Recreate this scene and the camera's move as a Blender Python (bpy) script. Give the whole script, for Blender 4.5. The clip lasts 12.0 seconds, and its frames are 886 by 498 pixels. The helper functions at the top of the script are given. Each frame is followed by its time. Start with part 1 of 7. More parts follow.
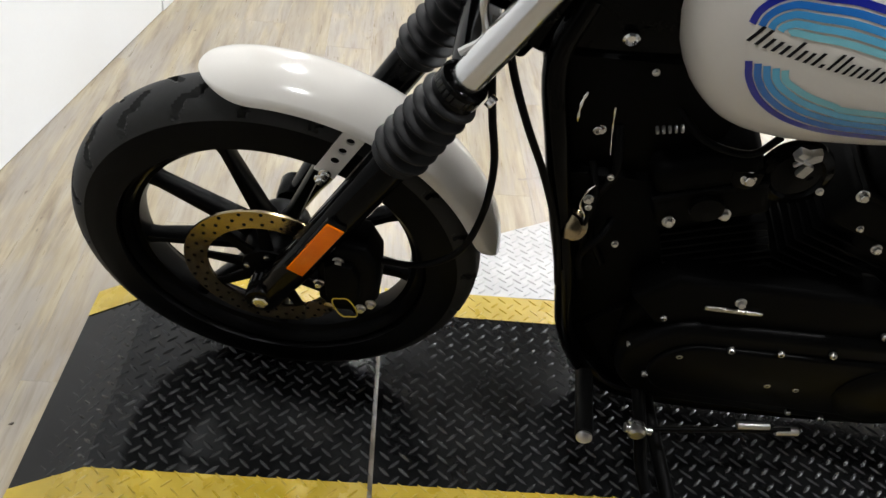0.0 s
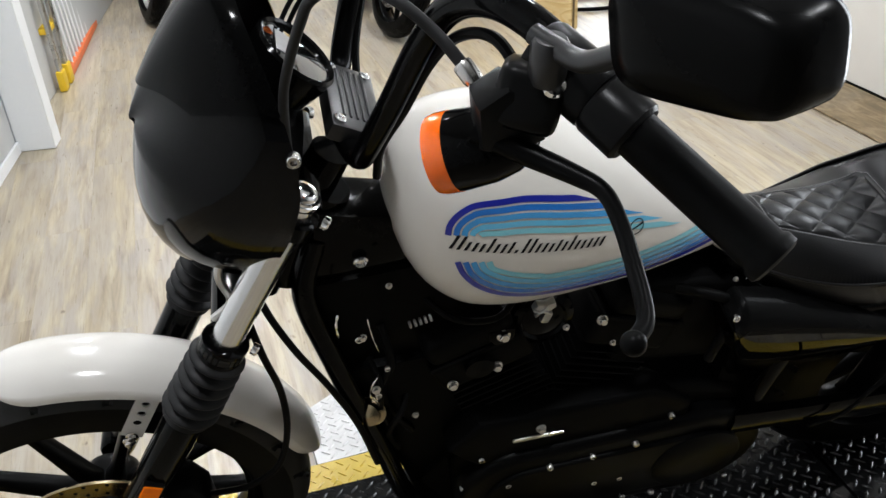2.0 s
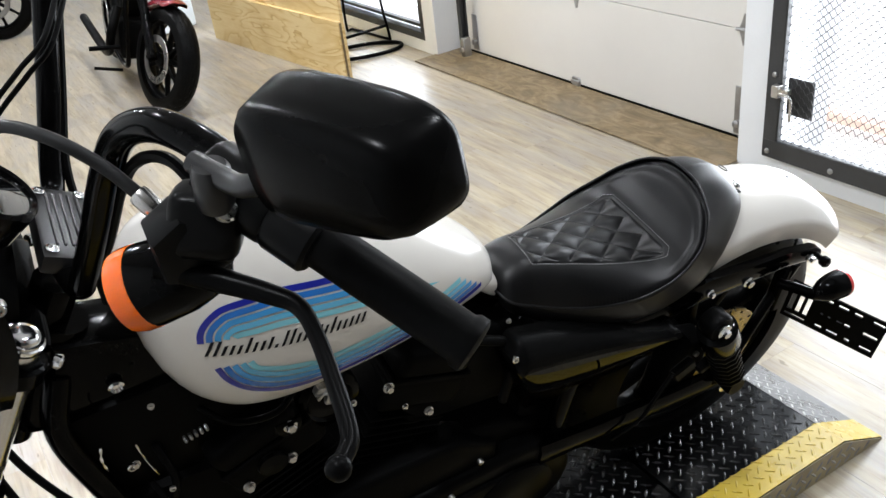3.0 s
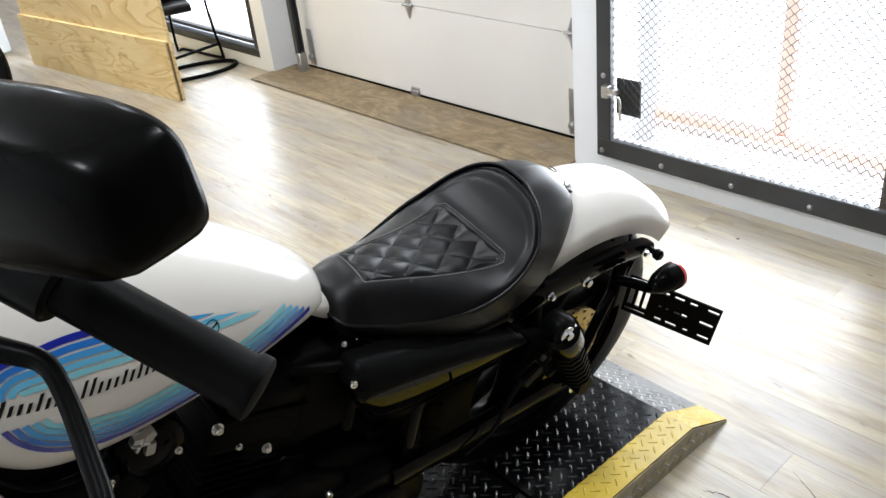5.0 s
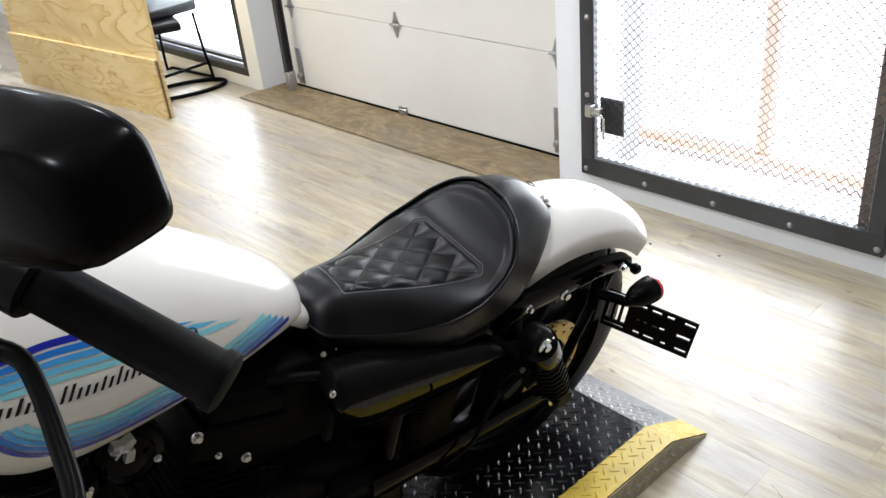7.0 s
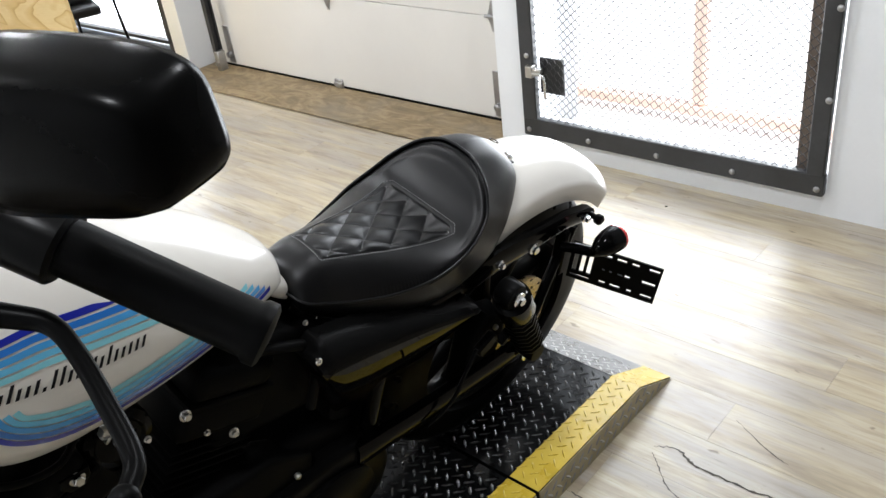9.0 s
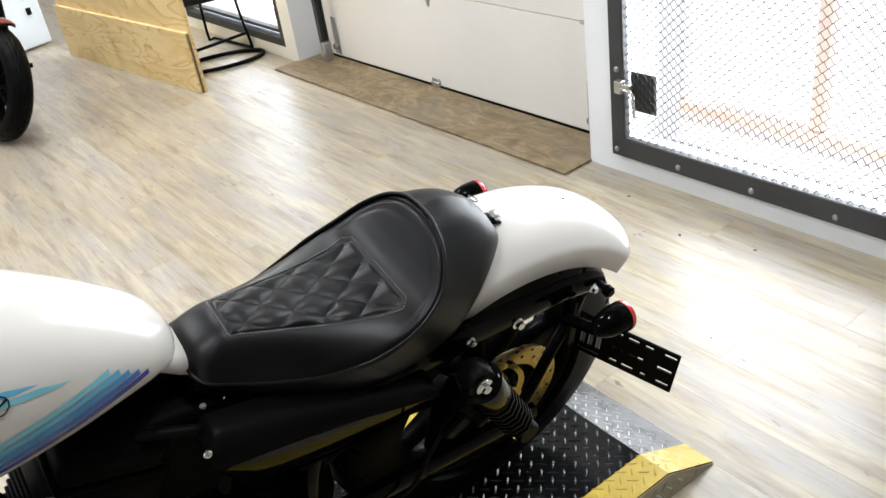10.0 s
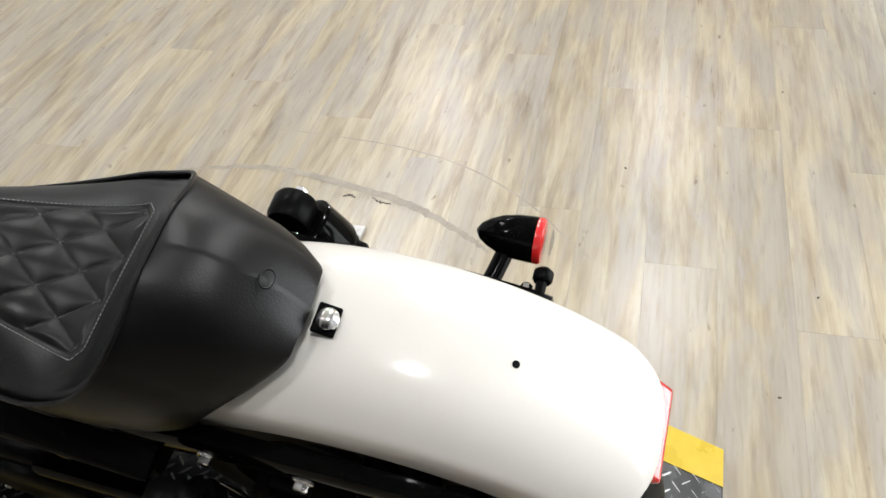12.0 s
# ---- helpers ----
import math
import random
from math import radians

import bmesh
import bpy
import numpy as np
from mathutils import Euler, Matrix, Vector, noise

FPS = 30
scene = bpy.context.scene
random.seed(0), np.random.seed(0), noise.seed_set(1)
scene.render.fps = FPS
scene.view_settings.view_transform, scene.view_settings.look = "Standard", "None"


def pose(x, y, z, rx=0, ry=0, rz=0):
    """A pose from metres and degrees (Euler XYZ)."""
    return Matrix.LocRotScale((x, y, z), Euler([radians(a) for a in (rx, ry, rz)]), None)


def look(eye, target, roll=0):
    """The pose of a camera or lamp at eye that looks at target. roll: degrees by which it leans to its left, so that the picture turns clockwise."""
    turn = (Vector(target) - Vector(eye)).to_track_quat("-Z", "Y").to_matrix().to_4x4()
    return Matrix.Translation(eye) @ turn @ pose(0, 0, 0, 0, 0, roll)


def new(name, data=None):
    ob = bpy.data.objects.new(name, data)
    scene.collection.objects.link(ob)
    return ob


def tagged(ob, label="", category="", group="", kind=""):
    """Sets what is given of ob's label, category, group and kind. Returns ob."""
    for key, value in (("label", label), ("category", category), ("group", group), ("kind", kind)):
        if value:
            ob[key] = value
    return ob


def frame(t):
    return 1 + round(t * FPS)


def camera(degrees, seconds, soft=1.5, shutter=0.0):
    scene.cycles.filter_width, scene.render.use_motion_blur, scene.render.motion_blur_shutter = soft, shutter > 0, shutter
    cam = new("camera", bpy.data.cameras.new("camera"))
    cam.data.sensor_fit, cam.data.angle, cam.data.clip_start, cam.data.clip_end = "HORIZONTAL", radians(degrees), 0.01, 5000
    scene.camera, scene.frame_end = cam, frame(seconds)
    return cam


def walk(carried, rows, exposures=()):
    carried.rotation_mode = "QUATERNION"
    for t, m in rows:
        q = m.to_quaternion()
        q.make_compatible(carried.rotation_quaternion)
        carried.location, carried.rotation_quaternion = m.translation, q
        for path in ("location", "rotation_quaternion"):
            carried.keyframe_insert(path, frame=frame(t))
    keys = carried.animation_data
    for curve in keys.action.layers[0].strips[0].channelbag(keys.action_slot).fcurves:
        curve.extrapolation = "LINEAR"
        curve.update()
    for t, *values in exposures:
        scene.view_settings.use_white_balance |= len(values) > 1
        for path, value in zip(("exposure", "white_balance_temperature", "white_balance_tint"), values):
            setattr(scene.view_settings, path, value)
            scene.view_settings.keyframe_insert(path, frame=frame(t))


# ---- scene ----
cam = camera(54.14, 12.0)
PATH = [
    (0, (0.1349, -1.1445, 1.2641), (0.3195, 0.4449, 0.0641), 7.86),
    (0.5, (0.1043, -1.1647, 1.2684), (0.1740, 0.4478, 0.0874), 8.57),
    (1, (0.1203, -1.1563, 1.3018), (0.1740, 0.4622, 0.1282), 4.64),
    (1.2, (0.1481, -1.1518, 1.3382), (0.2792, 0.5074, 0.2266), 3.19),
    (1.5, (0.1964, -1.1494, 1.3887), (0.4879, 0.4949, 0.2881), -0.19),
    (2, (0.2644, -1.1649, 1.4768), (0.7366, 0.4767, 0.4365), -3.35),
    (2.5, (0.3183, -1.1706, 1.5127), (0.9866, 0.4461, 0.5434), -6.56),
    (3, (0.3678, -1.1680, 1.5048), (1.2180, 0.3484, 0.5161), -7.18),
    (3.5, (0.3988, -1.1674, 1.4877), (1.3804, 0.2590, 0.4867), -6.62),
    (3.7, (0.4088, -1.1632, 1.4829), (1.4132, 0.2378, 0.4698), -6.62),
    (5.5, (0.4420, -1.1469, 1.4689), (1.5711, 0.1794, 0.4861), -6.26),
    (6, (0.4426, -1.1516, 1.4669), (1.5757, 0.1796, 0.4953), -6.34),
    (6.5, (0.4391, -1.1661, 1.4678), (1.5735, 0.1691, 0.5031), -6.26),
    (7, (0.4352, -1.1795, 1.4704), (1.5808, 0.1526, 0.5147), -5.86),
    (9, (0.3839, -1.1423, 1.4570), (1.6070, 0.0659, 0.4351), -7.56),
    (9.1, (0.3780, -1.1428, 1.4563), (1.5693, 0.0558, 0.3887), -8.60),
    (9.5, (0.5083, -1.1560, 1.4426), (1.6714, 0.1229, 0.4368), -9.47),
    (10, (0.7641, -1.1772, 1.4407), (1.7246, 0.2523, 0.4239), -8.87),
    (10.5, (0.9190, -1.1196, 1.4267), (1.6407, 0.4151, 0.3665), -10.47),
    (11, (1.2205, -0.9939, 1.4143), (1.8643, 0.5084, 0.2617), -11.96),
    (11.4, (1.5071, -0.9461, 1.3781), (1.8701, 0.6533, 0.2353), -6.73),
    (11.5, (1.5700, -0.9204, 1.3874), (1.7723, 0.6427, 0.1563), -4.90),
    (11.8, (1.7017, -0.8159, 1.3707), (1.4836, 0.7049, 0.0944), -7.40),
    (12, (1.7652, -0.7002, 1.3306), (1.3378, 0.7091, -0.0227), -5.85),
]
walk(cam, [(t, look(eye, target, roll)) for t, eye, target, roll in PATH], [(0, 0.1, 6450, 10), (0.6, 0.15, 6400, 10), (1.5, 0.08, 6350, 10), (2.5, 0.1, 6150, 10), (4.8, 0.17, 6150, 10), (9.8, 0.14, 6250, 10), (11.4, 0.06, 6400, 10), (12.0, -0.13, 6500, 10)])

# ---- light ----
world = bpy.data.worlds.new("daylight")
world.use_nodes = True
scene.world = world
wn = world.node_tree
sky = wn.nodes.new("ShaderNodeTexSky")
sky.sky_type, sky.sun_disc = "NISHITA", False
sky.sun_elevation, sky.sun_rotation = radians(79), radians(180)
wn.links.new(sky.outputs[0], wn.nodes["Background"].inputs[0])
wn.nodes["Background"].inputs[1].default_value = 0.15


def lamp(name, kind, m, energy, colour=(1, 1, 1), size=0.1, size_y=None, shape="DISK", spread=180):
    data = bpy.data.lights.new(name, kind)
    data.energy, data.color = energy, colour
    if kind == "AREA":
        data.shape, data.size, data.spread = shape, size, radians(spread)
        if size_y:
            data.size_y = size_y
    ob = new(name, data)
    ob.matrix_world = m
    return ob


sun = lamp("sun", "SUN", look((0.0, -1.75, 9), (0, 0, 0)), 5.0, (1.0, 0.97, 0.92))
sun.data.angle = radians(0.5)
# The right-hand wall's own frame: y runs along the wall, x goes into it.
WALL = pose(2.905, -0.334, 0, 0, 0, 0.95)
LEFT = pose(-0.612, 1.79, 0, 0, 0, -8.7)
CEIL = 3.0
# sky light in the gate's and the window's openings
lamp("gate_daylight", "AREA", WALL @ pose(0.25, 0.54, 1.15, 0, 90, 0), 54, (0.95, 0.98, 1.0), 2.0, 1.0, "RECTANGLE")
lamp("window_daylight", "AREA", WALL @ pose(0.14, 4.13, 1.0, 0, 90, 0), 30, (0.95, 0.98, 1.0), 1.6, 1.2, "RECTANGLE")
CEILING_LAMPS = [(x, y) for x in (0.1, 1.9) for y in (-0.9, 1.2, 3.3, 5.4)]
for x, y in CEILING_LAMPS:
    lamp("downlight_glow", "AREA", pose(x, y, CEIL - 0.032), 25 if y < 2 else 36, (0.995, 0.995, 0.995), 0.16)

# ---- materials ----


class Nodes:
    """Short-hand for a node tree."""

    def __init__(self, name):
        self.mat = bpy.data.materials.new(name)
        self.mat.use_nodes = True
        self.t = self.mat.node_tree
        self.bsdf = self.t.nodes["Principled BSDF"]

    def add(self, kind, **inputs):
        n = self.t.nodes.new(kind)
        for k, v in inputs.items():
            n.inputs[k.replace("_", " ")].default_value = v
        return n

    def link(self, a, b):
        self.t.links.new(a, b)

    def coords(self, scale=(1, 1, 1), shift=True, rot=(0, 0, 0)):
        c = self.add("ShaderNodeTexCoord")
        m = self.add("ShaderNodeMapping")
        m.inputs["Scale"].default_value = scale
        m.inputs["Rotation"].default_value = rot
        if shift:
            info = self.add("ShaderNodeObjectInfo")
            mul = self.add("ShaderNodeVectorMath")
            mul.operation = "MULTIPLY_ADD"
            self.link(info.outputs["Random"], mul.inputs[0])
            mul.inputs[1].default_value = (31.0, 57.0, 13.0)
            self.link(c.outputs["Object"], mul.inputs[2])
            self.link(mul.outputs[0], m.inputs["Vector"])
        else:
            self.link(c.outputs["Object"], m.inputs["Vector"])
        return m.outputs[0]

    def noise(self, vec, scale, detail=4.0, rough=0.6, distort=0.0):
        n = self.add("ShaderNodeTexNoise", Scale=scale, Detail=detail, Roughness=rough, Distortion=distort)
        self.link(vec, n.inputs["Vector"])
        return n.outputs["Fac"]

    def ramp(self, fac, stops):
        r = self.add("ShaderNodeValToRGB")
        e = r.color_ramp.elements
        while len(e) < len(stops):
            e.new(0.5)
        for el, (p, c) in zip(e, stops):
            el.position = p
            el.color = (*c, 1) if len(c) == 3 else c
        self.link(fac, r.inputs[0])
        return r.outputs[0]

    def mix(self, fac, a, b, mode="MIX"):
        m = self.add("ShaderNodeMix")
        m.data_type, m.blend_type = "RGBA", mode
        for v, s in ((fac, m.inputs[0]), (a, m.inputs[6]), (b, m.inputs[7])):
            if hasattr(v, "is_output"):
                self.link(v, s)
            elif isinstance(v, (int, float)):
                s.default_value = v
            else:
                s.default_value = (*v, 1)
        return m.outputs[2]

    def span(self, fac, lo, hi, a=0.3, b=0.7):
        m = self.add("ShaderNodeMapRange")
        self.link(fac, m.inputs["Value"])
        for k, v in (("From Min", a), ("From Max", b), ("To Min", lo), ("To Max", hi)):
            m.inputs[k].default_value = v
        return m.outputs[0]

    def bump(self, height, strength, distance):
        b = self.add("ShaderNodeBump", Strength=strength, Distance=distance)
        self.link(height, b.inputs["Height"])
        self.link(b.outputs[0], self.bsdf.inputs["Normal"])

    def put(self, **kw):
        for k, v in kw.items():
            s = self.bsdf.inputs[k.replace("_", " ")]
            if hasattr(v, "is_output"):
                self.link(v, s)
            elif isinstance(v, tuple):
                s.default_value = (*v, 1)
            else:
                s.default_value = v
        return self.mat


def surface(name, lo, hi, rough=(0.4, 0.55), metal=0.0, big=3.0, fine=60.0, bump=0.05, depth=0.001, coat=0.0, spec=0.5):
    """A surface with stains at one scale and grain at another."""
    n = Nodes(name)
    v = n.coords()
    a, b = n.noise(v, big, 5), n.noise(v, fine, 3)
    col = n.mix(n.span(a, 0, 1), lo, hi)
    col = n.mix(n.span(b, 0.0, 0.35), col, lo)
    n.bump(b, bump, depth)
    n.put(Coat_Weight=coat, Coat_Roughness=0.04, Specular_IOR_Level=spec)
    return n.put(Base_Color=col, Roughness=n.span(a, rough[0], rough[1]), Metallic=metal)


M = {}
M["white_paint"] = surface("pearl_white_paint", (0.615, 0.592, 0.548), (0.65, 0.626, 0.58), (0.15, 0.2), 0, 2, 400, 0.01, 0.0003, 0.2, 0.4)
M["black_paint"] = surface("gloss_black_paint", (0.0012, 0.0012, 0.0012), (0.0025, 0.0025, 0.0025), (0.07, 0.14), 0, 4, 300, 0.015, 0.0003, 0.0, 0.06)
M["black_metal"] = surface("satin_black_metal", (0.0015, 0.0015, 0.0015), (0.003, 0.003, 0.003), (0.28, 0.4), 0, 8, 250, 0.05, 0.0004, spec=0.04)
M["mirror_shell"] = surface("gloss_black_mirror_shell", (0.0015, 0.0015, 0.0015), (0.003, 0.003, 0.003), (0.2, 0.27), 0, 6, 300, 0.01, 0.0003, spec=0.045)
M["cover_gloss"] = surface("deep_gloss_black_paint", (0.0012, 0.0012, 0.0012), (0.002, 0.002, 0.002), (0.02, 0.035), 0, 4, 300, 0.004, 0.0003, spec=0.07)
M["cover_satin"] = surface("satin_black_cover_paint", (0.002, 0.002, 0.002), (0.004, 0.004, 0.004), (0.2, 0.28), 0, 6, 250, 0.03, 0.0003, spec=0.035)
M["cap_satin"] = surface("satin_black_cast_metal", (0.006, 0.006, 0.0062), (0.012, 0.012, 0.0124), (0.3, 0.4), 0, 8, 300, 0.05, 0.0003, spec=0.4)
M["cowl_black"] = surface("satin_black_cowl", (0.0025, 0.0025, 0.0027), (0.004, 0.004, 0.0043), (0.05, 0.08), 0, 6, 300, 0.008, 0.0003, spec=0.14)
M["engine_black"] = surface("wrinkle_black_engine_paint", (0.0012, 0.0012, 0.0012), (0.003, 0.003, 0.003), (0.45, 0.6), 0, 9, 420, 0.25, 0.0006, spec=0.035)
M["plastic_black"] = surface("black_plastic", (0.003, 0.003, 0.003), (0.006, 0.006, 0.006), (0.26, 0.36), 0, 8, 500, 0.06, 0.0004, spec=0.07)
M["rubber"] = surface("black_rubber", (0.002, 0.002, 0.002), (0.0045, 0.0045, 0.0045), (0.4, 0.5), 0, 6, 300, 0.12, 0.0005, spec=0.05)
M["tyre_rubber"] = surface("black_tyre_rubber", (0.0012, 0.0012, 0.0012), (0.0026, 0.0026, 0.0026), (0.36, 0.46), 0, 9, 240, 0.06, 0.0004, spec=0.06)
# tread colour raised above the walls' to paint in the lamps' sheen
M["tread_rubber"] = surface("lightened_tread_rubber", (0.014, 0.014, 0.0138), (0.026, 0.026, 0.0255), (0.5, 0.62), 0, 14, 240, 0.1, 0.0005, spec=0.18)
M["gauge_glass"] = surface("dark_glossy_glass", (0.002, 0.002, 0.002), (0.003, 0.003, 0.003), (0.02, 0.04), 0, 9, 240, 0.0, 0.0001, 1.0, 1.0)
M["gaiter_rubber"] = surface("grey_black_rubber", (0.006, 0.006, 0.0063), (0.012, 0.012, 0.0125), (0.45, 0.6), 0, 9, 260, 0.15, 0.0005, spec=0.2)
M["chrome"] = surface("chrome", (0.75, 0.75, 0.75), (0.82, 0.82, 0.82), (0.08, 0.2), 1, 9, 300, 0.02, 0.0002)
M["steel"] = surface("brushed_steel", (0.48, 0.47, 0.45), (0.6, 0.59, 0.57), (0.22, 0.36), 1, 8, 300, 0.05, 0.0002)
M["fork_tube"] = surface("polished_fork_tube", (0.62, 0.62, 0.62), (0.7, 0.7, 0.7), (0.16, 0.24), 1, 5, 200, 0.02, 0.0002)
M["disc"] = surface("brake_disc_steel", (0.29, 0.23, 0.14), (0.38, 0.305, 0.195), (0.18, 0.3), 1, 5, 220, 0.03, 0.0002)
M["zinc"] = surface("galvanised_steel", (0.35, 0.35, 0.35), (0.5, 0.5, 0.5), (0.35, 0.55), 1, 20, 120, 0.05, 0.0004)
M["yellow_paint"] = surface("yellow_floor_paint", (0.44, 0.31, 0.025), (0.56, 0.41, 0.05), (0.22, 0.36), 0, 9, 60, 0.1, 0.0006)
M["plate_black"] = surface("black_painted_tread_plate", (0.004, 0.0041, 0.0043), (0.012, 0.0122, 0.0126), (0.07, 0.13), 0, 7, 90, 0.03, 0.0006, spec=0.17)
M["plate_worn"] = surface("worn_grey_tread_plate", (0.06, 0.061, 0.062), (0.15, 0.151, 0.153), (0.22, 0.34), 0.5, 12, 90, 0.05, 0.0006)
M["plate_side"] = surface("worn_tan_plate_edge", (0.26, 0.22, 0.13), (0.4, 0.34, 0.2), (0.35, 0.5), 0.1, 14, 90, 0.1, 0.0006)
# bars: worn tops, lightened further to paint in the light they catch
M["plate_bars"] = surface("worn_black_lit_tread_bars", (0.016, 0.0162, 0.0165), (0.042, 0.0424, 0.043), (0.2, 0.3), 0.0, 14, 160, 0.05, 0.0004, spec=0.35)
M["plate_bare"] = surface("bare_aluminium_tread_plate", (0.46, 0.46, 0.455), (0.6, 0.6, 0.595), (0.28, 0.42), 0.35, 9, 90, 0.08, 0.0005)
M["wall_white"] = surface("white_wall_paint", (0.73, 0.745, 0.76), (0.78, 0.795, 0.81), (0.5, 0.65), 0, 1.3, 90, 0.05, 0.0008)
M["wall_dark"] = surface("dark_unseen_wall", (0.05, 0.05, 0.05), (0.07, 0.07, 0.07), (0.5, 0.65), 0, 1.3, 90, 0.05, 0.0008)
M["wall_grey"] = surface("pale_grey_wall_paint", (0.44, 0.45, 0.45), (0.5, 0.51, 0.51), (0.5, 0.65), 0, 1.3, 90, 0.05, 0.0008)
M["ceiling"] = surface("ceiling_paint", (0.4, 0.4, 0.4), (0.46, 0.46, 0.46), (0.6, 0.75), 0, 1.3, 60, 0.05, 0.0008)
M["door_panel"] = surface("cream_door_panel", (0.66, 0.64, 0.6), (0.72, 0.7, 0.66), (0.42, 0.55), 0, 1.6, 160, 0.12, 0.0008)
M["brown_steel"] = surface("rusty_brown_steel", (0.12, 0.09, 0.07), (0.22, 0.18, 0.15), (0.4, 0.55), 0.3, 12, 90, 0.05, 0.0004)
M["gate_grey"] = surface("dark_grey_gate_paint", (0.022, 0.023, 0.024), (0.045, 0.046, 0.048), (0.4, 0.6), 0, 8, 80, 0.1, 0.0007)
M["red_lens"] = surface("red_lens", (0.45, 0.012, 0.012), (0.6, 0.02, 0.02), (0.12, 0.2), 0, 20, 200, 0.05, 0.0004, 0.5)
M["amber_lens"] = surface("amber_lens", (0.78, 0.115, 0.0), (0.9, 0.16, 0.0), (0.08, 0.14), 0, 20, 200, 0.05, 0.0004, 0.3, 0.4)
M["amber_reflector"] = surface("amber_reflector", (0.85, 0.16, 0.0), (0.95, 0.22, 0.0), (0.18, 0.28), 0, 30, 300, 0.08, 0.0004, 0.0, 0.2)
M["maroon"] = surface("dark_red_paint", (0.13, 0.008, 0.012), (0.2, 0.012, 0.018), (0.12, 0.2), 0, 6, 200, 0.02, 0.0003, 0.5)
M["orange_paint"] = surface("orange_paint", (0.6, 0.12, 0.03), (0.7, 0.18, 0.05), (0.4, 0.55), 0, 9, 90, 0.1, 0.0006)
M["orange_pale"] = surface("weathered_orange_paint", (0.85, 0.58, 0.47), (0.88, 0.64, 0.54), (0.5, 0.65), 0, 6, 90, 0.1, 0.0006)
M["ladder_yellow"] = surface("yellow_plastic", (0.65, 0.42, 0.01), (0.75, 0.5, 0.02), (0.4, 0.5), 0, 9, 90, 0.05, 0.0006)
M["cord"] = surface("yellow_green_cord", (0.42, 0.5, 0.02), (0.5, 0.58, 0.04), (0.45, 0.55), 0, 9, 90, 0.05, 0.0005)
M["appliance"] = surface("white_enamel", (0.66, 0.7, 0.74), (0.72, 0.76, 0.79), (0.3, 0.4), 0, 4, 90, 0.02, 0.0004)
M["concrete"] = surface("pale_concrete", (0.72, 0.72, 0.71), (0.8, 0.8, 0.79), (0.7, 0.85), 0, 2, 40, 0.2, 0.002)
M["quilt_thread"] = surface("dark_thread", (0.05, 0.05, 0.05), (0.09, 0.09, 0.09), (0.6, 0.8), 0, 40, 300, 0.05, 0.0003)
M["thread"] = surface("grey_thread", (0.16, 0.16, 0.16), (0.26, 0.26, 0.26), (0.6, 0.8), 0, 40, 300, 0.05, 0.0003)
for key, col in (("navy", (0.012, 0.02, 0.3)), ("blue", (0.015, 0.15, 0.52)), ("azure", (0.045, 0.29, 0.63)), ("sky", (0.11, 0.44, 0.68)), ("teal", (0.2, 0.55, 0.65)), ("ink", (0.008, 0.008, 0.01))):
    M[key] = surface(key + "_decal", tuple(c * 0.92 for c in col), col, (0.16, 0.24), 0, 6, 300, 0.01, 0.0002, 0.0 if key == "ink" else 0.4, 0.1 if key == "ink" else 0.5)

n = Nodes("black_leather")
v = n.coords(shift=False)
big, cell = n.noise(v, 14, 4), n.add("ShaderNodeTexVoronoi", Scale=520.0)
n.link(v, cell.inputs["Vector"])
n.bump(cell.outputs["Distance"], 0.2, 0.0005)
M["leather"] = n.put(Base_Color=n.mix(n.span(big, 0, 1), (0.0018, 0.0018, 0.002), (0.0035, 0.0035, 0.0038)), Roughness=n.span(big, 0.35, 0.43), Specular_IOR_Level=0.26)

n = Nodes("weathered_oak_vinyl_plank")
mottle = n.noise(n.coords((1, 0.1, 1)), 27, 5, 0.6, 0.4)
drift = n.noise(n.coords((1, 0.2, 1), rot=(0, 0, 0.06)), 13, 4, 0.6, 0.5)
streak = n.noise(n.coords((1, 0.085, 1), rot=(0, 0, -0.03)), 66, 4, 0.6, 0.4)
patch = n.noise(n.coords((1, 0.3, 1)), 3.2, 3)
fine = n.noise(n.coords((1, 0.05, 1)), 130, 4)
speck = n.noise(n.coords((1, 0.4, 1)), 34, 2)
info = n.add("ShaderNodeObjectInfo")
col = n.ramp(mottle, [(0.3, (0.195, 0.158, 0.114)), (0.42, (0.292, 0.244, 0.176)), (0.53, (0.38, 0.325, 0.228)), (0.68, (0.44, 0.39, 0.3))])
col = n.mix(n.span(drift, 0, 0.7, 0.44, 0.58), col, (0.315, 0.29, 0.262))
col = n.mix(n.span(patch, 0, 0.3, 0.45, 0.62), col, (0.4, 0.33, 0.21))
col = n.mix(n.span(streak, 0, 0.4, 0.55, 0.7), col, (0.175, 0.14, 0.098))
col = n.mix(n.span(fine, 0, 0.3, 0.48, 0.72), col, (0.2, 0.165, 0.115))
col = n.mix(n.span(speck, 0, 0.75, 0.7, 0.77), col, (0.11, 0.08, 0.05))
hsv = n.add("ShaderNodeHueSaturation")
n.link(col, hsv.inputs["Color"])
n.link(n.span(info.outputs["Random"], 0.92, 1.07, 0, 1), hsv.inputs["Value"])
n.link(n.span(info.outputs["Random"], 1.06, 0.95, 0, 1), hsv.inputs["Saturation"])
n.bump(fine, 0.06, 0.0005)
M["plank"] = n.put(Base_Color=hsv.outputs[0], Roughness=n.span(fine, 0.27, 0.33), Specular_IOR_Level=0.55)

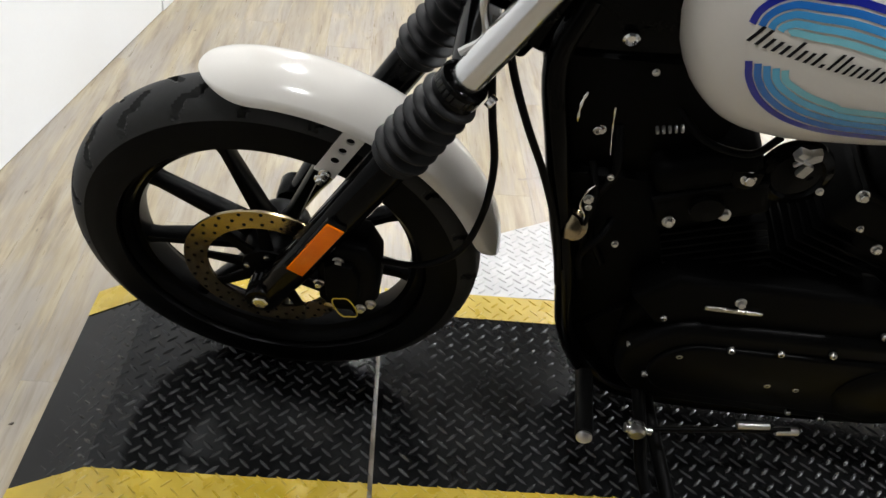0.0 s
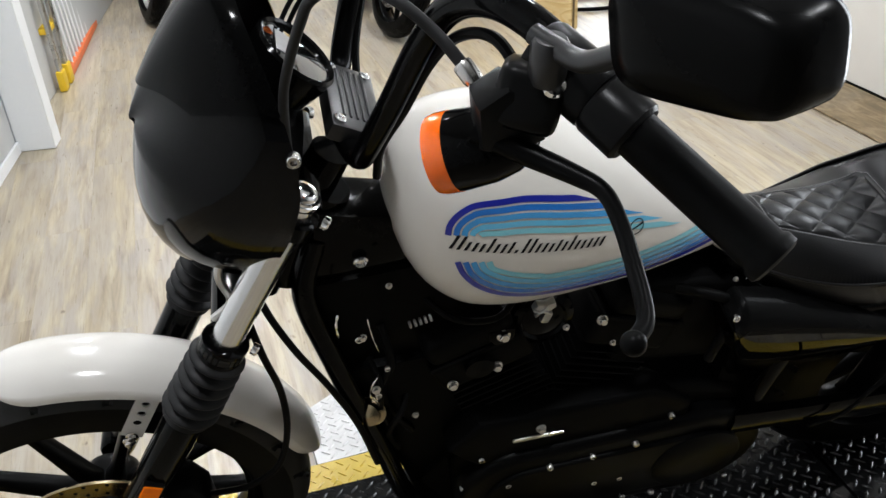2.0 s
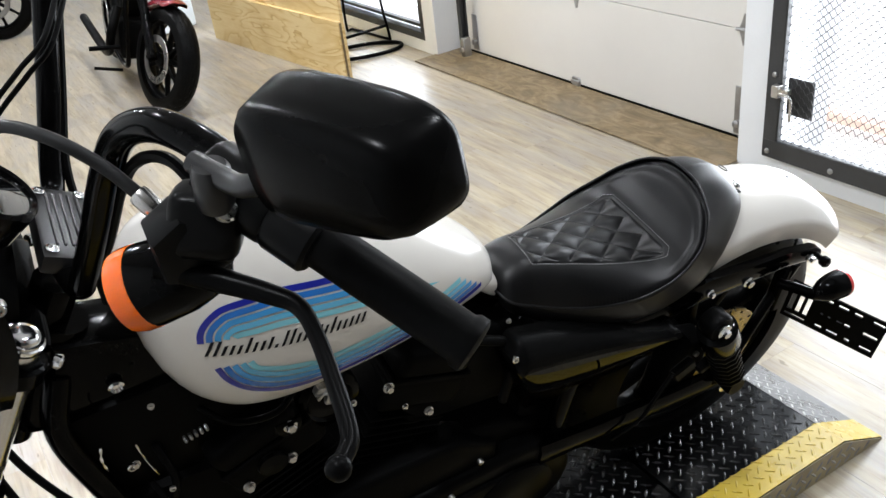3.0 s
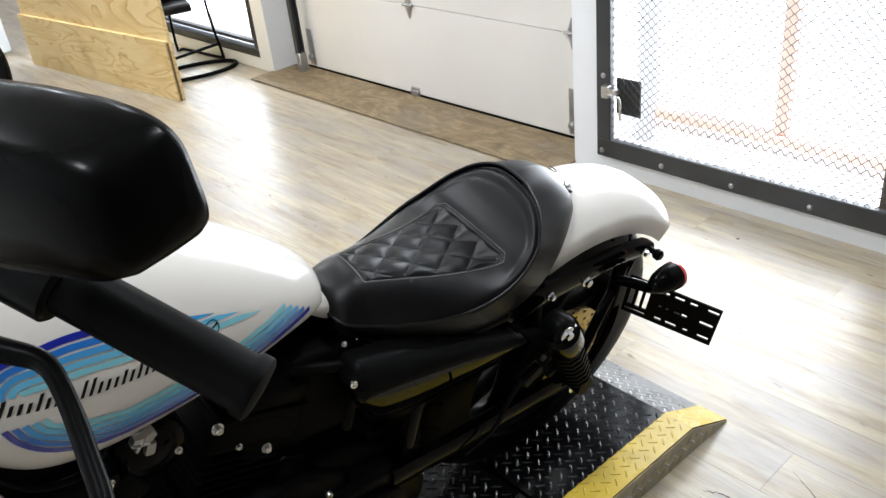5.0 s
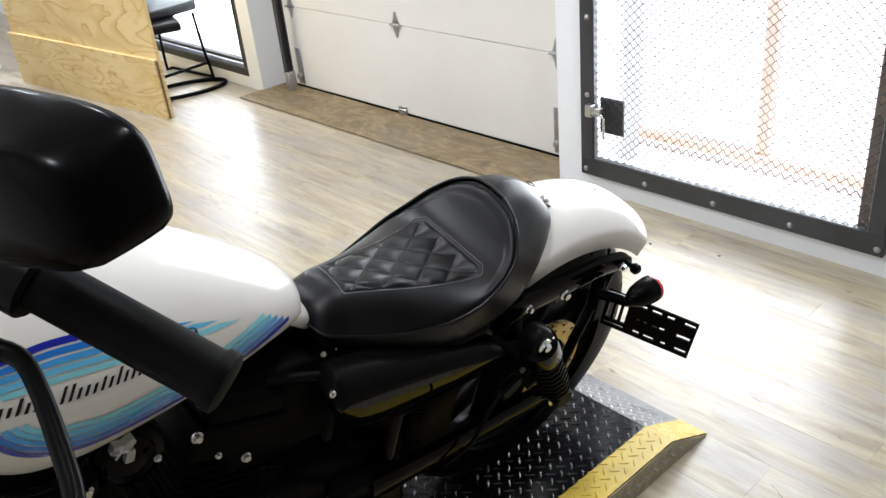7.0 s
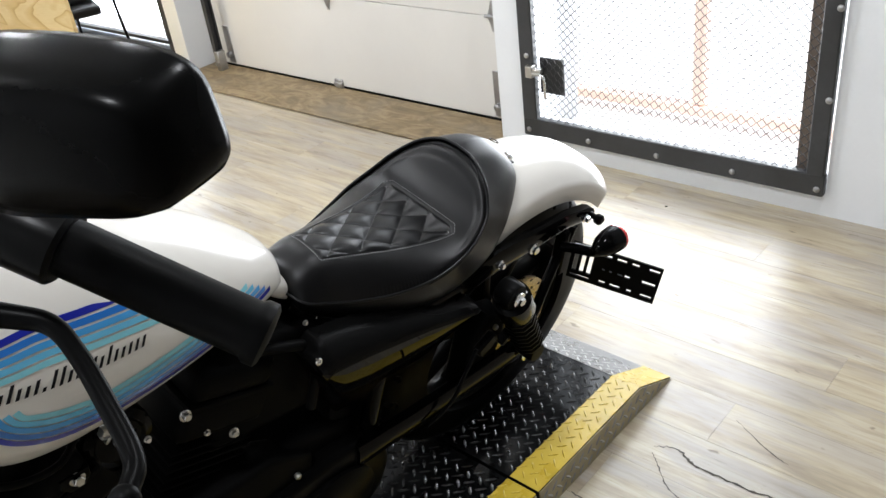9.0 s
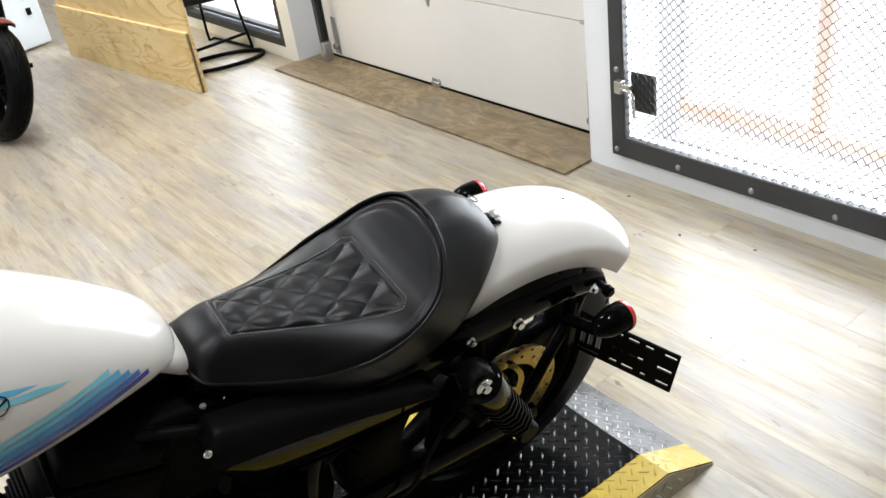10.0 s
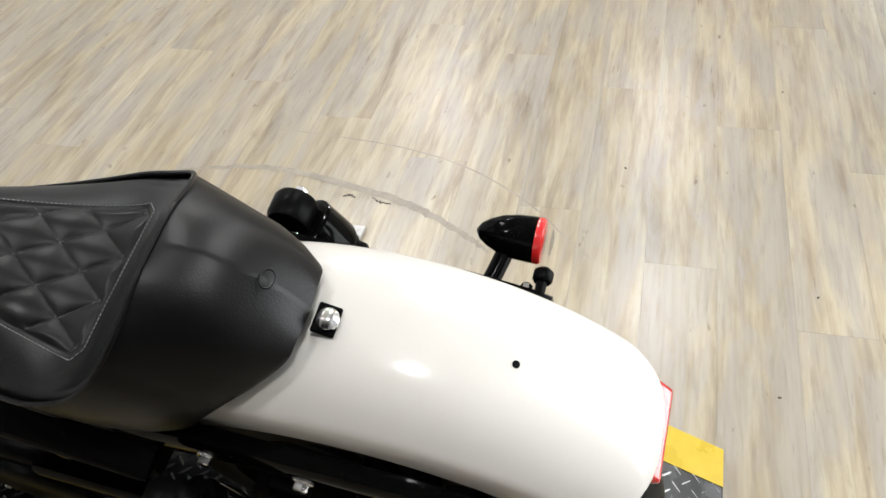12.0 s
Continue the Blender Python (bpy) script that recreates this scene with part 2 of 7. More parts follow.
def contour_ply(name, scale, stretch, dark, mid, pale, rough):
    """Rotary-cut veneer: flowing contour lines over a mottled ground."""
    n = Nodes(name)
    v = n.coords(stretch)
    field = n.noise(v, scale, 3, 0.45, 0.7)
    lines = n.add("ShaderNodeMath")
    lines.operation = "MULTIPLY"
    n.link(field, lines.inputs[0])
    lines.inputs[1].default_value = 11.0
    wrap = n.add("ShaderNodeMath")
    wrap.operation = "FRACT"
    n.link(lines.outputs[0], wrap.inputs[0])
    col = n.ramp(wrap.outputs[0], [(0.0, pale), (0.55, pale), (0.85, mid), (0.97, dark), (1.0, pale)])
    blot = n.noise(v, scale * 3, 4)
    fleck = n.noise(n.coords((stretch[0] * 4, stretch[1] * 0.4, stretch[2] * 4)), 60, 3)
    col = n.mix(n.span(blot, 0, 0.7, 0.42, 0.62), col, mid)
    n.bump(fleck, 0.05, 0.0005)
    return n.put(Base_Color=n.mix(n.span(fleck, 0, 0.25), col, dark), Roughness=rough)


M["plywood"] = contour_ply("rotary_cut_plywood", 2.4, (1, 0.5, 1.6), (0.5, 0.31, 0.1), (0.66, 0.47, 0.2), (0.76, 0.6, 0.31), 0.55)
M["edge_ply"] = contour_ply("dark_plywood_edge", 5.0, (1.6, 0.6, 1), (0.07, 0.043, 0.016), (0.125, 0.083, 0.035), (0.19, 0.135, 0.062), 0.5)

n = Nodes("worn_brown_plywood_sheet")
wave = n.noise(n.coords((3.2, 1.3, 1), rot=(0, 0, 0.3)), 4.2, 5, 0.62, 1.8)
worn = n.noise(n.coords((1.2, 0.6, 1)), 4.5, 4, 0.6, 0.3)
grain = n.noise(n.coords((9, 0.6, 1)), 22, 4, 0.6, 0.4)
col = n.ramp(wave, [(0.32, (0.105, 0.07, 0.033)), (0.45, (0.16, 0.113, 0.056)), (0.55, (0.22, 0.162, 0.085)), (0.66, (0.27, 0.205, 0.12))])
col = n.mix(n.span(worn, 0, 0.6, 0.48, 0.66), col, (0.2, 0.17, 0.125))
col = n.mix(n.span(grain, 0, 0.3, 0.5, 0.72), col, (0.08, 0.055, 0.03))
n.bump(grain, 0.08, 0.0006)
M["brown_ply"] = n.put(Base_Color=col, Roughness=n.span(worn, 0.4, 0.55), Specular_IOR_Level=0.4)

n = Nodes("clear_glass")
M["glass"] = n.put(Base_Color=(0.97, 0.99, 1.0), Roughness=0.0, Transmission_Weight=1.0, IOR=1.45)
n = Nodes("mirror_glass")
M["mirror"] = n.put(Base_Color=(0.9, 0.9, 0.9), Roughness=0.01, Metallic=1.0)
# even white glow that stands for the daylight outdoors
n = Nodes("glowing_daylight_backdrop")
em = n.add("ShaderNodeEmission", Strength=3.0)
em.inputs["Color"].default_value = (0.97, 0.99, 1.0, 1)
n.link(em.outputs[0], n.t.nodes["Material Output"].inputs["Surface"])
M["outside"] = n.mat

# ---- shapes ----


def add_box(bm, size, m=Matrix(), bevel=0.0, segs=1):
    r = bmesh.ops.create_cube(bm, size=1.0, matrix=m @ Matrix.Diagonal((*size, 1)))
    if bevel:
        edges = list({e for v in r["verts"] for e in v.link_edges})
        bmesh.ops.bevel(bm, geom=edges, offset=bevel, segments=segs, affect="EDGES", profile=0.6)


def add_rings(bm, rings, closed=True, caps=True):
    """A skin over rings of points; closed: each ring is a loop."""
    made = [[bm.verts.new(p) for p in r] for r in rings]
    for a, b in zip(made, made[1:]):
        k = len(a)
        for i in range(k if closed else k - 1):
            j = (i + 1) % k
            bm.faces.new((a[i], a[j], b[j], b[i]))
    if caps and closed:
        bm.faces.new(reversed(made[0]))
        bm.faces.new(made[-1])
    return made


def add_lathe(bm, profile, m=Matrix(), segs=32, caps=True):
    """profile: (radius, height) along the z axis of m."""
    rings = [[m @ Vector((r * math.cos(2 * math.pi * i / segs), r * math.sin(2 * math.pi * i / segs), h)) for i in range(segs)] for r, h in profile]
    add_rings(bm, rings, True, caps)


def along(a, b):
    """A matrix whose z axis runs from a to b, with its origin at a."""
    a, b = Vector(a), Vector(b)
    return Matrix.Translation(a) @ (b - a).to_track_quat("Z", "Y").to_matrix().to_4x4()


def add_rod(bm, a, b, r, segs=16, r2=None, bevel=0.0):
    h = (Vector(b) - Vector(a)).length
    r2 = r if r2 is None else r2
    prof = [(r, 0), (r2, h)] if not bevel else [(r - bevel, 0), (r, bevel), (r2, h - bevel), (r2 - bevel, h)]
    add_lathe(bm, prof, along(a, b), segs)


def smooth_path(pts, per=6):
    """Catmull-Rom through the points."""
    p = [Vector(q) for q in pts]
    p = [2 * p[0] - p[1]] + p + [2 * p[-1] - p[-2]]
    out = []
    for i in range(1, len(p) - 2):
        a, b, c, d = p[i - 1:i + 3]
        for k in range(per):
            t = k / per
            out.append(0.5 * ((2 * b) + (c - a) * t + (2 * a - 5 * b + 4 * c - d) * t * t + (3 * b - a - 3 * c + d) * t ** 3))
    out.append(p[-2])
    return out


def add_tube(bm, pts, r, segs=12, per=6, caps=True):
    path = smooth_path(pts, per)
    normal = Vector((0, 0, 1))
    rings = []
    for i, p in enumerate(path):
        d = (path[min(i + 1, len(path) - 1)] - path[max(i - 1, 0)]).normalized()
        if abs(d.dot(normal)) > 0.98:
            normal = Vector((1, 0, 0.1))
        side = d.cross(normal).normalized()
        normal = side.cross(d).normalized()
        rr = r(i / (len(path) - 1)) if callable(r) else r
        rings.append([p + rr * (math.cos(2 * math.pi * k / segs) * side + math.sin(2 * math.pi * k / segs) * normal) for k in range(segs)])
    add_rings(bm, rings, True, caps)


def add_prism(bm, outline, y0, y1, m=Matrix(), bevel=0.0, segs=2):
    """An outline of (x, z) drawn out from y0 to y1."""
    a = [bm.verts.new(m @ Vector((x, y0, z))) for x, z in outline]
    b = [bm.verts.new(m @ Vector((x, y1, z))) for x, z in outline]
    faces = [bm.faces.new(a), bm.faces.new(reversed(b))]
    for i in range(len(a)):
        j = (i + 1) % len(a)
        faces.append(bm.faces.new((a[j], a[i], b[i], b[j])))
    bmesh.ops.recalc_face_normals(bm, faces=faces)
    if bevel:
        edges = [e for f in faces[:2] for e in f.edges]
        bmesh.ops.bevel(bm, geom=edges, offset=bevel, segments=segs, affect="EDGES", profile=0.5)


def add_bolt(bm, at, way, r=0.008, h=0.007, washer=True):
    """A hexagon head with a washer, looking along way."""
    m = along(at, Vector(at) + Vector(way))
    if washer:
        add_lathe(bm, [(r * 1.45, 0), (r * 1.45, h * 0.2), (r * 1.3, h * 0.28)], m, 16)
    add_lathe(bm, [(r, h * 0.2), (r, h * 0.9), (r * 0.82, h)], m, 6)


def add_cap_screw(bm, at, way, r=0.007, h=0.008):
    m = along(at, Vector(at) + Vector(way))
    add_lathe(bm, [(r * 0.96, 0), (r, h * 0.2), (r, h * 0.8), (r * 0.8, h), (r * 0.5, h), (r * 0.45, h * 0.5)], m, 14)


def add_panel(bm, w, h, t, holes, m=Matrix()):
    """A sheet in the xz plane, from (0, 0) to (w, h), with slots cut through: (x0, z0, x1, z1)."""
    xs = sorted({0, w, *[round(q[i], 4) for q in holes for i in (0, 2)]})
    zs = sorted({0, h, *[round(q[i], 4) for q in holes for i in (1, 3)]})
    keep = {}
    for i in range(len(xs) - 1):
        for j in range(len(zs) - 1):
            cx, cz = (xs[i] + xs[i + 1]) / 2, (zs[j] + zs[j + 1]) / 2
            keep[i, j] = not any(a < cx < c and b < cz < d for a, b, c, d in holes)
    verts = {}

    def vert(i, j, k):
        if (i, j, k) not in verts:
            verts[i, j, k] = bm.verts.new(m @ Vector((xs[i], k * t, zs[j])))
        return verts[i, j, k]

    for (i, j), on in keep.items():
        if not on:
            continue
        bm.faces.new([vert(i, j, 0), vert(i + 1, j, 0), vert(i + 1, j + 1, 0), vert(i, j + 1, 0)])
        bm.faces.new([vert(i, j, 1), vert(i, j + 1, 1), vert(i + 1, j + 1, 1), vert(i + 1, j, 1)])
        for di, dj, a, b in ((-1, 0, (i, j), (i, j + 1)), (1, 0, (i + 1, j + 1), (i + 1, j)), (0, -1, (i + 1, j), (i, j)), (0, 1, (i, j + 1), (i + 1, j + 1))):
            if not keep.get((i + di, j + dj)):
                bm.faces.new([vert(*a, 0), vert(*b, 0), vert(*b, 1), vert(*a, 1)])


def thicken(bm, t):
    bm.normal_update()
    bmesh.ops.solidify(bm, geom=bm.faces[:], thickness=t)


def mesh_of(name, bm, material, sharp=38, fix=True):
    if fix:
        bmesh.ops.recalc_face_normals(bm, faces=bm.faces)
    data = bpy.data.meshes.new(name)
    bm.to_mesh(data)
    bm.free()
    data.materials.append(material)
    data.polygons.foreach_set("use_smooth", [True] * len(data.polygons))
    data.set_sharp_from_angle(angle=radians(sharp))
    return data


def part(name, bm, material, parent, label="", m=None, sharp=38, fix=True):
    """One mesh under a thing or under a part."""
    ob = new(name, mesh_of(name, bm, material, sharp, fix))
    ob.parent = parent
    if m is not None:
        ob.matrix_basis = m
    return tagged(ob, label)


def thing(name, label, category, m=None, group="", kind=""):
    ob = new(name)
    ob.empty_display_size = 0.05
    if m is not None:
        ob.matrix_world = m
    return tagged(ob, label, category, group, kind)


def solid(name, bm, material, label, category, m=None, group="", kind="", sharp=38):
    ob = new(name, mesh_of(name, bm, material, sharp))
    if m is not None:
        ob.matrix_world = m
    return tagged(ob, label, category, group, kind)


def knots(x, xs, ys):
    """A smooth curve through (xs, ys), read at x."""
    x = min(max(x, xs[0]), xs[-1])
    i = min(max(int(np.searchsorted(xs, x)) - 1, 0), len(xs) - 2)

    def slope(k):
        if k == 0:
            return (ys[1] - ys[0]) / (xs[1] - xs[0])
        if k == len(xs) - 1:
            return (ys[-1] - ys[-2]) / (xs[-1] - xs[-2])
        return (ys[k + 1] - ys[k - 1]) / (xs[k + 1] - xs[k - 1])

    h = xs[i + 1] - xs[i]
    t = (x - xs[i]) / h
    return (2 * t ** 3 - 3 * t * t + 1) * ys[i] + (t ** 3 - 2 * t * t + t) * h * slope(i) + (3 * t * t - 2 * t ** 3) * ys[i + 1] + (t ** 3 - t * t) * h * slope(i + 1)


def step(t):
    t = min(max(t, 0.0), 1.0)
    return t * t * (3 - 2 * t)


# ---- the room ----
def wall_piece(name, size, m, material, label):
    bm = bmesh.new()
    add_box(bm, size, m, 0.004)
    return solid(name, bm, material, label, "wall", kind="structure")


GATE0, GATE1, GATE_TOP = -0.022, 1.112, 2.15
DOOR0, DOOR1 = 1.24, 3.365
WIN0, WIN1 = 3.485, 4.785
TH = 0.16
bm = bmesh.new()
# the wall's pieces round the gate, the garage door and the window
for y0, y1, z0, z1 in ((-5.5, GATE0, 0, CEIL), (GATE0, GATE1, 0, 0.08), (GATE0, GATE1, GATE_TOP, CEIL), (GATE1, DOOR0, 0, CEIL), (DOOR0, DOOR1, 2.5, CEIL), (DOOR1, WIN0, 0, CEIL), (WIN0, WIN1, 0, 0.066), (WIN0, WIN1, 1.9, CEIL), (WIN1, 9.6, 0, CEIL)):
    add_box(bm, (TH, y1 - y0, z1 - z0), WALL @ pose(TH / 2, (y0 + y1) / 2, (z0 + z1) / 2))
solid("wall_east", bm, M["wall_white"], "white painted wall with a gate, a garage door and a window", "wall", kind="structure")
# deep jambs of the gate's recess and of the garage door
for y, d in ((GATE1 + 0.02, 0.2), (GATE0 - 0.02, 0.2)):
    wall_piece("gate_reveal", (d, 0.04, GATE_TOP), WALL @ pose(TH + d / 2, y, GATE_TOP / 2), M["wall_white"], "white painted side of the gate's recess")
wall_piece("gate_reveal", (0.2, GATE1 - GATE0 + 0.08, 0.05), WALL @ pose(TH + 0.1, (GATE0 + GATE1) / 2, GATE_TOP + 0.027), M["wall_white"], "white painted head of the gate's recess")
wall_piece("wall_left_front", (0.14, 6.6, CEIL), LEFT @ pose(-0.07, -3.3, CEIL / 2), M["wall_white"], "white painted partition wall")
wall_piece("wall_left_recess", (0.1, 0.82, CEIL), LEFT @ pose(-0.06, 0.413, CEIL / 2), M["wall_grey"], "pale grey painted recessed wall")
wall_piece("wall_left_pier", (0.155, 0.1, CEIL), LEFT @ pose(0.066, 0.876, CEIL / 2), M["wall_white"], "white painted end of a partition wall")
wall_piece("wall_left_rear", (0.1, 7.2, CEIL), LEFT @ pose(-0.06, 4.53, CEIL / 2), M["wall_grey"], "pale grey painted wall behind the rack")
wall_piece("wall_north", (5.2, 0.14, CEIL), pose(0.4, 8.75, CEIL / 2), M["wall_white"], "white painted far wall")
# unseen wall, its grey set dark so little light bounces onto the motorcycle
wall_piece("wall_south", (5.6, 0.14, CEIL), pose(0.42, -4.9, CEIL / 2), M["wall_dark"], "unseen near wall, kept dark grey to bounce little light")
bm = bmesh.new()
add_box(bm, (5.6, 14.6, 0.1), WALL @ pose(-2.66, 2.2, CEIL + 0.05))
solid("ceiling", bm, M["ceiling"], "pale painted ceiling with round downlights", "ceiling", kind="structure")
bm = bmesh.new()
add_box(bm, (0.012, 0.815, 0.05), LEFT @ pose(-0.004, 0.413, 0.025), 0.002)
solid("baseboard", bm, M["wall_white"], "low white baseboard along the grey wall", "baseboard", kind="structure")
for x, y in CEILING_LAMPS:
    ob = thing("ceiling_downlight", "round white ceiling downlight, switched on", "ceiling light", pose(x, y, CEIL), "ceiling lights")
    bm = bmesh.new()
    add_lathe(bm, [(0.085, -0.001), (0.11, -0.001), (0.112, -0.012), (0.1, -0.03), (0.088, -0.034), (0.084, -0.03)], segs=24, caps=False)
    part("trim_ring", bm, M["wall_white"], ob)

# concrete ground outside, beyond it a glowing sheet added as blown-out daylight
bm = bmesh.new()
add_box(bm, (400, 400, 0.1), pose(150, 0, -0.075))
solid("ground", bm, M["concrete"], "pale concrete ground outside", "ground", kind="structure")
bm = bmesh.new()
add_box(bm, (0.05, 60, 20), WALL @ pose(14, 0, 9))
solid("backdrop", bm, M["outside"], "glowing backdrop standing for overexposed daylight outside", "backdrop", kind="structure")

# brown plywood threshold in front of the garage door
bm = bmesh.new()
add_box(bm, (0.31, 2.15, 0.008), WALL @ pose(0.01, 2.312, 0.006), 0.002)
solid("threshold_sheet", bm, M["brown_ply"], "worn brown plywood sheet in front of the garage door", "floor", kind="structure")

# ---- garage door ----
door = thing("garage_door", "closed cream sectional garage door with steel hinges", "garage door", WALL @ pose(0.167, DOOR0, 0.0))
W = DOOR1 - DOOR0
PANEL = 0.44
for k in range(7):
    bm = bmesh.new()
    add_box(bm, (0.045, W + 0.12, PANEL - 0.003), pose(0.022, W / 2, 0.018 + PANEL * (k + 0.5)), 0.0016)
    part("panel", bm, M["door_panel"], door)
bm = bmesh.new()
add_box(bm, (0.046, W + 0.12, 0.015), pose(0.021, W / 2, 0.0085), 0.005, 2)
part("bottom_seal", bm, M["rubber"], door, "black rubber bottom seal")
for k in (1, 2):
    for y in (0.133, 1.105, W - 0.16):
        bm = bmesh.new()
        for s in (-1, 1):
            z = 0.018 + PANEL * k
            add_prism(bm, [(-0.027, 0.0), (0.027, 0.0), (0.013, 0.035 * s), (0.006, 0.062 * s), (-0.006, 0.062 * s), (-0.013, 0.035 * s)], -0.0035, 0.0, pose(0, y, z, 0, 0, -90))
        add_rod(bm, (-0.008, y - 0.035, z), (-0.008, y + 0.035, z), 0.007, 10)
        part("hinge", bm, M["zinc"], door)
bm = bmesh.new()
add_box(bm, (0.02, 0.055, 0.02), pose(-0.008, 1.12, 0.03), 0.003)
add_box(bm, (0.012, 0.055, 0.05), pose(-0.005, 1.12, 0.028), 0.003)
part("lift_handle", bm, M["zinc"], door)
for y in (0.133, W - 0.16):
    bm = bmesh.new()
    add_box(bm, (0.006, 0.05, 0.2), pose(-0.003, y, 0.13), 0.002)
    add_lathe(bm, [(0.016, 0), (0.016, 0.02), (0.01, 0.024)], pose(-0.006, y, 0.075, 0, -90, 0), 14)
    part("bottom_bracket", bm, M["zinc"], door)
rail = thing("door_track", "galvanised steel garage door track", "track", WALL @ pose(0.1, DOOR1 - 0.125, 0.0))
bm = bmesh.new()
add_prism(bm, [(-0.022, 0.0), (0.022, 0.0), (0.022, 0.028), (0.017, 0.028), (0.017, 0.005), (-0.017, 0.005), (-0.017, 0.028), (-0.022, 0.028)], 0.1, 2.4, pose(0, 0, 0, 90, 0, 0))
part("channel", bm, M["gate_grey"], rail, "dark weathered steel channel")
bm = bmesh.new()
add_box(bm, (0.05, 0.035, 0.11), pose(-0.005, -0.03, 0.06), 0.004)
add_rod(bm, (-0.04, -0.03, 0.05), (-0.02, -0.03, 0.05), 0.014, 12)
part("track_foot", bm, M["zinc"], rail)

# ---- steel mesh gate ----
gate = thing("security_gate", "dark grey steel security gate with expanded mesh, bolted on", "gate", WALL @ pose(-0.012, GATE0, 0.082))
GW, GH, BAR = GATE1 - GATE0, GATE_TOP - 0.07, 0.062
for name, w, h, y, z in (("bottom_rail", GW, BAR + 0.012, GW / 2, BAR / 2), ("top_rail", GW, BAR, GW / 2, GH - BAR / 2), ("stile", BAR - 0.008, GH - 2 * BAR, BAR / 2, GH / 2), ("stile", BAR, GH - 2 * BAR, GW - BAR / 2, GH / 2)):
    bm = bmesh.new()
    add_box(bm, (0.03, w, h), pose(0, y, z), 0.004)
    part(name, bm, M["gate_grey"], gate)
bm = bmesh.new()
add_box(bm, (0.02, 0.035, GH - 0.2), pose(0.03, 0.085, GH / 2 - 0.05), 0.003)
add_box(bm, (0.03, 0.012, GH - 0.2), pose(0.045, 0.07, GH / 2 - 0.05), 0.003)
part("inner_stile", bm, M["brown_steel"], gate, "brown steel inner stile with a row of slots")
# expanded mesh: strands that zigzag between the rails
PITCH_Y, PITCH_Z = 0.034, 0.0155
bm = bmesh.new()
nz, ny = int((GH - BAR) / PITCH_Z), int((GW - BAR) / (PITCH_Y / 2))
S = 0.0015
for j in range(nz):
    z = BAR * 0.6 + j * PITCH_Z
    prev = None
    for i in range(ny + 1):
        y = BAR * 0.7 + i * PITCH_Y / 2
        zz = z + PITCH_Z * (0.5 if (i + j) % 2 else -0.5)
        now = [bm.verts.new((0.004 * (1 if (i + j) % 2 else -1), y, zz + d)) for d in (-S, S)]
        if prev:
            bm.faces.new((prev[0], now[0], now[1], prev[1]))
        prev = now
thicken(bm, 0.002)
tagged(part("expanded_mesh", bm, M["gate_grey"], gate, "fine expanded steel mesh", fix=False), kind="stuff")
for y, z in [(1.108, 0.021), (0.845, 0.021), (0.569, 0.02), (0.294, 0.02), (0.02, 0.019), (0.014, 0.315), (0.012, 0.589), (1.1, 0.315), (1.098, 0.6)]:
    bm = bmesh.new()
    add_lathe(bm, [(0.0105, 0), (0.0105, 0.002), (0.008, 0.006), (0.004, 0.0075)], pose(-0.015, y, z, 0, -90, 0), 14)
    part("bolt", bm, M["zinc"], gate)
bm = bmesh.new()
add_panel(bm, 0.105, 0.137, 0.004, [], pose(0.012, 0.954, 0.171, 0, 0, 90))
part("latch_plate", bm, M["gate_grey"], gate)
bm = bmesh.new()
add_box(bm, (0.025, 0.05, 0.02), pose(-0.022, 1.035, 0.278), 0.003)
add_box(bm, (0.03, 0.03, 0.045), pose(-0.022, 1.062, 0.272), 0.003)
add_tube(bm, [(-0.03, 1.06, 0.268), (-0.036, 1.02, 0.268), (-0.036, 0.998, 0.262), (-0.036, 0.992, 0.235), (-0.036, 0.992, 0.18)], 0.0055, 10)
part("slide_bolt", bm, M["steel"], gate, "bare steel slide bolt", pose(0, 0.02, -0.012))

# the outer glazed door behind the gate
outer = thing("outer_door", "white glazed outer door with a weathered orange post", "door", WALL @ pose(0.56, GATE0 - 0.35, 0.0))
bm = bmesh.new()
add_box(bm, (0.05, 0.05, 2.1), pose(0, 1.04, 1.11), 0.006)
part("post", bm, M["orange_pale"], outer, "weathered orange post")
bm = bmesh.new()
add_box(bm, (0.06, 1.5, 0.045), pose(0, 1.0, 0.03), 0.006)
part("bottom_rail", bm, M["orange_pale"], outer)
bm = bmesh.new()
add_box(bm, (0.05, 0.07, 2.1), pose(0, 1.64, 1.11), 0.006)
part("white_stile", bm, M["wall_white"], outer)

# ---- window beside the garage door ----
win = tagged(thing("window_1", "low display window with a dark aluminium frame", "window", WALL @ pose(0.03, WIN0, 0.066)), kind="structure")
ww, wh = WIN1 - WIN0, 1.82
for name, w, h, y, z in (("window_frame", ww, 0.045, ww / 2, 0.022), ("window_frame", ww, 0.045, ww / 2, wh - 0.022), ("window_frame", 0.045, wh - 0.09, 0.022, wh / 2), ("window_frame", 0.045, wh - 0.09, ww - 0.022, wh / 2)):
    bm = bmesh.new()
    add_box(bm, (0.06, w, h), pose(0, y, z), 0.004)
    part(name, bm, M["gate_grey"], win)
for name, w, h, y, z in (("inner_bead", ww - 0.16, 0.02, ww / 2, 0.075), ("inner_bead", 0.02, wh - 0.2, 0.075, wh / 2)):
    bm = bmesh.new()
    add_box(bm, (0.04, w, h), pose(0.01, y, z), 0.003)
    part(name, bm, M["gate_grey"], win)
bm = bmesh.new()
add_box(bm, (0.006, ww - 0.09, wh - 0.09), pose(0.02, ww / 2, wh / 2))
part("pane", bm, M["glass"], win).visible_shadow = False

# ---- loading platform ----
PX = (-0.42, -0.287, 0.174, 0.182, 1.391, 1.399, 1.802, 1.948)
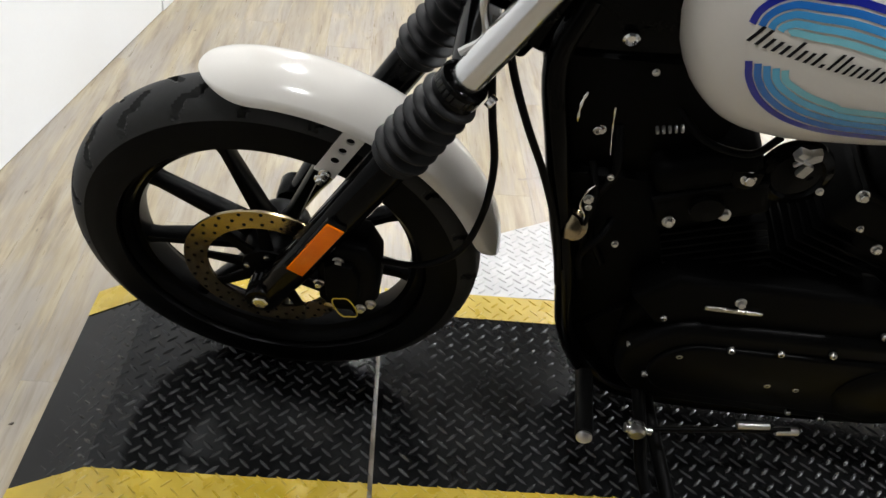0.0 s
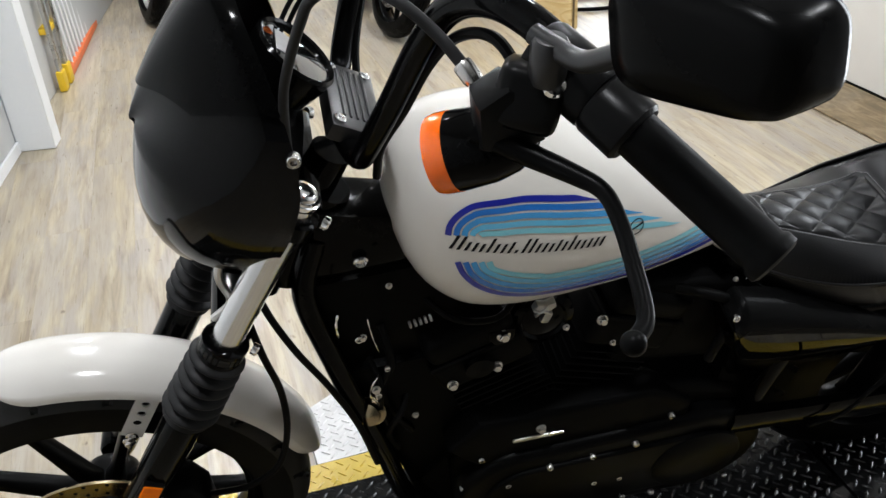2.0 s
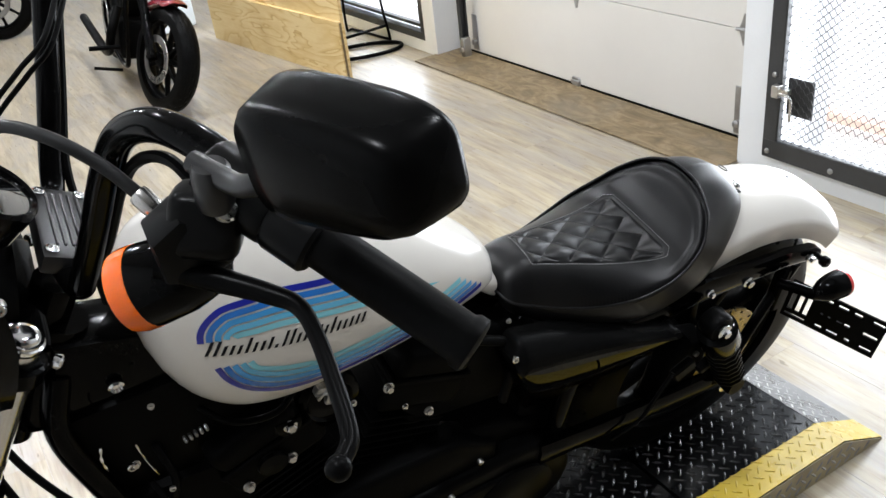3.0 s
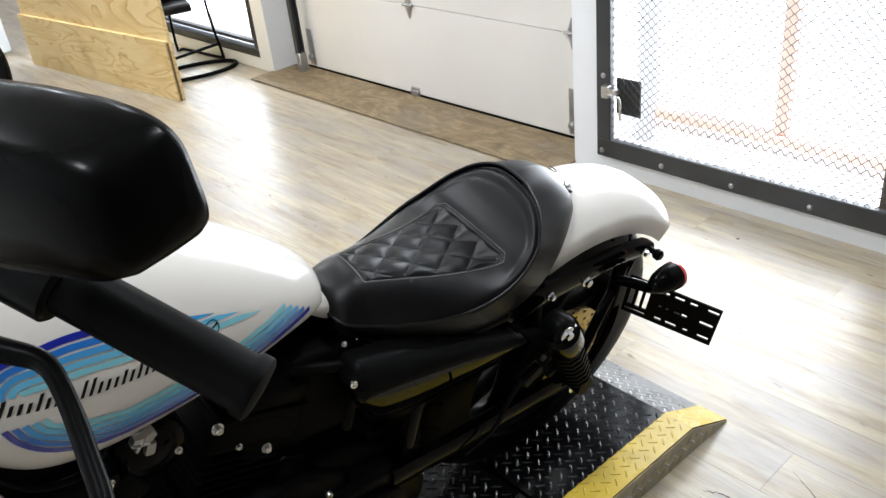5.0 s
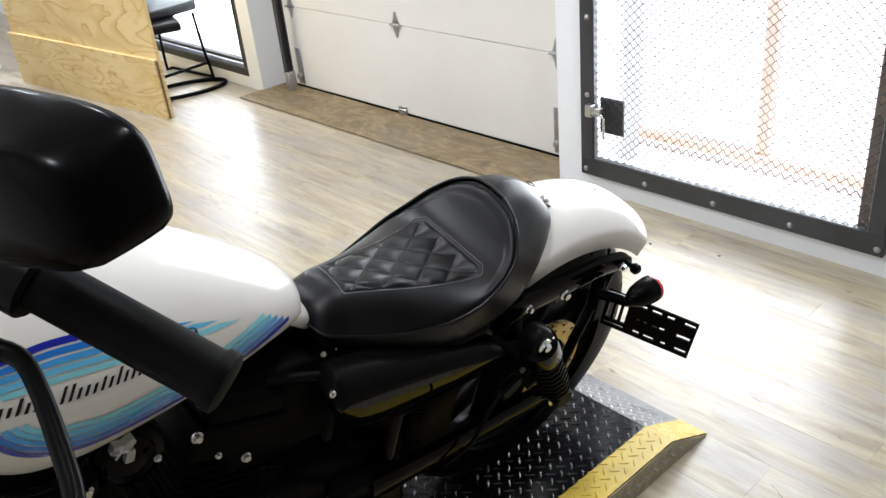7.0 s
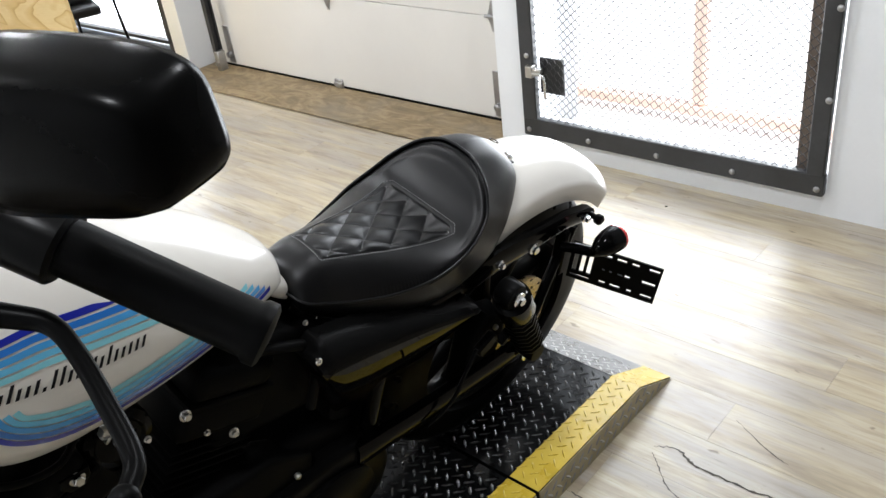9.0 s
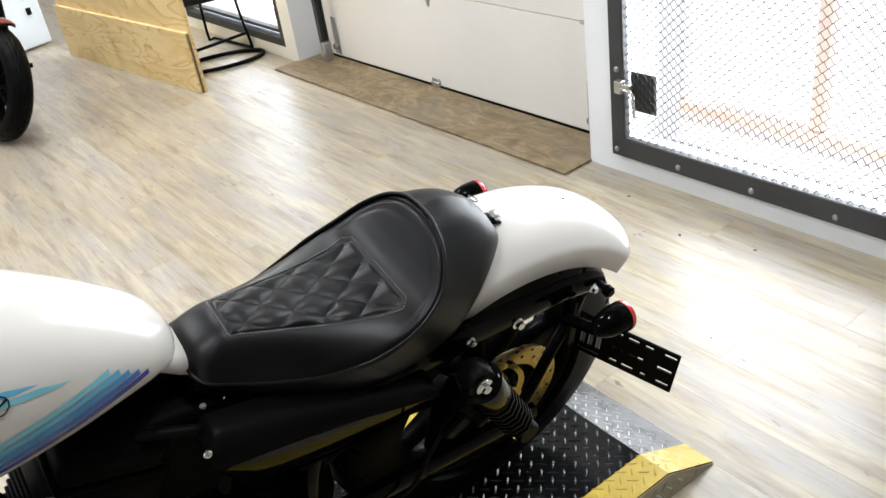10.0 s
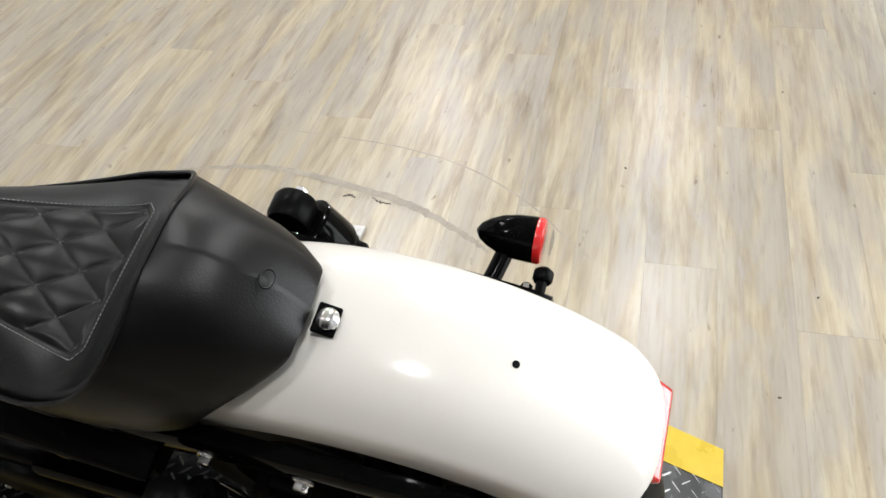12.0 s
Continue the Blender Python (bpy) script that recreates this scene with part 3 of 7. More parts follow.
PY0, PY1, STRIP, PH = -0.304, 0.281, 0.076, 0.073


def tread_bars(bm, x0, x1, y0, y1, height, skip=None, pitch=0.0236, size=0.0142):
    """Raised lozenges of a tread plate, crossing in turn; height(x) gives the sheet's level and slope."""
    g = pitch / math.sqrt(2)
    for a in range(int(x0 / g) - 1, int(x1 / g) + 2):
        for b in range(int(y0 / g) - 1, int(y1 / g) + 2):
            if (a + b) % 2:
                continue
            x, y, turn = a * g, b * g, a % 2
            if not (x0 + 0.006 < x < x1 - 0.006 and y0 + 0.004 < y < y1 - 0.004):
                continue
            if skip and skip(x, y):
                continue
            w = radians(45 if turn else -45)
            c, s = math.cos(w), math.sin(w)
            ring = []
            for u, v in ((-1, 0), (-0.45, -0.22), (0.45, -0.22), (1, 0), (0.45, 0.22), (-0.45, 0.22)):
                px, py = x + size * (c * u - s * v), y + size * (s * u + c * v)
                ring.append(bm.verts.new((px, py, height(px) + 0.0002)))
            top = [bm.verts.new((x + size * c * u, y + size * s * u, height(x + size * c * u) + 0.0026)) for u in (-0.62, 0.62)]
            for f in ((0, 1, "a"), (2, 3, "b"), (3, 4, "b"), (5, 0, "a")):
                bm.faces.new((ring[f[0]], ring[f[1]], top[0 if f[2] == "a" else 1]))
            bm.faces.new((ring[1], ring[2], top[1], top[0]))
            bm.faces.new((ring[4], ring[5], top[0], top[1]))


def deck(x):
    if x < PX[1]:
        return PH * max(0.05, (x - PX[0]) / (PX[1] - PX[0]))
    if x > PX[6]:
        return PH * max(0.05, (PX[7] - x) / (PX[7] - PX[6]))
    return PH


platform = thing("display_platform", "low black tread-plate platform with yellow painted edges", "platform", pose(0.1, -0.001, 0, 0, 0, -1.1) @ pose(-0.1, 0, 0))
for name, x0, x1 in (("front_section", PX[0], PX[2]), ("middle_section", PX[3], PX[4]), ("rear_section", PX[5], PX[7])):
    knees = [x0, *[p for p in (PX[1], PX[6]) if x0 < p < x1], x1]
    bm = bmesh.new()
    add_prism(bm, [(x0, 0.0005)] + [(x, deck(x)) for x in knees] + [(x1, 0.0005)], PY0, PY1)
    base = part(name, bm, M["plate_black"], platform, sharp=20)
    bm = bmesh.new()
    add_prism(bm, [(x0 + 0.002, 0.002)] + [(min(max(x, x0 + 0.002), x1 - 0.002), max(deck(x) - 0.002, 0.003)) for x in knees] + [(x1 - 0.002, 0.002)], PY0 - 0.0025, PY0 - 0.0003)
    part("side_strip", bm, M["plate_side"], base, "worn tan edge of the platform", sharp=20)
    for y0, y1 in ((PY0, PY0 + STRIP), (PY1 - STRIP, PY1)):
        bm = bmesh.new()
        rows = [[Vector((x, y, deck(x) + 0.0012)) for y in (y0, y1)] for x in knees]
        add_rings(bm, rows, False, False)
        thicken(bm, 0.001)
        part("yellow_edge", bm, M["yellow_paint"], base, "worn yellow painted edge strip", sharp=20)
        bm = bmesh.new()
        tread_bars(bm, x0, x1, y0, y1, lambda x: deck(x) + 0.0012)
        tagged(part("tread_pattern", bm, M["yellow_paint"], base, fix=False, sharp=20), kind="stuff")
    if x1 > PX[6]:
        # the black paint is worn off the rear slope
        bm = bmesh.new()
        add_rings(bm, [[Vector((x, y, deck(x) + 0.0009)) for y in (PY0 + STRIP + 0.001, PY1 - STRIP - 0.001)] for x in (PX[6], x1 - 0.002)], False, False)
        thicken(bm, 0.0006)
        part("ramp_sheet", bm, M["plate_worn"], base, "worn grey sloping end", sharp=20)
        bm = bmesh.new()
        tread_bars(bm, PX[6], x1, PY0 + STRIP, PY1 - STRIP, lambda x: deck(x) + 0.0012)
        tagged(part("ramp_tread", bm, M["plate_bare"], base, "bare worn tread bars", fix=False, sharp=20), kind="stuff")
    bm = bmesh.new()
    tread_bars(bm, x0, min(x1, PX[6]), PY0 + STRIP, PY1 - STRIP, deck)
    tagged(part("tread_pattern", bm, M["plate_bars"], base, fix=False, sharp=20), kind="stuff")
    bm = bmesh.new()
    tread_bars(bm, x0, x1, -0.012, PH, lambda x: 0.0, lambda x, y: y > deck(x) - 0.012 or y < 0.006)
    tagged(part("side_tread", bm, M["zinc"], base, "worn bare edge", m=pose(0, PY0 - 0.0024, 0, 90, 0, 0), fix=False, sharp=20), kind="stuff")
# bare aluminium side flap on the far side
flap = thing("platform_flap", "bare aluminium tread-plate flap beside the platform", "flap")
bm = bmesh.new()
FLAP = [(0.36, 0.285), (0.36, 0.5), (0.72, 0.725), (1.15, 0.725), (1.15, 0.285)]


def flap_z(y):
    return 0.066 - (y - 0.285) * 0.125


rings = [[Vector((x, y, 0.001)) for x, y in FLAP], [Vector((x, y, flap_z(y))) for x, y in FLAP]]
add_rings(bm, rings)
part("sheet", bm, M["plate_bare"], flap, sharp=20)
bm = bmesh.new()
tread_bars(bm, 0.29, 0.715, -1.14, -0.37, flap_z, lambda x, y: x > 0.495 + (-y - 0.36) * 0.62)
tagged(part("tread_pattern", bm, M["plate_bare"], flap, m=pose(0, 0, 0, 0, 0, 90), fix=False, sharp=20), kind="stuff")

# ---- the motorcycle ----
moto = thing("motorcycle", "white and black cruiser motorcycle with blue-striped tank on its side stand", "motorcycle", pose(0.003, 0.091, 0.0765, 15.7, 0.21, -4.04))
RAKE = radians(27.8)
FORK = Vector((math.sin(RAKE), 0, math.cos(RAKE)))
AXLE = Vector((0.0, 0.0, 0.331))
REAR = Vector((1.515, 0.0, 0.323))
_turn = Matrix.Rotation(radians(-3.06), 4, Vector((math.sin(radians(32)), 0, math.cos(radians(32)))))
STEER = Matrix.Translation((0.5, 0, 1.0)) @ _turn @ Matrix.Translation((-0.5, 0, -1.0))
ACROSS = pose(0, 0, 0, -90, 0, 0)  # turns a lathe's z axis to +y


def add_holed_strip(bm, w, pitch, count, r, t, m, holes):
    """A strip of square cells along z, some of them with a round hole."""
    n = 16
    for c in range(count):
        z0 = c * pitch
        cx, cz = w / 2, z0 + pitch / 2
        box, ring = [], []
        for k in range(n):
            f, g = divmod(k, n // 4)
            u, v = [(1 - g / 2, 1), (-1, 1 - g / 2), (-1 + g / 2, -1), (1, -1 + g / 2)][f]
            box.append((cx + u * w / 2, cz + v * pitch / 2))
            ring.append((cx + r * u / math.hypot(u, v), cz + r * v / math.hypot(u, v)))
        for y, flip in ((0.0, False), (t, True)):
            a = [bm.verts.new(m @ Vector((x, y, z))) for x, z in box]
            if c in holes:
                b = [bm.verts.new(m @ Vector((x, y, z))) for x, z in ring]
                for k in range(n):
                    bm.faces.new((a[k], a[(k + 1) % n], b[(k + 1) % n], b[k]))
            else:
                bm.faces.new(a)
        for loop in ([box, ring] if c in holes else [box]):
            for k in range(n):
                (xa, za), (xb, zb) = loop[k], loop[(k + 1) % n]
                bm.faces.new([bm.verts.new(m @ Vector(p)) for p in ((xa, 0, za), (xb, 0, zb), (xb, t, zb), (xa, t, za))])
    bmesh.ops.remove_doubles(bm, verts=bm.verts, dist=0.00005)


def fork_at(s, y=0.0):
    return Vector((0.012, y, 0)) + AXLE + FORK * s


def tyre(bm, centre, r, w, rim_r, groove, segs=288, piece=""):
    """A tyre with a round crown and slanting grooves pressed into it; piece picks its tread or its walls alone."""
    prof = []
    for k in range(41):
        a = math.pi * (k / 40 - 0.5) * 1.06
        prof.append((math.sin(a), math.cos(a)))
    rings = []
    for i in range(segs):
        th = 2 * math.pi * i / segs
        ring = []
        for s, c in prof:
            y = s * w / 2 * (1.0 if abs(s) < 0.93 else 0.985)
            h = (r - rim_r) * (max(c, 0.0) ** 0.55 if abs(s) < 0.98 else max(c, 0) ** 0.55)
            rr = rim_r + h
            if abs(s) < 0.86 and c > 0.2:
                u = (th * groove / (2 * math.pi)) % 1.0
                side = 1 if s > 0 else -1
                line = (0.2 if side > 0 else 0.7) + 0.5 * abs(s) + (0.16 if abs(s) > 0.5 else 0.0)
                d = abs(((u - line) + 0.5) % 1.0 - 0.5)
                if d < 0.055 and abs(s) > 0.07:
                    rr -= 0.008
                if abs(abs(s) - 0.5) < 0.05 and abs(((u - line - 0.07) + 0.5) % 1.0 - 0.5) < 0.11:
                    rr -= 0.008
            ring.append(centre + Vector((rr * math.cos(th), y, rr * math.sin(th))))
        rings.append(ring)
    made = [[bm.verts.new(p) for p in ring] for ring in rings]
    k = len(made[0])
    for i in range(segs):
        a, b = made[i], made[(i + 1) % segs]
        for j in range(k - 1):
            if not piece or (6 <= j < k - 7) == (piece == "tread"):
                bm.faces.new((a[j], a[j + 1], b[j + 1], b[j]))
        if piece != "tread":
            bm.faces.new((a[k - 1], a[0], b[0], b[k - 1]))
    bmesh.ops.delete(bm, geom=[v for v in bm.verts if not v.link_faces], context="VERTS")


def spoke(bm, centre, a, r0, r1, w0, w1, y=0.0, depth=0.03, split=0.0):
    """A cast spoke from the hub to the rim with rounded edges."""
    rings = []
    for t in (0, 0.12, 0.3, 0.6, 0.88, 1.0):
        r = r0 + (r1 - r0) * t
        w = w0 + (w1 - w0) * t + (0.012 * (1 - t / 0.12) if t < 0.12 else 0) + (0.014 * (t - 0.88) / 0.12 if t > 0.88 else 0)
        d = depth * (1.1 - 0.35 * t)
        ring = []
        for k in range(12):
            b = 2 * math.pi * k / 12
            cx, cy = math.cos(b), math.sin(b)
            u = w / 2 * math.copysign(abs(cx) ** 0.6, cx)
            v = d / 2 * math.copysign(abs(cy) ** 0.6, cy)
            ring.append(centre + Vector((r * math.cos(a) - u * math.sin(a), y + v, r * math.sin(a) + u * math.cos(a))))
        rings.append(ring)
    add_rings(bm, rings)


def rim(bm, centre, r, w, inner):
    """A cast rim: two lips, a well and an inner band."""
    prof = [(r + 0.006, -w / 2), (r - 0.004, -w / 2 - 0.003), (r - 0.012, -w / 2 + 0.003), (r - 0.016, -w / 2 + 0.014), (inner, -w / 4), (inner - 0.004, 0), (inner, w / 4), (r - 0.016, w / 2 - 0.014), (r - 0.012, w / 2 - 0.003), (r - 0.004, w / 2 + 0.003), (r + 0.006, w / 2), (r + 0.006, -w / 2)]
    add_lathe(bm, prof, Matrix.Translation(centre) @ ACROSS, 96, False)


def disc(bm, centre, y, r, inner, holes=0, thick=0.005):
    """A flat ring with a row of drilled holes."""
    segs = 90
    m = Matrix.Translation(centre + Vector((0, y, 0))) @ ACROSS
    add_lathe(bm, [(r - 0.001, -thick / 2), (r, 0), (r - 0.001, thick / 2), (inner, thick / 2), (inner, -thick / 2), (r - 0.001, -thick / 2)], m, segs, False)


def disc_holes(bm, centre, y, rows, rad=0.0035, thick=0.0058):
    for r, count, ph in rows:
        for k in range(count):
            a = 2 * math.pi * k / count + ph
            p = centre + Vector((r * math.cos(a), y - thick / 2, r * math.sin(a)))
            add_rod(bm, p, p + Vector((0, thick, 0)), rad, 10)


# front wheel
bm = bmesh.new()
rim(bm, AXLE, 0.246, 0.075, 0.222)
fw = part("front_wheel", bm, M["black_metal"], moto, "black cast nine-spoke front wheel", STEER)
bm = bmesh.new()
tyre(bm, AXLE, 0.331, 0.102, 0.248, 20, 400, "walls")
part("tyre", bm, M["tyre_rubber"], fw, "black rubber tyre", sharp=30)
# tread apart from the walls, its lamp sheen put into the colour
bm = bmesh.new()
tyre(bm, AXLE, 0.331, 0.102, 0.248, 20, 400, "tread")
part("tyre_tread", bm, M["tread_rubber"], fw, "grey-black tread with slanting grooves, lightened for lamp sheen", sharp=25, fix=False)
for k in range(9):
    bm = bmesh.new()
    spoke(bm, AXLE, radians(110 + 40 * k), 0.045, 0.226, 0.024, 0.015, depth=0.038)
    part("spoke", bm, M["black_metal"], fw)
bm = bmesh.new()
add_lathe(bm, [(0.02, -0.055), (0.042, -0.052), (0.05, -0.03), (0.052, 0.03), (0.042, 0.05), (0.02, 0.052)], Matrix.Translation(AXLE) @ ACROSS, 32)
part("hub", bm, M["black_metal"], fw)
bm = bmesh.new()
disc(bm, AXLE, -0.064, 0.138, 0.1)
fd = part("brake_disc", bm, M["disc"], fw, "drilled steel brake disc")
bm = bmesh.new()
disc_holes(bm, AXLE, -0.064, [(0.131, 24, 0.05), (0.12, 24, 0.18), (0.109, 24, 0.05)], 0.003)
tagged(part("disc_drilling", bm, M["engine_black"], fw), kind="stuff")
for k in range(9):
    bm = bmesh.new()
    spoke(bm, AXLE, radians(15 + 40 * k), 0.03, 0.108, 0.024, 0.016, -0.06, 0.008)
    part("carrier_arm", bm, M["engine_black"], fw)
bm = bmesh.new()
add_lathe(bm, [(0.03, -0.068), (0.045, -0.067), (0.047, -0.056), (0.04, -0.052)], Matrix.Translation(AXLE) @ ACROSS, 32)
part("disc_carrier", bm, M["engine_black"], fw)
for k in range(5):
    a = radians(20 + 72 * k)
    bm = bmesh.new()
    add_bolt(bm, AXLE + Vector((0.036 * math.cos(a), -0.068, 0.036 * math.sin(a))), (0, -1, 0), 0.006, 0.006, False)
    part("disc_bolt", bm, M["steel"], fw)

# front fork
for y, side in ((-0.105, -1), (0.105, 1)):
    bm = bmesh.new()
    m = along(fork_at(-0.03, y), fork_at(0.45, y))
    add_lathe(bm, [(0.016, 0), (0.024, 0.004), (0.0255, 0.02), (0.0255, 0.07), (0.0285, 0.1), (0.0285, 0.42), (0.026, 0.44)], m, 28)
    leg = part("fork_leg", bm, M["black_paint"], moto, "gloss black lower fork leg", STEER)
    bm = bmesh.new()
    prof = [(0.03, 0.0), (0.034, 0.004)]
    turns = 6
    for k in range(turns * 10 + 1):
        u = k / (turns * 10)
        prof.append((0.0345 - 0.0035 * u + 0.0062 * math.cos(u * turns * 2 * math.pi + math.pi), 0.012 + 0.128 * u))
    prof += [(0.031, 0.145), (0.031, 0.156), (0.022, 0.158)]
    add_lathe(bm, prof, along(fork_at(0.372, y), fork_at(0.9, y)), 32)
    part("fork_gaiter", bm, M["gaiter_rubber"], leg, "ribbed black rubber fork gaiter", sharp=70)
    bm = bmesh.new()
    add_rod(bm, fork_at(0.5, y), fork_at(0.79, y), 0.0205, 28)
    part("fork_tube", bm, M["fork_tube"], leg, "polished steel fork tube")
    bm = bmesh.new()
    add_lathe(bm, [(0.021, 0), (0.0225, 0.002), (0.0225, 0.008), (0.0175, 0.011), (0.0165, 0.016), (0.013, 0.019), (0.005, 0.02)], along(fork_at(0.778, y), fork_at(1.0, y)), 24)
    part("fork_cap", bm, M["chrome"], leg, "chrome fork cap")
    # the amber reflector sits on the leg's outer face
    bm = bmesh.new()
    d = FORK.cross(Vector((0, 1, 0)))
    base = Matrix((( d.x, 0, FORK.x, 0), (0, 1, 0, 0), (d.z, 0, FORK.z, 0), (0, 0, 0, 1)))
    base.translation = fork_at(0.178, y + side * 0.03) + d * 0.007
    add_box(bm, (0.031, 0.009, 0.134), base, 0.0025, 2)
    rf = part("reflector_base", bm, M["plastic_black"], leg)
    bm = bmesh.new()
    base.translation = base.translation + Vector((0, side * 0.004, 0))
    add_box(bm, (0.027, 0.006, 0.128), base, 0.002, 2)
    part("reflector", bm, M["amber_reflector"], leg, "amber reflector strip")
    # axle clamp and nut
    bm = bmesh.new()
    add_lathe(bm, [(0.0235, -0.024), (0.0255, -0.02), (0.0255, 0.02), (0.0235, 0.024)], Matrix.Translation(AXLE + Vector((0, y, 0))) @ ACROSS, 24)
    part("axle_clamp", bm, M["black_paint"], leg)
    bm = bmesh.new()
    add_bolt(bm, AXLE + Vector((0, y + side * 0.012, 0)), (0, side, 0), 0.0135, 0.017)
    part("axle_nut", bm, M["chrome"], leg)
    # drain and pinch bolts
    bm = bmesh.new()
    add_cap_screw(bm, fork_at(-0.012, y) + Vector((-0.02, 0, -0.012)), (-0.7, 0, -0.4), 0.006, 0.007)
    part("pinch_bolt", bm, M["steel"], leg)

base = Matrix(((FORK.z, 0, FORK.x, 0), (0, 1, 0, 0), (-FORK.x, 0, FORK.z, 0), (0, 0, 0, 1)))
for s, w, name in ((0.522, 0.03, "lower_clamp"), (0.752, 0.026, "upper_clamp")):
    bm = bmesh.new()
    base.translation = fork_at(s) + Vector((0.012, 0, 0))
    add_box(bm, (0.05, 0.19, w), base, 0.008, 2)
    for y in (-0.105, 0.105):
        add_lathe(bm, [(0.027, -w / 2), (0.031, -w / 2 + 0.003), (0.031, w / 2 - 0.003), (0.027, w / 2)], along(fork_at(s, y), fork_at(s + 1, y)), 26)
    clamps = part(name, bm, M["black_paint"], moto, "", STEER)
bm = bmesh.new()
add_rod(bm, fork_at(0.53) + Vector((0.05, 0, -0.01)), fork_at(0.77) + Vector((0.05, 0, -0.01)), 0.026, 20)
part("steering_stem", bm, M["black_paint"], moto, "", STEER)
for s in (0.522, 0.752):
    for y, side in ((-0.105, -1), (0.105, 1)):
        bm = bmesh.new()
        add_cap_screw(bm, fork_at(s, y) + Vector((0.035, side * 0.0, -0.012)), (0.75, side * 0.4, -0.35), 0.0085, 0.009)
        part("pinch_bolt", bm, M["chrome"], clamps)


# fenders
def fender(bm, centre, crown, half, drop, a0, a1, tip0, tip1, thick=0.003, power=2.6, rows=64, cols=28, waist=0.0, edge=None):
    """An arched sheet over a wheel; angles run from the top towards the rear; tips are rounded over tip0 and tip1."""
    rings = []
    for i in range(rows + 1):
        t = 0.5 - 0.5 * math.cos(math.pi * i / rows)
        a = a0 + (a1 - a0) * t
        e0, e1 = abs(a - a0) / tip0 if tip0 else 9, abs(a1 - a) / tip1 if tip1 else 9
        e = min(e0, e1, 1.0)
        w = math.sqrt(max(1 - (1 - e) ** 2, 0.0009))
        ring = []
        for j in range(cols + 1):
            v = -1 + 2 * j / cols
            y = half * w * math.sin(v * math.pi / 2) * (1 + waist * abs(v) ** 3)
            q = abs(y / half)
            r = crown - drop * (min(q, 1.0) ** power) - ((drop * 0.55 if edge is None else edge) * max(0.0, abs(v) - 0.86) / 0.14) * step((w - 0.5) / 0.5) - 0.006 * (1 - e) ** 2
            ring.append(centre + Vector((r * math.sin(a), y, r * math.cos(a))))
        rings.append(ring)
    add_rings(bm, rings, False, False)
    thicken(bm, thick)


bm = bmesh.new()
fender(bm, AXLE, 0.365, 0.054, 0.02, radians(-14.5), radians(79.5), radians(13), radians(13), 0.0025)
ff = part("front_fender", bm, M["white_paint"], moto, "gloss white front fender", STEER, sharp=60)
for side in (-1, 1):
    # drilled bracket in front of the leg, plain stay behind it
    bm = bmesh.new()
    d = Vector((FORK.z, 0, -FORK.x))
    o = fork_at(0.232, side * 0.0515) + d * -0.056
    base = Matrix(((d.x, 0, FORK.x, o.x), (0, 1, 0, o.y), (d.z, 0, FORK.z, o.z), (0, 0, 0, 1)))
    add_holed_strip(bm, 0.032, 0.0225, 4, 0.0062, 0.004 * -side, base, (1, 2, 3))
    br = part("fender_bracket", bm, M["white_paint"], ff, "white steel bracket with three holes")
    bm = bmesh.new()
    add_box(bm, (0.016, 0.004, 0.11), base @ pose(0.094, -0.002 * side, 0.045, 0, -4, 0), 0.001)
    part("fender_stay", bm, M["white_paint"], ff)
    for s in (0.004, 0.018):
        bm = bmesh.new()
        add_bolt(bm, base @ Vector((0.016, 0.004 * side, s - 0.012)), (0, side, 0), 0.0065, 0.008)
        part("bracket_bolt", bm, M["chrome"], ff)

# brake caliper behind the left leg
bm = bmesh.new()
cx = Vector((0.128, -0.088, 0.405))
ring = [(-0.045, 0.06), (-0.02, 0.078), (0.03, 0.07), (0.05, 0.03), (0.052, -0.045), (0.03, -0.082), (-0.015, -0.088), (-0.04, -0.06)]
add_prism(bm, [(cx.x + x, cx.z + z) for x, z in ring], -0.118, -0.05, bevel=0.012, segs=3)
add_prism(bm, [(cx.x + x * 0.55 - 0.004, cx.z + z * 0.6) for x, z in ring], -0.13, -0.115, bevel=0.005)
cal = part("brake_caliper", bm, M["engine_black"], moto, "black brake caliper", STEER)
for x, z in ((0.119, 0.449), (0.09, 0.39), (0.17, 0.355), (0.155, 0.34)):
    bm = bmesh.new()
    add_bolt(bm, (x, -0.119, z), (0, -1, 0), 0.006, 0.008)
    part("caliper_bolt", bm, M["steel"], cal)
bm = bmesh.new()
loop = [(0.024 * math.cos(a) * (1 - 0.25 * math.cos(2 * a + 0.5)) , 0.017 * math.sin(a)) for a in [2 * math.pi * k / 28 for k in range(29)]]
add_tube(bm, [Vector((0.132 + x * 0.55 + z * 0.75, -0.132, 0.352 - x * 1.15 + z * 0.55)) for x, z in loop], 0.0011, 6, 2)
part("caliper_mark", bm, M["yellow_paint"], cal, "thin gold outline")
bm = bmesh.new()
add_lathe(bm, [(0.0, 0.0), (0.007, 0.001), (0.008, 0.004), (0.0, 0.005)], pose(0.108, -0.128, 0.352, 90, 0, 0), 16)
part("caliper_plug", bm, M["disc"], cal)


# tank: each section is a rounded box between the bottom and the top line
TX = [0.479, 0.485, 0.499, 0.525, 0.57, 0.631, 0.70, 0.78, 0.85, 0.91, 0.955, 0.985, 0.997]
T_TOP = [0.985, 1.002, 1.02, 1.037, 1.046, 1.045, 1.028, 0.99, 0.945, 0.898, 0.858, 0.826, 0.80]
T_BOT = [0.93, 0.885, 0.842, 0.798, 0.762, 0.751, 0.754, 0.76, 0.765, 0.77, 0.772, 0.771, 0.776]
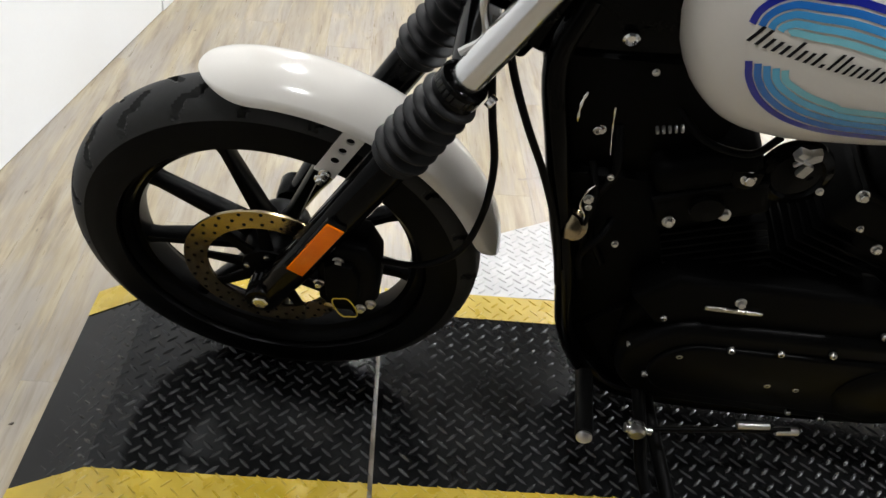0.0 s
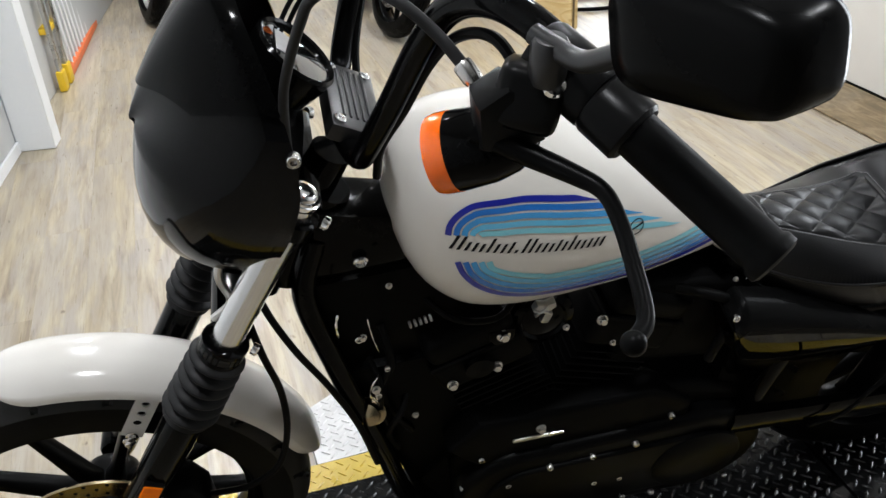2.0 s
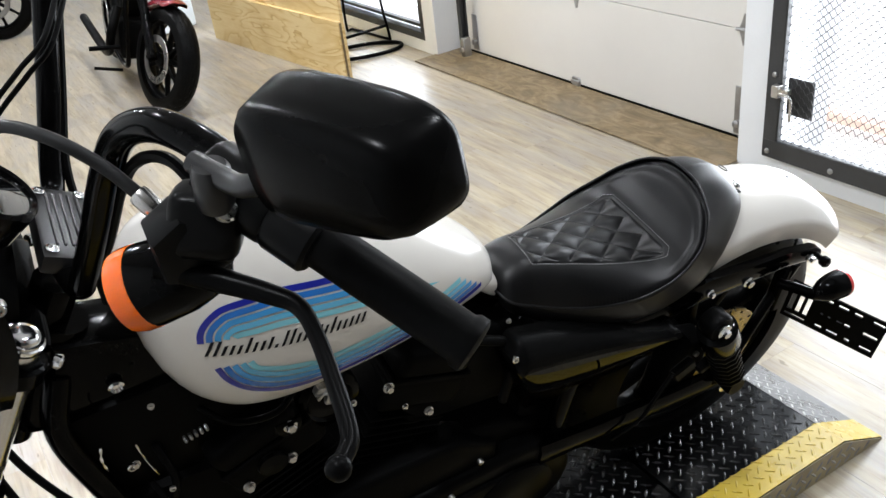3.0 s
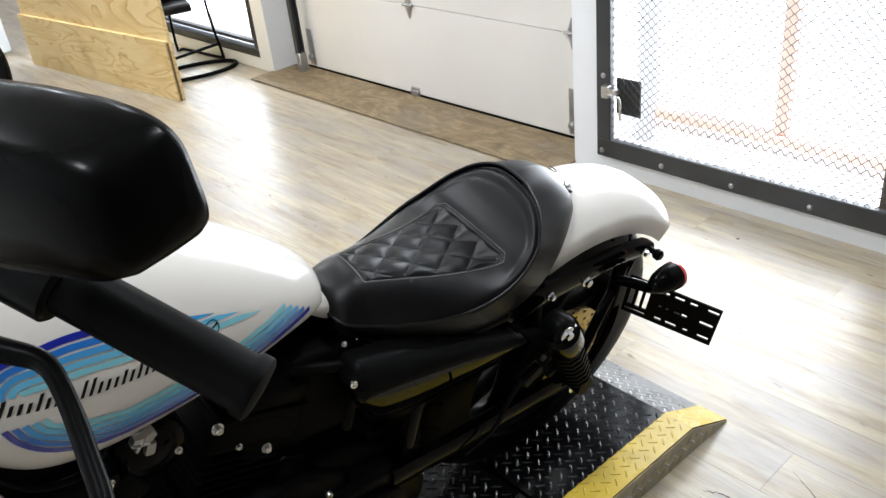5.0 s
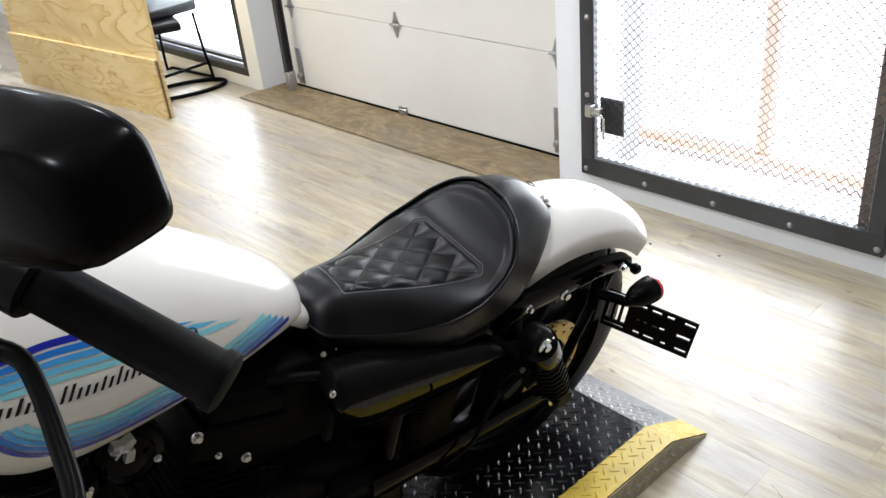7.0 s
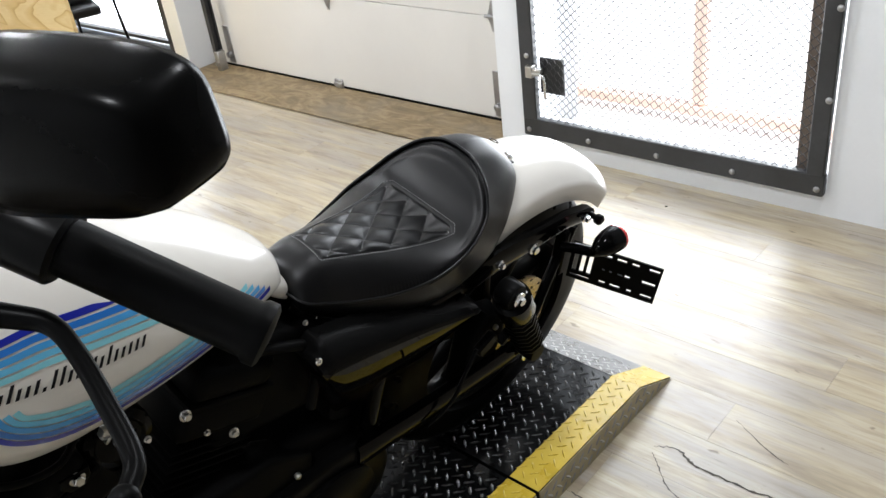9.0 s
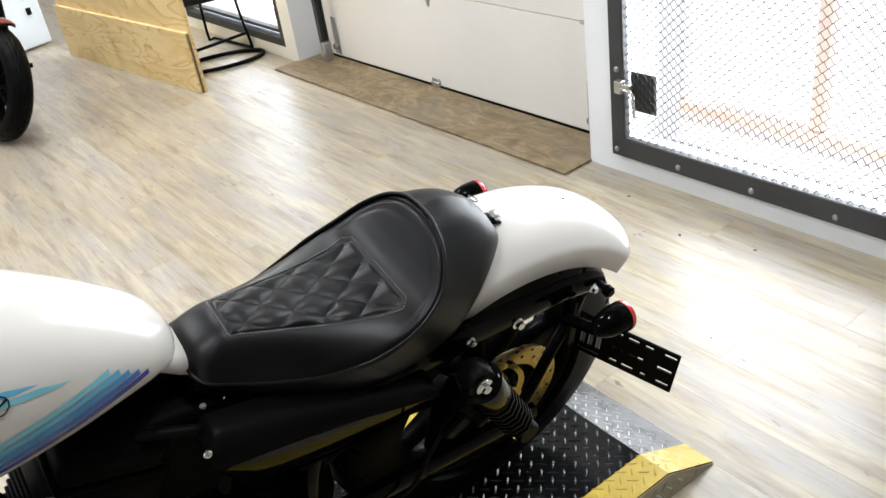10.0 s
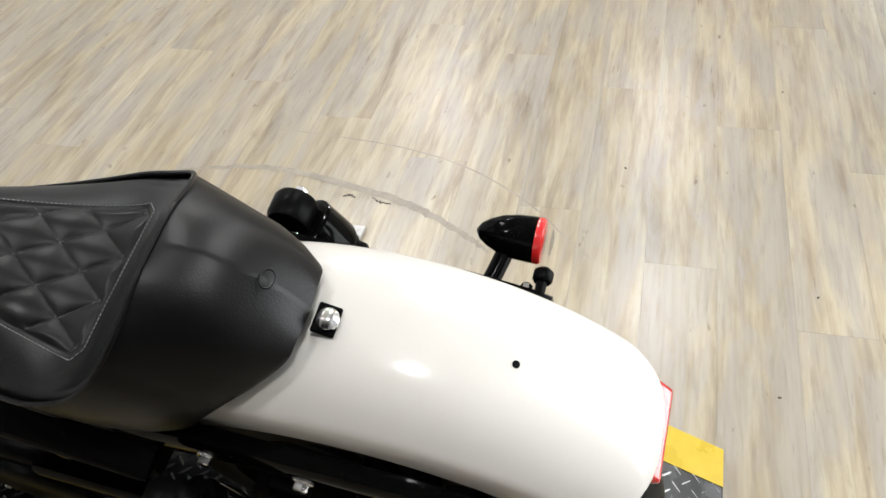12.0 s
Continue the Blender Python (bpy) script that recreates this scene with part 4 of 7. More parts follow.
T_W = [0.02, 0.052, 0.078, 0.1, 0.117, 0.126, 0.126, 0.118, 0.104, 0.086, 0.068, 0.046, 0.015]
T_POW = 2.5


def tank_side(x, z, off=0.0, side=-1):
    """The tank's outer face at (x, z)."""
    top, bot, w = knots(x, TX, T_TOP), knots(x, TX, T_BOT), knots(x, TX, T_W)
    mid = bot + (top - bot) * 0.33
    h = (top - mid) if z > mid else (mid - bot)
    q = min(abs((z - mid) / h), 0.995)
    p = T_POW if z <= mid else 2.2
    y = w * (1 - q ** p) ** (1 / p)
    return Vector((x, side * (y + off), z + (off * 0.6 * (1 if z > mid else -1) if q > 0.8 else 0)))


bm = bmesh.new()
rings = []
for i in range(61):
    t = i / 60
    x = TX[0] + (TX[-1] - TX[0]) * (t if 0.1 < t < 0.9 else (0.1 * math.sin(t / 0.1 * math.pi / 2) ** 1.6 if t <= 0.1 else 1 - 0.1 * math.sin((1 - t) / 0.1 * math.pi / 2) ** 1.6))
    top, bot, w = knots(x, TX, T_TOP), knots(x, TX, T_BOT), knots(x, TX, T_W)
    mid = bot + (top - bot) * 0.33
    ring = []
    for k in range(56):
        a = 2 * math.pi * k / 56
        c, s = math.cos(a), math.sin(a)
        p = 2.2 if s > 0 else T_POW
        h = (top - mid) if s > 0 else (mid - bot)
        ring.append(Vector((x, w * math.copysign(abs(c) ** (2 / p), c), mid + h * math.copysign(abs(s) ** (2 / p), s))))
    rings.append(ring)
add_rings(bm, rings)
tank = part("fuel_tank", bm, M["white_paint"], moto, "gloss white fuel tank with blue retro stripes", sharp=60)
bm = bmesh.new()
tab = [(0.96, 0.046, 0.805), (0.985, 0.043, 0.779), (1.01, 0.038, 0.757), (1.03, 0.03, 0.742)]
add_rings(bm, [[Vector((x, w * math.copysign(abs(math.cos(b)) ** 0.7, math.cos(b)), z - 0.024 + 0.024 * math.copysign(abs(math.sin(b)) ** 0.7, math.sin(b)))) for b in [2 * math.pi * k / 28 for k in range(28)]] for x, w, z in tab])
part("tank_tail", bm, M["white_paint"], tank)
bm = bmesh.new()
add_lathe(bm, [(0.034, 0), (0.036, 0.004), (0.036, 0.014), (0.03, 0.02), (0.01, 0.023)], pose(0.63, 0, 1.041), 32)
part("filler_cap", bm, M["black_metal"], tank)


def ribbon(bm, pts, width, side, off=0.0007, n=3, taper=0.0):
    """A flat band on the tank's side along (x, z) points."""
    path = smooth_path([Vector((x, 0, z)) for x, z in pts], 8)
    rows = []
    for i, p in enumerate(path):
        d = (path[min(i + 1, len(path) - 1)] - path[max(i - 1, 0)]).normalized()
        nrm = Vector((-d.z, 0, d.x))
        fit = min(1.0, max(0.04, (path[-1].x - p.x) / taper)) if taper else 1.0
        rows.append([tank_side((p + nrm * width * (k / n * fit - 0.5)).x, (p + nrm * width * (k / n * fit - 0.5)).z, off, side) for k in range(n + 1)])
    add_rings(bm, rows, False, False)


STRIPES = ["navy", "blue", "azure", "sky", "teal"]
for k, colour in enumerate(STRIPES):
    g = k * 0.0096
    end = 0.735 + k * 0.033
    rx_, rz_ = 0.051 - g, 0.0405 - g
    top = [(0.592 - rx_ * math.cos(a), 0.933 + rz_ * math.sin(a)) for a in [math.pi / 2 * q / 5 for q in range(5)]]
    top += [(0.605, 0.9735 - g * 1.02), (0.64, 0.9735 - g * 1.05)]
    for x in (0.69, 0.74, 0.79, 0.84):
        if x < end - 0.025:
            top.append((x, 0.9735 - (x - 0.64) * 0.17 - g * 1.05 - (x - 0.64) ** 2 * 0.4))
    top.append((end, 0.9735 - (end - 0.64) * 0.17 - g * 1.05 - (end - 0.64) ** 2 * 0.35))
    low = [(0.552 + g * 1.0, 0.892), (0.561 + g * 0.9, 0.869 + g * 0.3), (0.581 + g * 0.7, 0.8465 + g * 0.7), (0.615 + g * 0.35, 0.8285 + g * 0.95), (0.66, 0.8185 + g)]
    for x in (0.71, 0.76, 0.81, 0.86, 0.90, 0.93, 0.947):
        low.append((x - g * 1.1, 0.8185 + g - (x - 0.66) * 0.06 + max(0.0, x - 0.74) * 0.05))
    for side in (-1, 1):
        for line, width, taper in ((top, 0.0074, 0.035), (low, 0.0076, 0.0)):
            bm = bmesh.new()
            ribbon(bm, line, width, side, taper=taper)
            part("stripe", bm, M[colour], tank, colour + " tank stripe", sharp=80, fix=False)
# the maker's lettering as plain slanted bars
def slanted_bar(x, z, w, h, side):
    """A leaning bar of ink on the tank's side, its foot at (x, z)."""
    bm = bmesh.new()
    rows = [[tank_side(x + i * w + j * h * 0.55, z + j * h, 0.0008, side) for i in (0, 0.5, 1)] for j in (0, 0.5, 1)]
    add_rings(bm, rows, False, False)
    part("lettering_bar", bm, M["ink"], tank, fix=False)


x = 0.541
for h in (0.02, 0.02, 0.013, 0.013, 0.012, 0.02, 0.013, 0.013, 0.016, 0.005, 0.02, 0.02, 0.013, 0.013, 0.012, 0.016, 0.013, 0.02, 0.013, 0.012, 0.013, 0.013, 0.013):
    for side in (-1, 1):
        slanted_bar(x, 0.9125 - (x - 0.548) * 0.135, 0.0042, h, side)
    x += 0.0088
for side in (-1, 1):
    bm = bmesh.new()
    add_tube(bm, [tank_side(0.791 + 0.0105 * math.cos(a), 0.898 + 0.0105 * math.sin(a), 0.0006, side) for a in [2 * math.pi * k / 20 for k in range(21)]], 0.0008, 5, 2)
    add_tube(bm, [tank_side(0.7815 + 0.0095 * t, 0.8955 + 0.0025 * t, 0.0006, side) for t in (0, 1, 2)], 0.0013, 5, 2)
    part("emblem_ring", bm, M["ink"], tank, "small dark ring mark")


# seat: a cushion inside a horseshoe seam, and a collar and skirt outside it
SEAM = [(1.384, 0, 0.818), (1.382, 0.035, 0.815), (1.377, 0.066, 0.802), (1.369, 0.088, 0.788), (1.357, 0.106, 0.772), (1.34, 0.122, 0.754), (1.305, 0.134, 0.731), (1.26, 0.138, 0.715), (1.21, 0.131, 0.703), (1.15, 0.114, 0.7), (1.09, 0.092, 0.708), (1.042, 0.077, 0.724), (1.01, 0.064, 0.735), (0.998, 0.037, 0.742), (0.995, 0, 0.745)]
HEM = [(1.507, 0, 0.748), (1.504, 0.035, 0.746), (1.497, 0.057, 0.736), (1.471, 0.08, 0.72), (1.444, 0.098, 0.706), (1.42, 0.11, 0.688), (1.385, 0.118, 0.655), (1.335, 0.12, 0.632), (1.27, 0.122, 0.626), (1.21, 0.118, 0.634), (1.15, 0.104, 0.648), (1.09, 0.084, 0.668), (1.036, 0.071, 0.692), (1.005, 0.052, 0.712), (0.998, 0, 0.719)]
SEAM_LINE, HEM_LINE = [smooth_path([(x, y * 0.95, z) for x, y, z in line], 10) for line in (SEAM, HEM)]
_rev = SEAM_LINE[::-1]
SEAM_X, SEAM_Y, SEAM_Z = [max(_rev[i].x, 0.995 + i * 1e-5) for i in range(len(_rev))], [p.y for p in _rev], [p.z for p in _rev]
MID_X = [0.993, 1.005, 1.025, 1.054, 1.12, 1.18, 1.24, 1.285, 1.315, 1.34, 1.358, 1.372, 1.384]
MID_Z = [0.745, 0.763, 0.775, 0.781, 0.767, 0.75, 0.737, 0.732, 0.741, 0.762, 0.784, 0.803, 0.818]
SEAM_XY = np.array([(p.x, p.y) for p in SEAM_LINE])

QUILT_X, QUILT_Y = 0.07, 0.05


def quilt_edge(x, y):
    """How far inside the quilted patch, in metres; negative outside."""
    half = 0.0345 + (x - 1.062) * 0.206
    return min(x - 1.062, 1.303 - x, (half - abs(y)) * 0.98, (1.303 + 0.083 - 0.011 - x - abs(y)) * 0.71)


def seat_top(x, y):
    ys, zs, zc = np.interp(x, SEAM_X, SEAM_Y), np.interp(x, SEAM_X, SEAM_Z), knots(x, MID_X, MID_Z)
    q = min(abs(y) / max(ys, 1e-4), 1.0)
    z = zc + (zs - zc) * q ** (3.0 - 0.7 * step((x - 1.24) / 0.1))
    # the cushion turns down into the seam
    d = float(np.min(np.hypot(SEAM_XY[:, 0] - x, SEAM_XY[:, 1] - abs(y))))
    if d < 0.02:
        z -= step((x - 1.08) / 0.1) * 0.007 * math.exp(-(d / 0.0065) ** 2)
    if d < 0.04:
        z -= step((x - 1.25) / 0.07) * 0.0012 * math.exp(-((d - 0.017) / 0.004) ** 2)
    e = quilt_edge(x, y)
    if e > 0:
        a, b = (x / QUILT_X + y / QUILT_Y), (x / QUILT_X - y / QUILT_Y)
        pa, pb = abs(math.sin(math.pi * a)), abs(math.sin(math.pi * b))
        z += (0.006 * math.sqrt(pa * pb) - 0.003) * step(e / 0.008)
    if abs(e) < 0.003:
        z -= 0.0018 * (1 - abs(e) / 0.003)
    return z


bm = bmesh.new()
rows, NU, NV = [], 380, 200
for i in range(NU + 1):
    t = i / NU
    x = 0.9955 + (1.3838 - 0.9955) * (t + 0.12 * math.sin(2 * math.pi * t) / (2 * math.pi) * -1)
    ys = np.interp(x, SEAM_X, SEAM_Y)
    rows.append([Vector((x, ys * v, seat_top(x, ys * v))) for v in [math.sin(math.pi / 2 * (-1 + 2 * k / NV)) * 0.5 + 0.5 * (-1 + 2 * k / NV) for k in range(NV + 1)]])
add_rings(bm, rows, False, False)
seat = part("seat", bm, M["leather"], moto, "black leather solo seat with a diamond-quilted panel", pose(0, -0.008, 0), sharp=75)
bm = bmesh.new()
whole = lambda line: [Vector((p.x, -p.y, p.z)) for p in line[::-1]] + list(line[1:])
rings = []
for v in (0.0, 0.03, 0.1, 0.22, 0.36, 0.5, 0.64, 0.78, 0.9, 0.97, 1.0, 1.0):
    ring = []
    for p, q in zip(whole(SEAM_LINE), whole(HEM_LINE)):
        d = q - p
        out = Vector((d.z * (1 if p.x > 1.3 else 0.0) * -0.3, p.y * 3.2, 0.22)).normalized() if p.x > 1.2 else Vector((0, p.y, 0.02)).normalized()
        lift = d.length * (0.012 + 0.163 * max(0.0, 1 - abs(p.y) / 0.1) if p.x > 1.33 else 0.012 if p.x > 1.2 else 0.05) * 4 * v * (1 - v) + (0.008 * (v > 0.85) * (1 - (1 - v) / 0.15) * -1)
        ring.append(p + d * v + out * lift)
    rings.append(ring)
rings[-1] = [p + Vector((-0.012 if p.x > 1.4 else 0.0, -p.y * 0.1, -0.018)) for p in rings[-1]]
add_rings(bm, rings, True, False)
part("seat_collar", bm, M["leather"], seat, "", sharp=60)
bm = bmesh.new()
add_tube(bm, [p + Vector((0, 0, 0.0006)) for p in whole(SEAM_LINE)[::3]], 0.0026, 8, 3)
part("piping", bm, M["leather"], seat)
# stitching round the quilted panel
bm = bmesh.new()
outline = [(1.058, -0.0345), (1.058, 0.0345), (1.296, 0.088), (1.3085, 0.076), (1.3085, -0.076), (1.296, -0.088), (1.058, -0.0345)]
for (xa, ya), (xb, yb) in zip(outline, outline[1:]):
    count = max(1, int(math.hypot(xb - xa, yb - ya) / 0.0046))
    for k in range(count):
        p = [(xa + (xb - xa) * t, ya + (yb - ya) * t) for t in ((k + 0.15) / count, (k + 0.8) / count)]
        a, b = [Vector((x, y, seat_top(x, y) + 0.0008)) for x, y in p]
        add_rod(bm, a, b, 0.0006, 5)
tagged(part("stitching", bm, M["thread"], seat, "pale grey stitching"), kind="stuff")
# thread lying in the quilt's grooves
bm = bmesh.new()
for slant in (1, -1):
    for k in range(11, 25):
        last = None
        for i in range(81):
            x = 1.06 + 0.245 * i / 80
            y = slant * (k - x / QUILT_X) * QUILT_Y
            here = Vector((x, y, seat_top(x, y) + 0.0004)) if quilt_edge(x, y) > 0.002 else None
            if here and last and i % 2:
                add_rod(bm, last, here, 0.0004, 5)
            last = here
tagged(part("quilt_thread", bm, M["quilt_thread"], seat, "dark grey quilting thread"), kind="stuff")
bm = bmesh.new()
p = SEAM_LINE[0].lerp(HEM_LINE[0], 0.7) + Vector((0.01, 0, 0.0185))
add_tube(bm, [p + Vector((0.006 * math.cos(a), 0.009 * math.sin(a), -0.0027 * math.cos(a))) for a in [2 * math.pi * k / 16 for k in range(17)]], 0.0009, 6, 2)
part("embossed_mark", bm, M["leather"], seat)
bm = bmesh.new()
add_box(bm, (0.022, 0.03, 0.004), pose(1.519, -0.002, 0.73, 0, 22, 0), 0.0015)
part("seat_tab", bm, M["black_metal"], seat)
bm = bmesh.new()
add_lathe(bm, [(0.0095, 0), (0.0105, 0.002), (0.0105, 0.007), (0.007, 0.011), (0.002, 0.012)], pose(1.522, -0.004, 0.732, 0, 12, 0), 18)
part("seat_screw", bm, M["chrome"], seat)

# rear fender and struts
bm = bmesh.new()
fender(bm, REAR, 0.398, 0.094, 0.04, radians(-32), radians(50.5), 0, radians(5), 0.003, 2.8, 64, 32, 0.0, 0.032)
rfend = part("rear_fender", bm, M["white_paint"], moto, "gloss white chopped rear fender", sharp=60)
bm = bmesh.new()
a = radians(25.2)
p = REAR + Vector((math.sin(a), 0, math.cos(a))) * 0.3995
add_lathe(bm, [(0.0036, 0), (0.0036, 0.0024), (0.0024, 0.003)], along(p, p + (p - REAR)), 14)
part("fender_plug", bm, M["rubber"], rfend)
bm = bmesh.new()
add_box(bm, (0.016, 0.1, 0.034), pose(1.8095, 0.012, 0.56, 0, -38, 0), 0.006, 3)
part("tail_lamp", bm, M["red_lens"], rfend, "red tail lamp under the fender's end")
for side in (-1, 1):
    bm = bmesh.new()
    path = [(1.30, 0.615, 0.05), (1.40, 0.622, 0.05), (1.50, 0.613, 0.042), (1.60, 0.606, 0.036), (1.67, 0.59, 0.032), (1.69, 0.584, 0.02)]
    rings = []
    for x, z, h in path:
        rings.append([Vector((x, side * y, z + dz)) for y, dz in ((0.103, -h / 2), (0.12, -h / 2), (0.124, -h / 4), (0.124, h / 4), (0.12, h / 2), (0.103, h / 2))])
    add_rings(bm, rings)
    st = part("fender_strut", bm, M["black_paint"], moto, "gloss black rear fender strut")
    for x, z, r in ((1.497, 0.6, 0.008), (1.66, 0.588, 0.0065), (1.40, 0.618, 0.006)):
        bm = bmesh.new()
        add_bolt(bm, (x, side * 0.123, z), (0, side, 0), r, 0.011)
        part("strut_bolt", bm, M["chrome"], st)
    bm = bmesh.new()
    add_rod(bm, (1.675, side * 0.122, 0.59), (1.675, side * 0.15, 0.59), 0.006, 12)
    add_lathe(bm, [(0.009, 0), (0.011, 0.003), (0.011, 0.012), (0.007, 0.016)], along((1.675, side * 0.138, 0.59), (1.675, side * 0.3, 0.59)), 14)
    part("strut_stud", bm, M["black_metal"], st)

# rear turn signals
for side in (-1, 1):
    c = Vector((1.625, side * 0.2, 0.572 if side > 0 else 0.59))
    bm = bmesh.new()
    add_tube(bm, [(1.60, side * 0.12, 0.545), (1.612, side * 0.15, 0.552), (1.622, side * 0.185, 0.562), c], 0.0105, 12)
    stalk = part("turn_signal_stalk", bm, M["black_paint"], moto)
    m = along(c + Vector((-0.05, 0, 0.004)), c + Vector((0.05, 0, -0.002)))
    bm = bmesh.new()
    add_lathe(bm, [(0.003, 0.012), (0.01, 0.017), (0.016, 0.026), (0.022, 0.04), (0.0255, 0.058), (0.0265, 0.075), (0.0265, 0.08), (0.023, 0.08)], m, 28)
    sig = part("turn_signal", bm, M["black_paint"], stalk, "gloss black bullet turn signal with a red lens")
    bm = bmesh.new()
    add_lathe(bm, [(0.0268, 0.08), (0.0268, 0.0855), (0.025, 0.0885), (0.017, 0.09), (0.004, 0.0905)], m, 28)
    ob = part("lens", bm, M["red_lens"], stalk, "red lens")
    bm = bmesh.new()
    add_lathe(bm, [(0.016, 0.0968), (0.011, 0.0985), (0.004, 0.0992)], m, 20)
    part("lens_centre", bm, M["steel"], stalk, "clear lens centre")

# licence plate bracket on the left
bm = bmesh.new()
slots = [(x, 0.026, x + 0.0085, 0.086) for x in (0.138, 0.153, 0.168)] + [(0.138, 0.01, 0.178, 0.0155), (0.138, 0.096, 0.178, 0.1015)]
slots += [(x0, 0.012, x1, 0.02) for x0, x1 in ((0.007, 0.029), (0.049, 0.058), (0.073, 0.094), (0.104, 0.117))]
slots += [(x0, 0.093, x1, 0.101) for x0, x1 in ((0.005, 0.026), (0.047, 0.061), (0.073, 0.092), (0.103, 0.121))]
slots += [(0.007, 0.051, 0.033, 0.06), (0.059, 0.051, 0.069, 0.059), (0.073, 0.053, 0.084, 0.057), (0.096, 0.053, 0.101, 0.057), (0.111, 0.053, 0.116, 0.057)]
ang = math.degrees(math.atan2(0.189, -0.078))
add_panel(bm, 0.185, 0.11, 0.004, slots, pose(1.724, -0.287, 0.432, 0, 0, ang) @ Matrix.Diagonal((1, 1, 0.87, 1)))
pb = part("plate_bracket", bm, M["black_metal"], moto, "empty black slotted licence plate bracket", sharp=30)
bm = bmesh.new()
add_tube(bm, [(1.655, -0.085, 0.46), (1.61, -0.1, 0.43), (1.55, -0.12, 0.38), (1.515, -0.125, 0.34)], 0.011, 10)
add_box(bm, (0.022, 0.03, 0.12), pose(1.657, -0.088, 0.48), 0.004)
part("bracket_arm", bm, M["black_metal"], pb)
bm = bmesh.new()
add_rod(bm, (1.665, -0.1, 0.55), (1.655, -0.092, 0.47), 0.008, 10)
part("bracket_tube", bm, M["black_metal"], pb)

# rear wheel
bm = bmesh.new()
rim(bm, REAR, 0.21, 0.1, 0.188)
rw = part("rear_wheel", bm, M["black_metal"], moto, "black cast rear wheel")
bm = bmesh.new()
tyre(bm, REAR, 0.323, 0.138, 0.212, 24)
part("tyre", bm, M["tyre_rubber"], rw, "wide black rubber tyre", sharp=30)
for k in range(9):
    bm = bmesh.new()
    spoke(bm, REAR, radians(12 + 40 * k), 0.05, 0.192, 0.03, 0.022, depth=0.05)
    part("spoke", bm, M["black_metal"], rw)
bm = bmesh.new()
add_lathe(bm, [(0.02, -0.085), (0.045, -0.08), (0.055, -0.04), (0.055, 0.05), (0.045, 0.08), (0.02, 0.085)], Matrix.Translation(REAR) @ ACROSS, 32)
part("hub", bm, M["black_metal"], rw)
bm = bmesh.new()
disc(bm, REAR, -0.076, 0.138, 0.094)
part("brake_disc", bm, M["disc"], rw, "drilled steel brake disc")
bm = bmesh.new()
disc_holes(bm, REAR, -0.076, [(0.128, 20, 0.05), (0.112, 20, 0.2)])
tagged(part("disc_drilling", bm, M["engine_black"], rw), kind="stuff")
for k in range(5):
    bm = bmesh.new()
    rings = []
    for t in np.linspace(0, 1, 7):
        a, r = radians(30 + 72 * k) + 0.9 * t, 0.04 + 0.066 * t
        for_w = 0.011 * (1 - 0.35 * t)
        c, s = math.cos(a), math.sin(a)
        rings.append([REAR + Vector((r * c - u * s, -0.086 + v, r * s + u * c)) for u, v in ((-for_w, -0.003), (for_w, -0.003), (for_w, 0.003), (-for_w, 0.003))])
    add_rings(bm, rings)
    part("carrier_arm", bm, M["disc"], rw)
bm = bmesh.new()
add_lathe(bm, [(0.02, -0.09), (0.048, -0.09), (0.048, -0.08), (0.02, -0.08)], Matrix.Translation(REAR) @ ACROSS, 32)
part("disc_carrier", bm, M["disc"], rw)
bm = bmesh.new()
add_bolt(bm, REAR + Vector((0, -0.15, 0)), (0, -1, 0), 0.016, 0.016)
part("axle_nut", bm, M["chrome"], rw)

bm = bmesh.new()
add_prism(bm, [(1.355, 0.3), (1.37, 0.42), (1.41, 0.47), (1.455, 0.455), (1.465, 0.4), (1.44, 0.3)], -0.118, -0.06, bevel=0.012, segs=3)
rcal = part("rear_brake_caliper", bm, M["engine_black"], moto, "black rear brake caliper")
for x, z in ((1.385, 0.41), (1.425, 0.435)):
    bm = bmesh.new()
    add_cap_screw(bm, (x, -0.118, z), (0, -1, 0), 0.006, 0.007)
    part("caliper_bolt", bm, M["steel"], rcal)

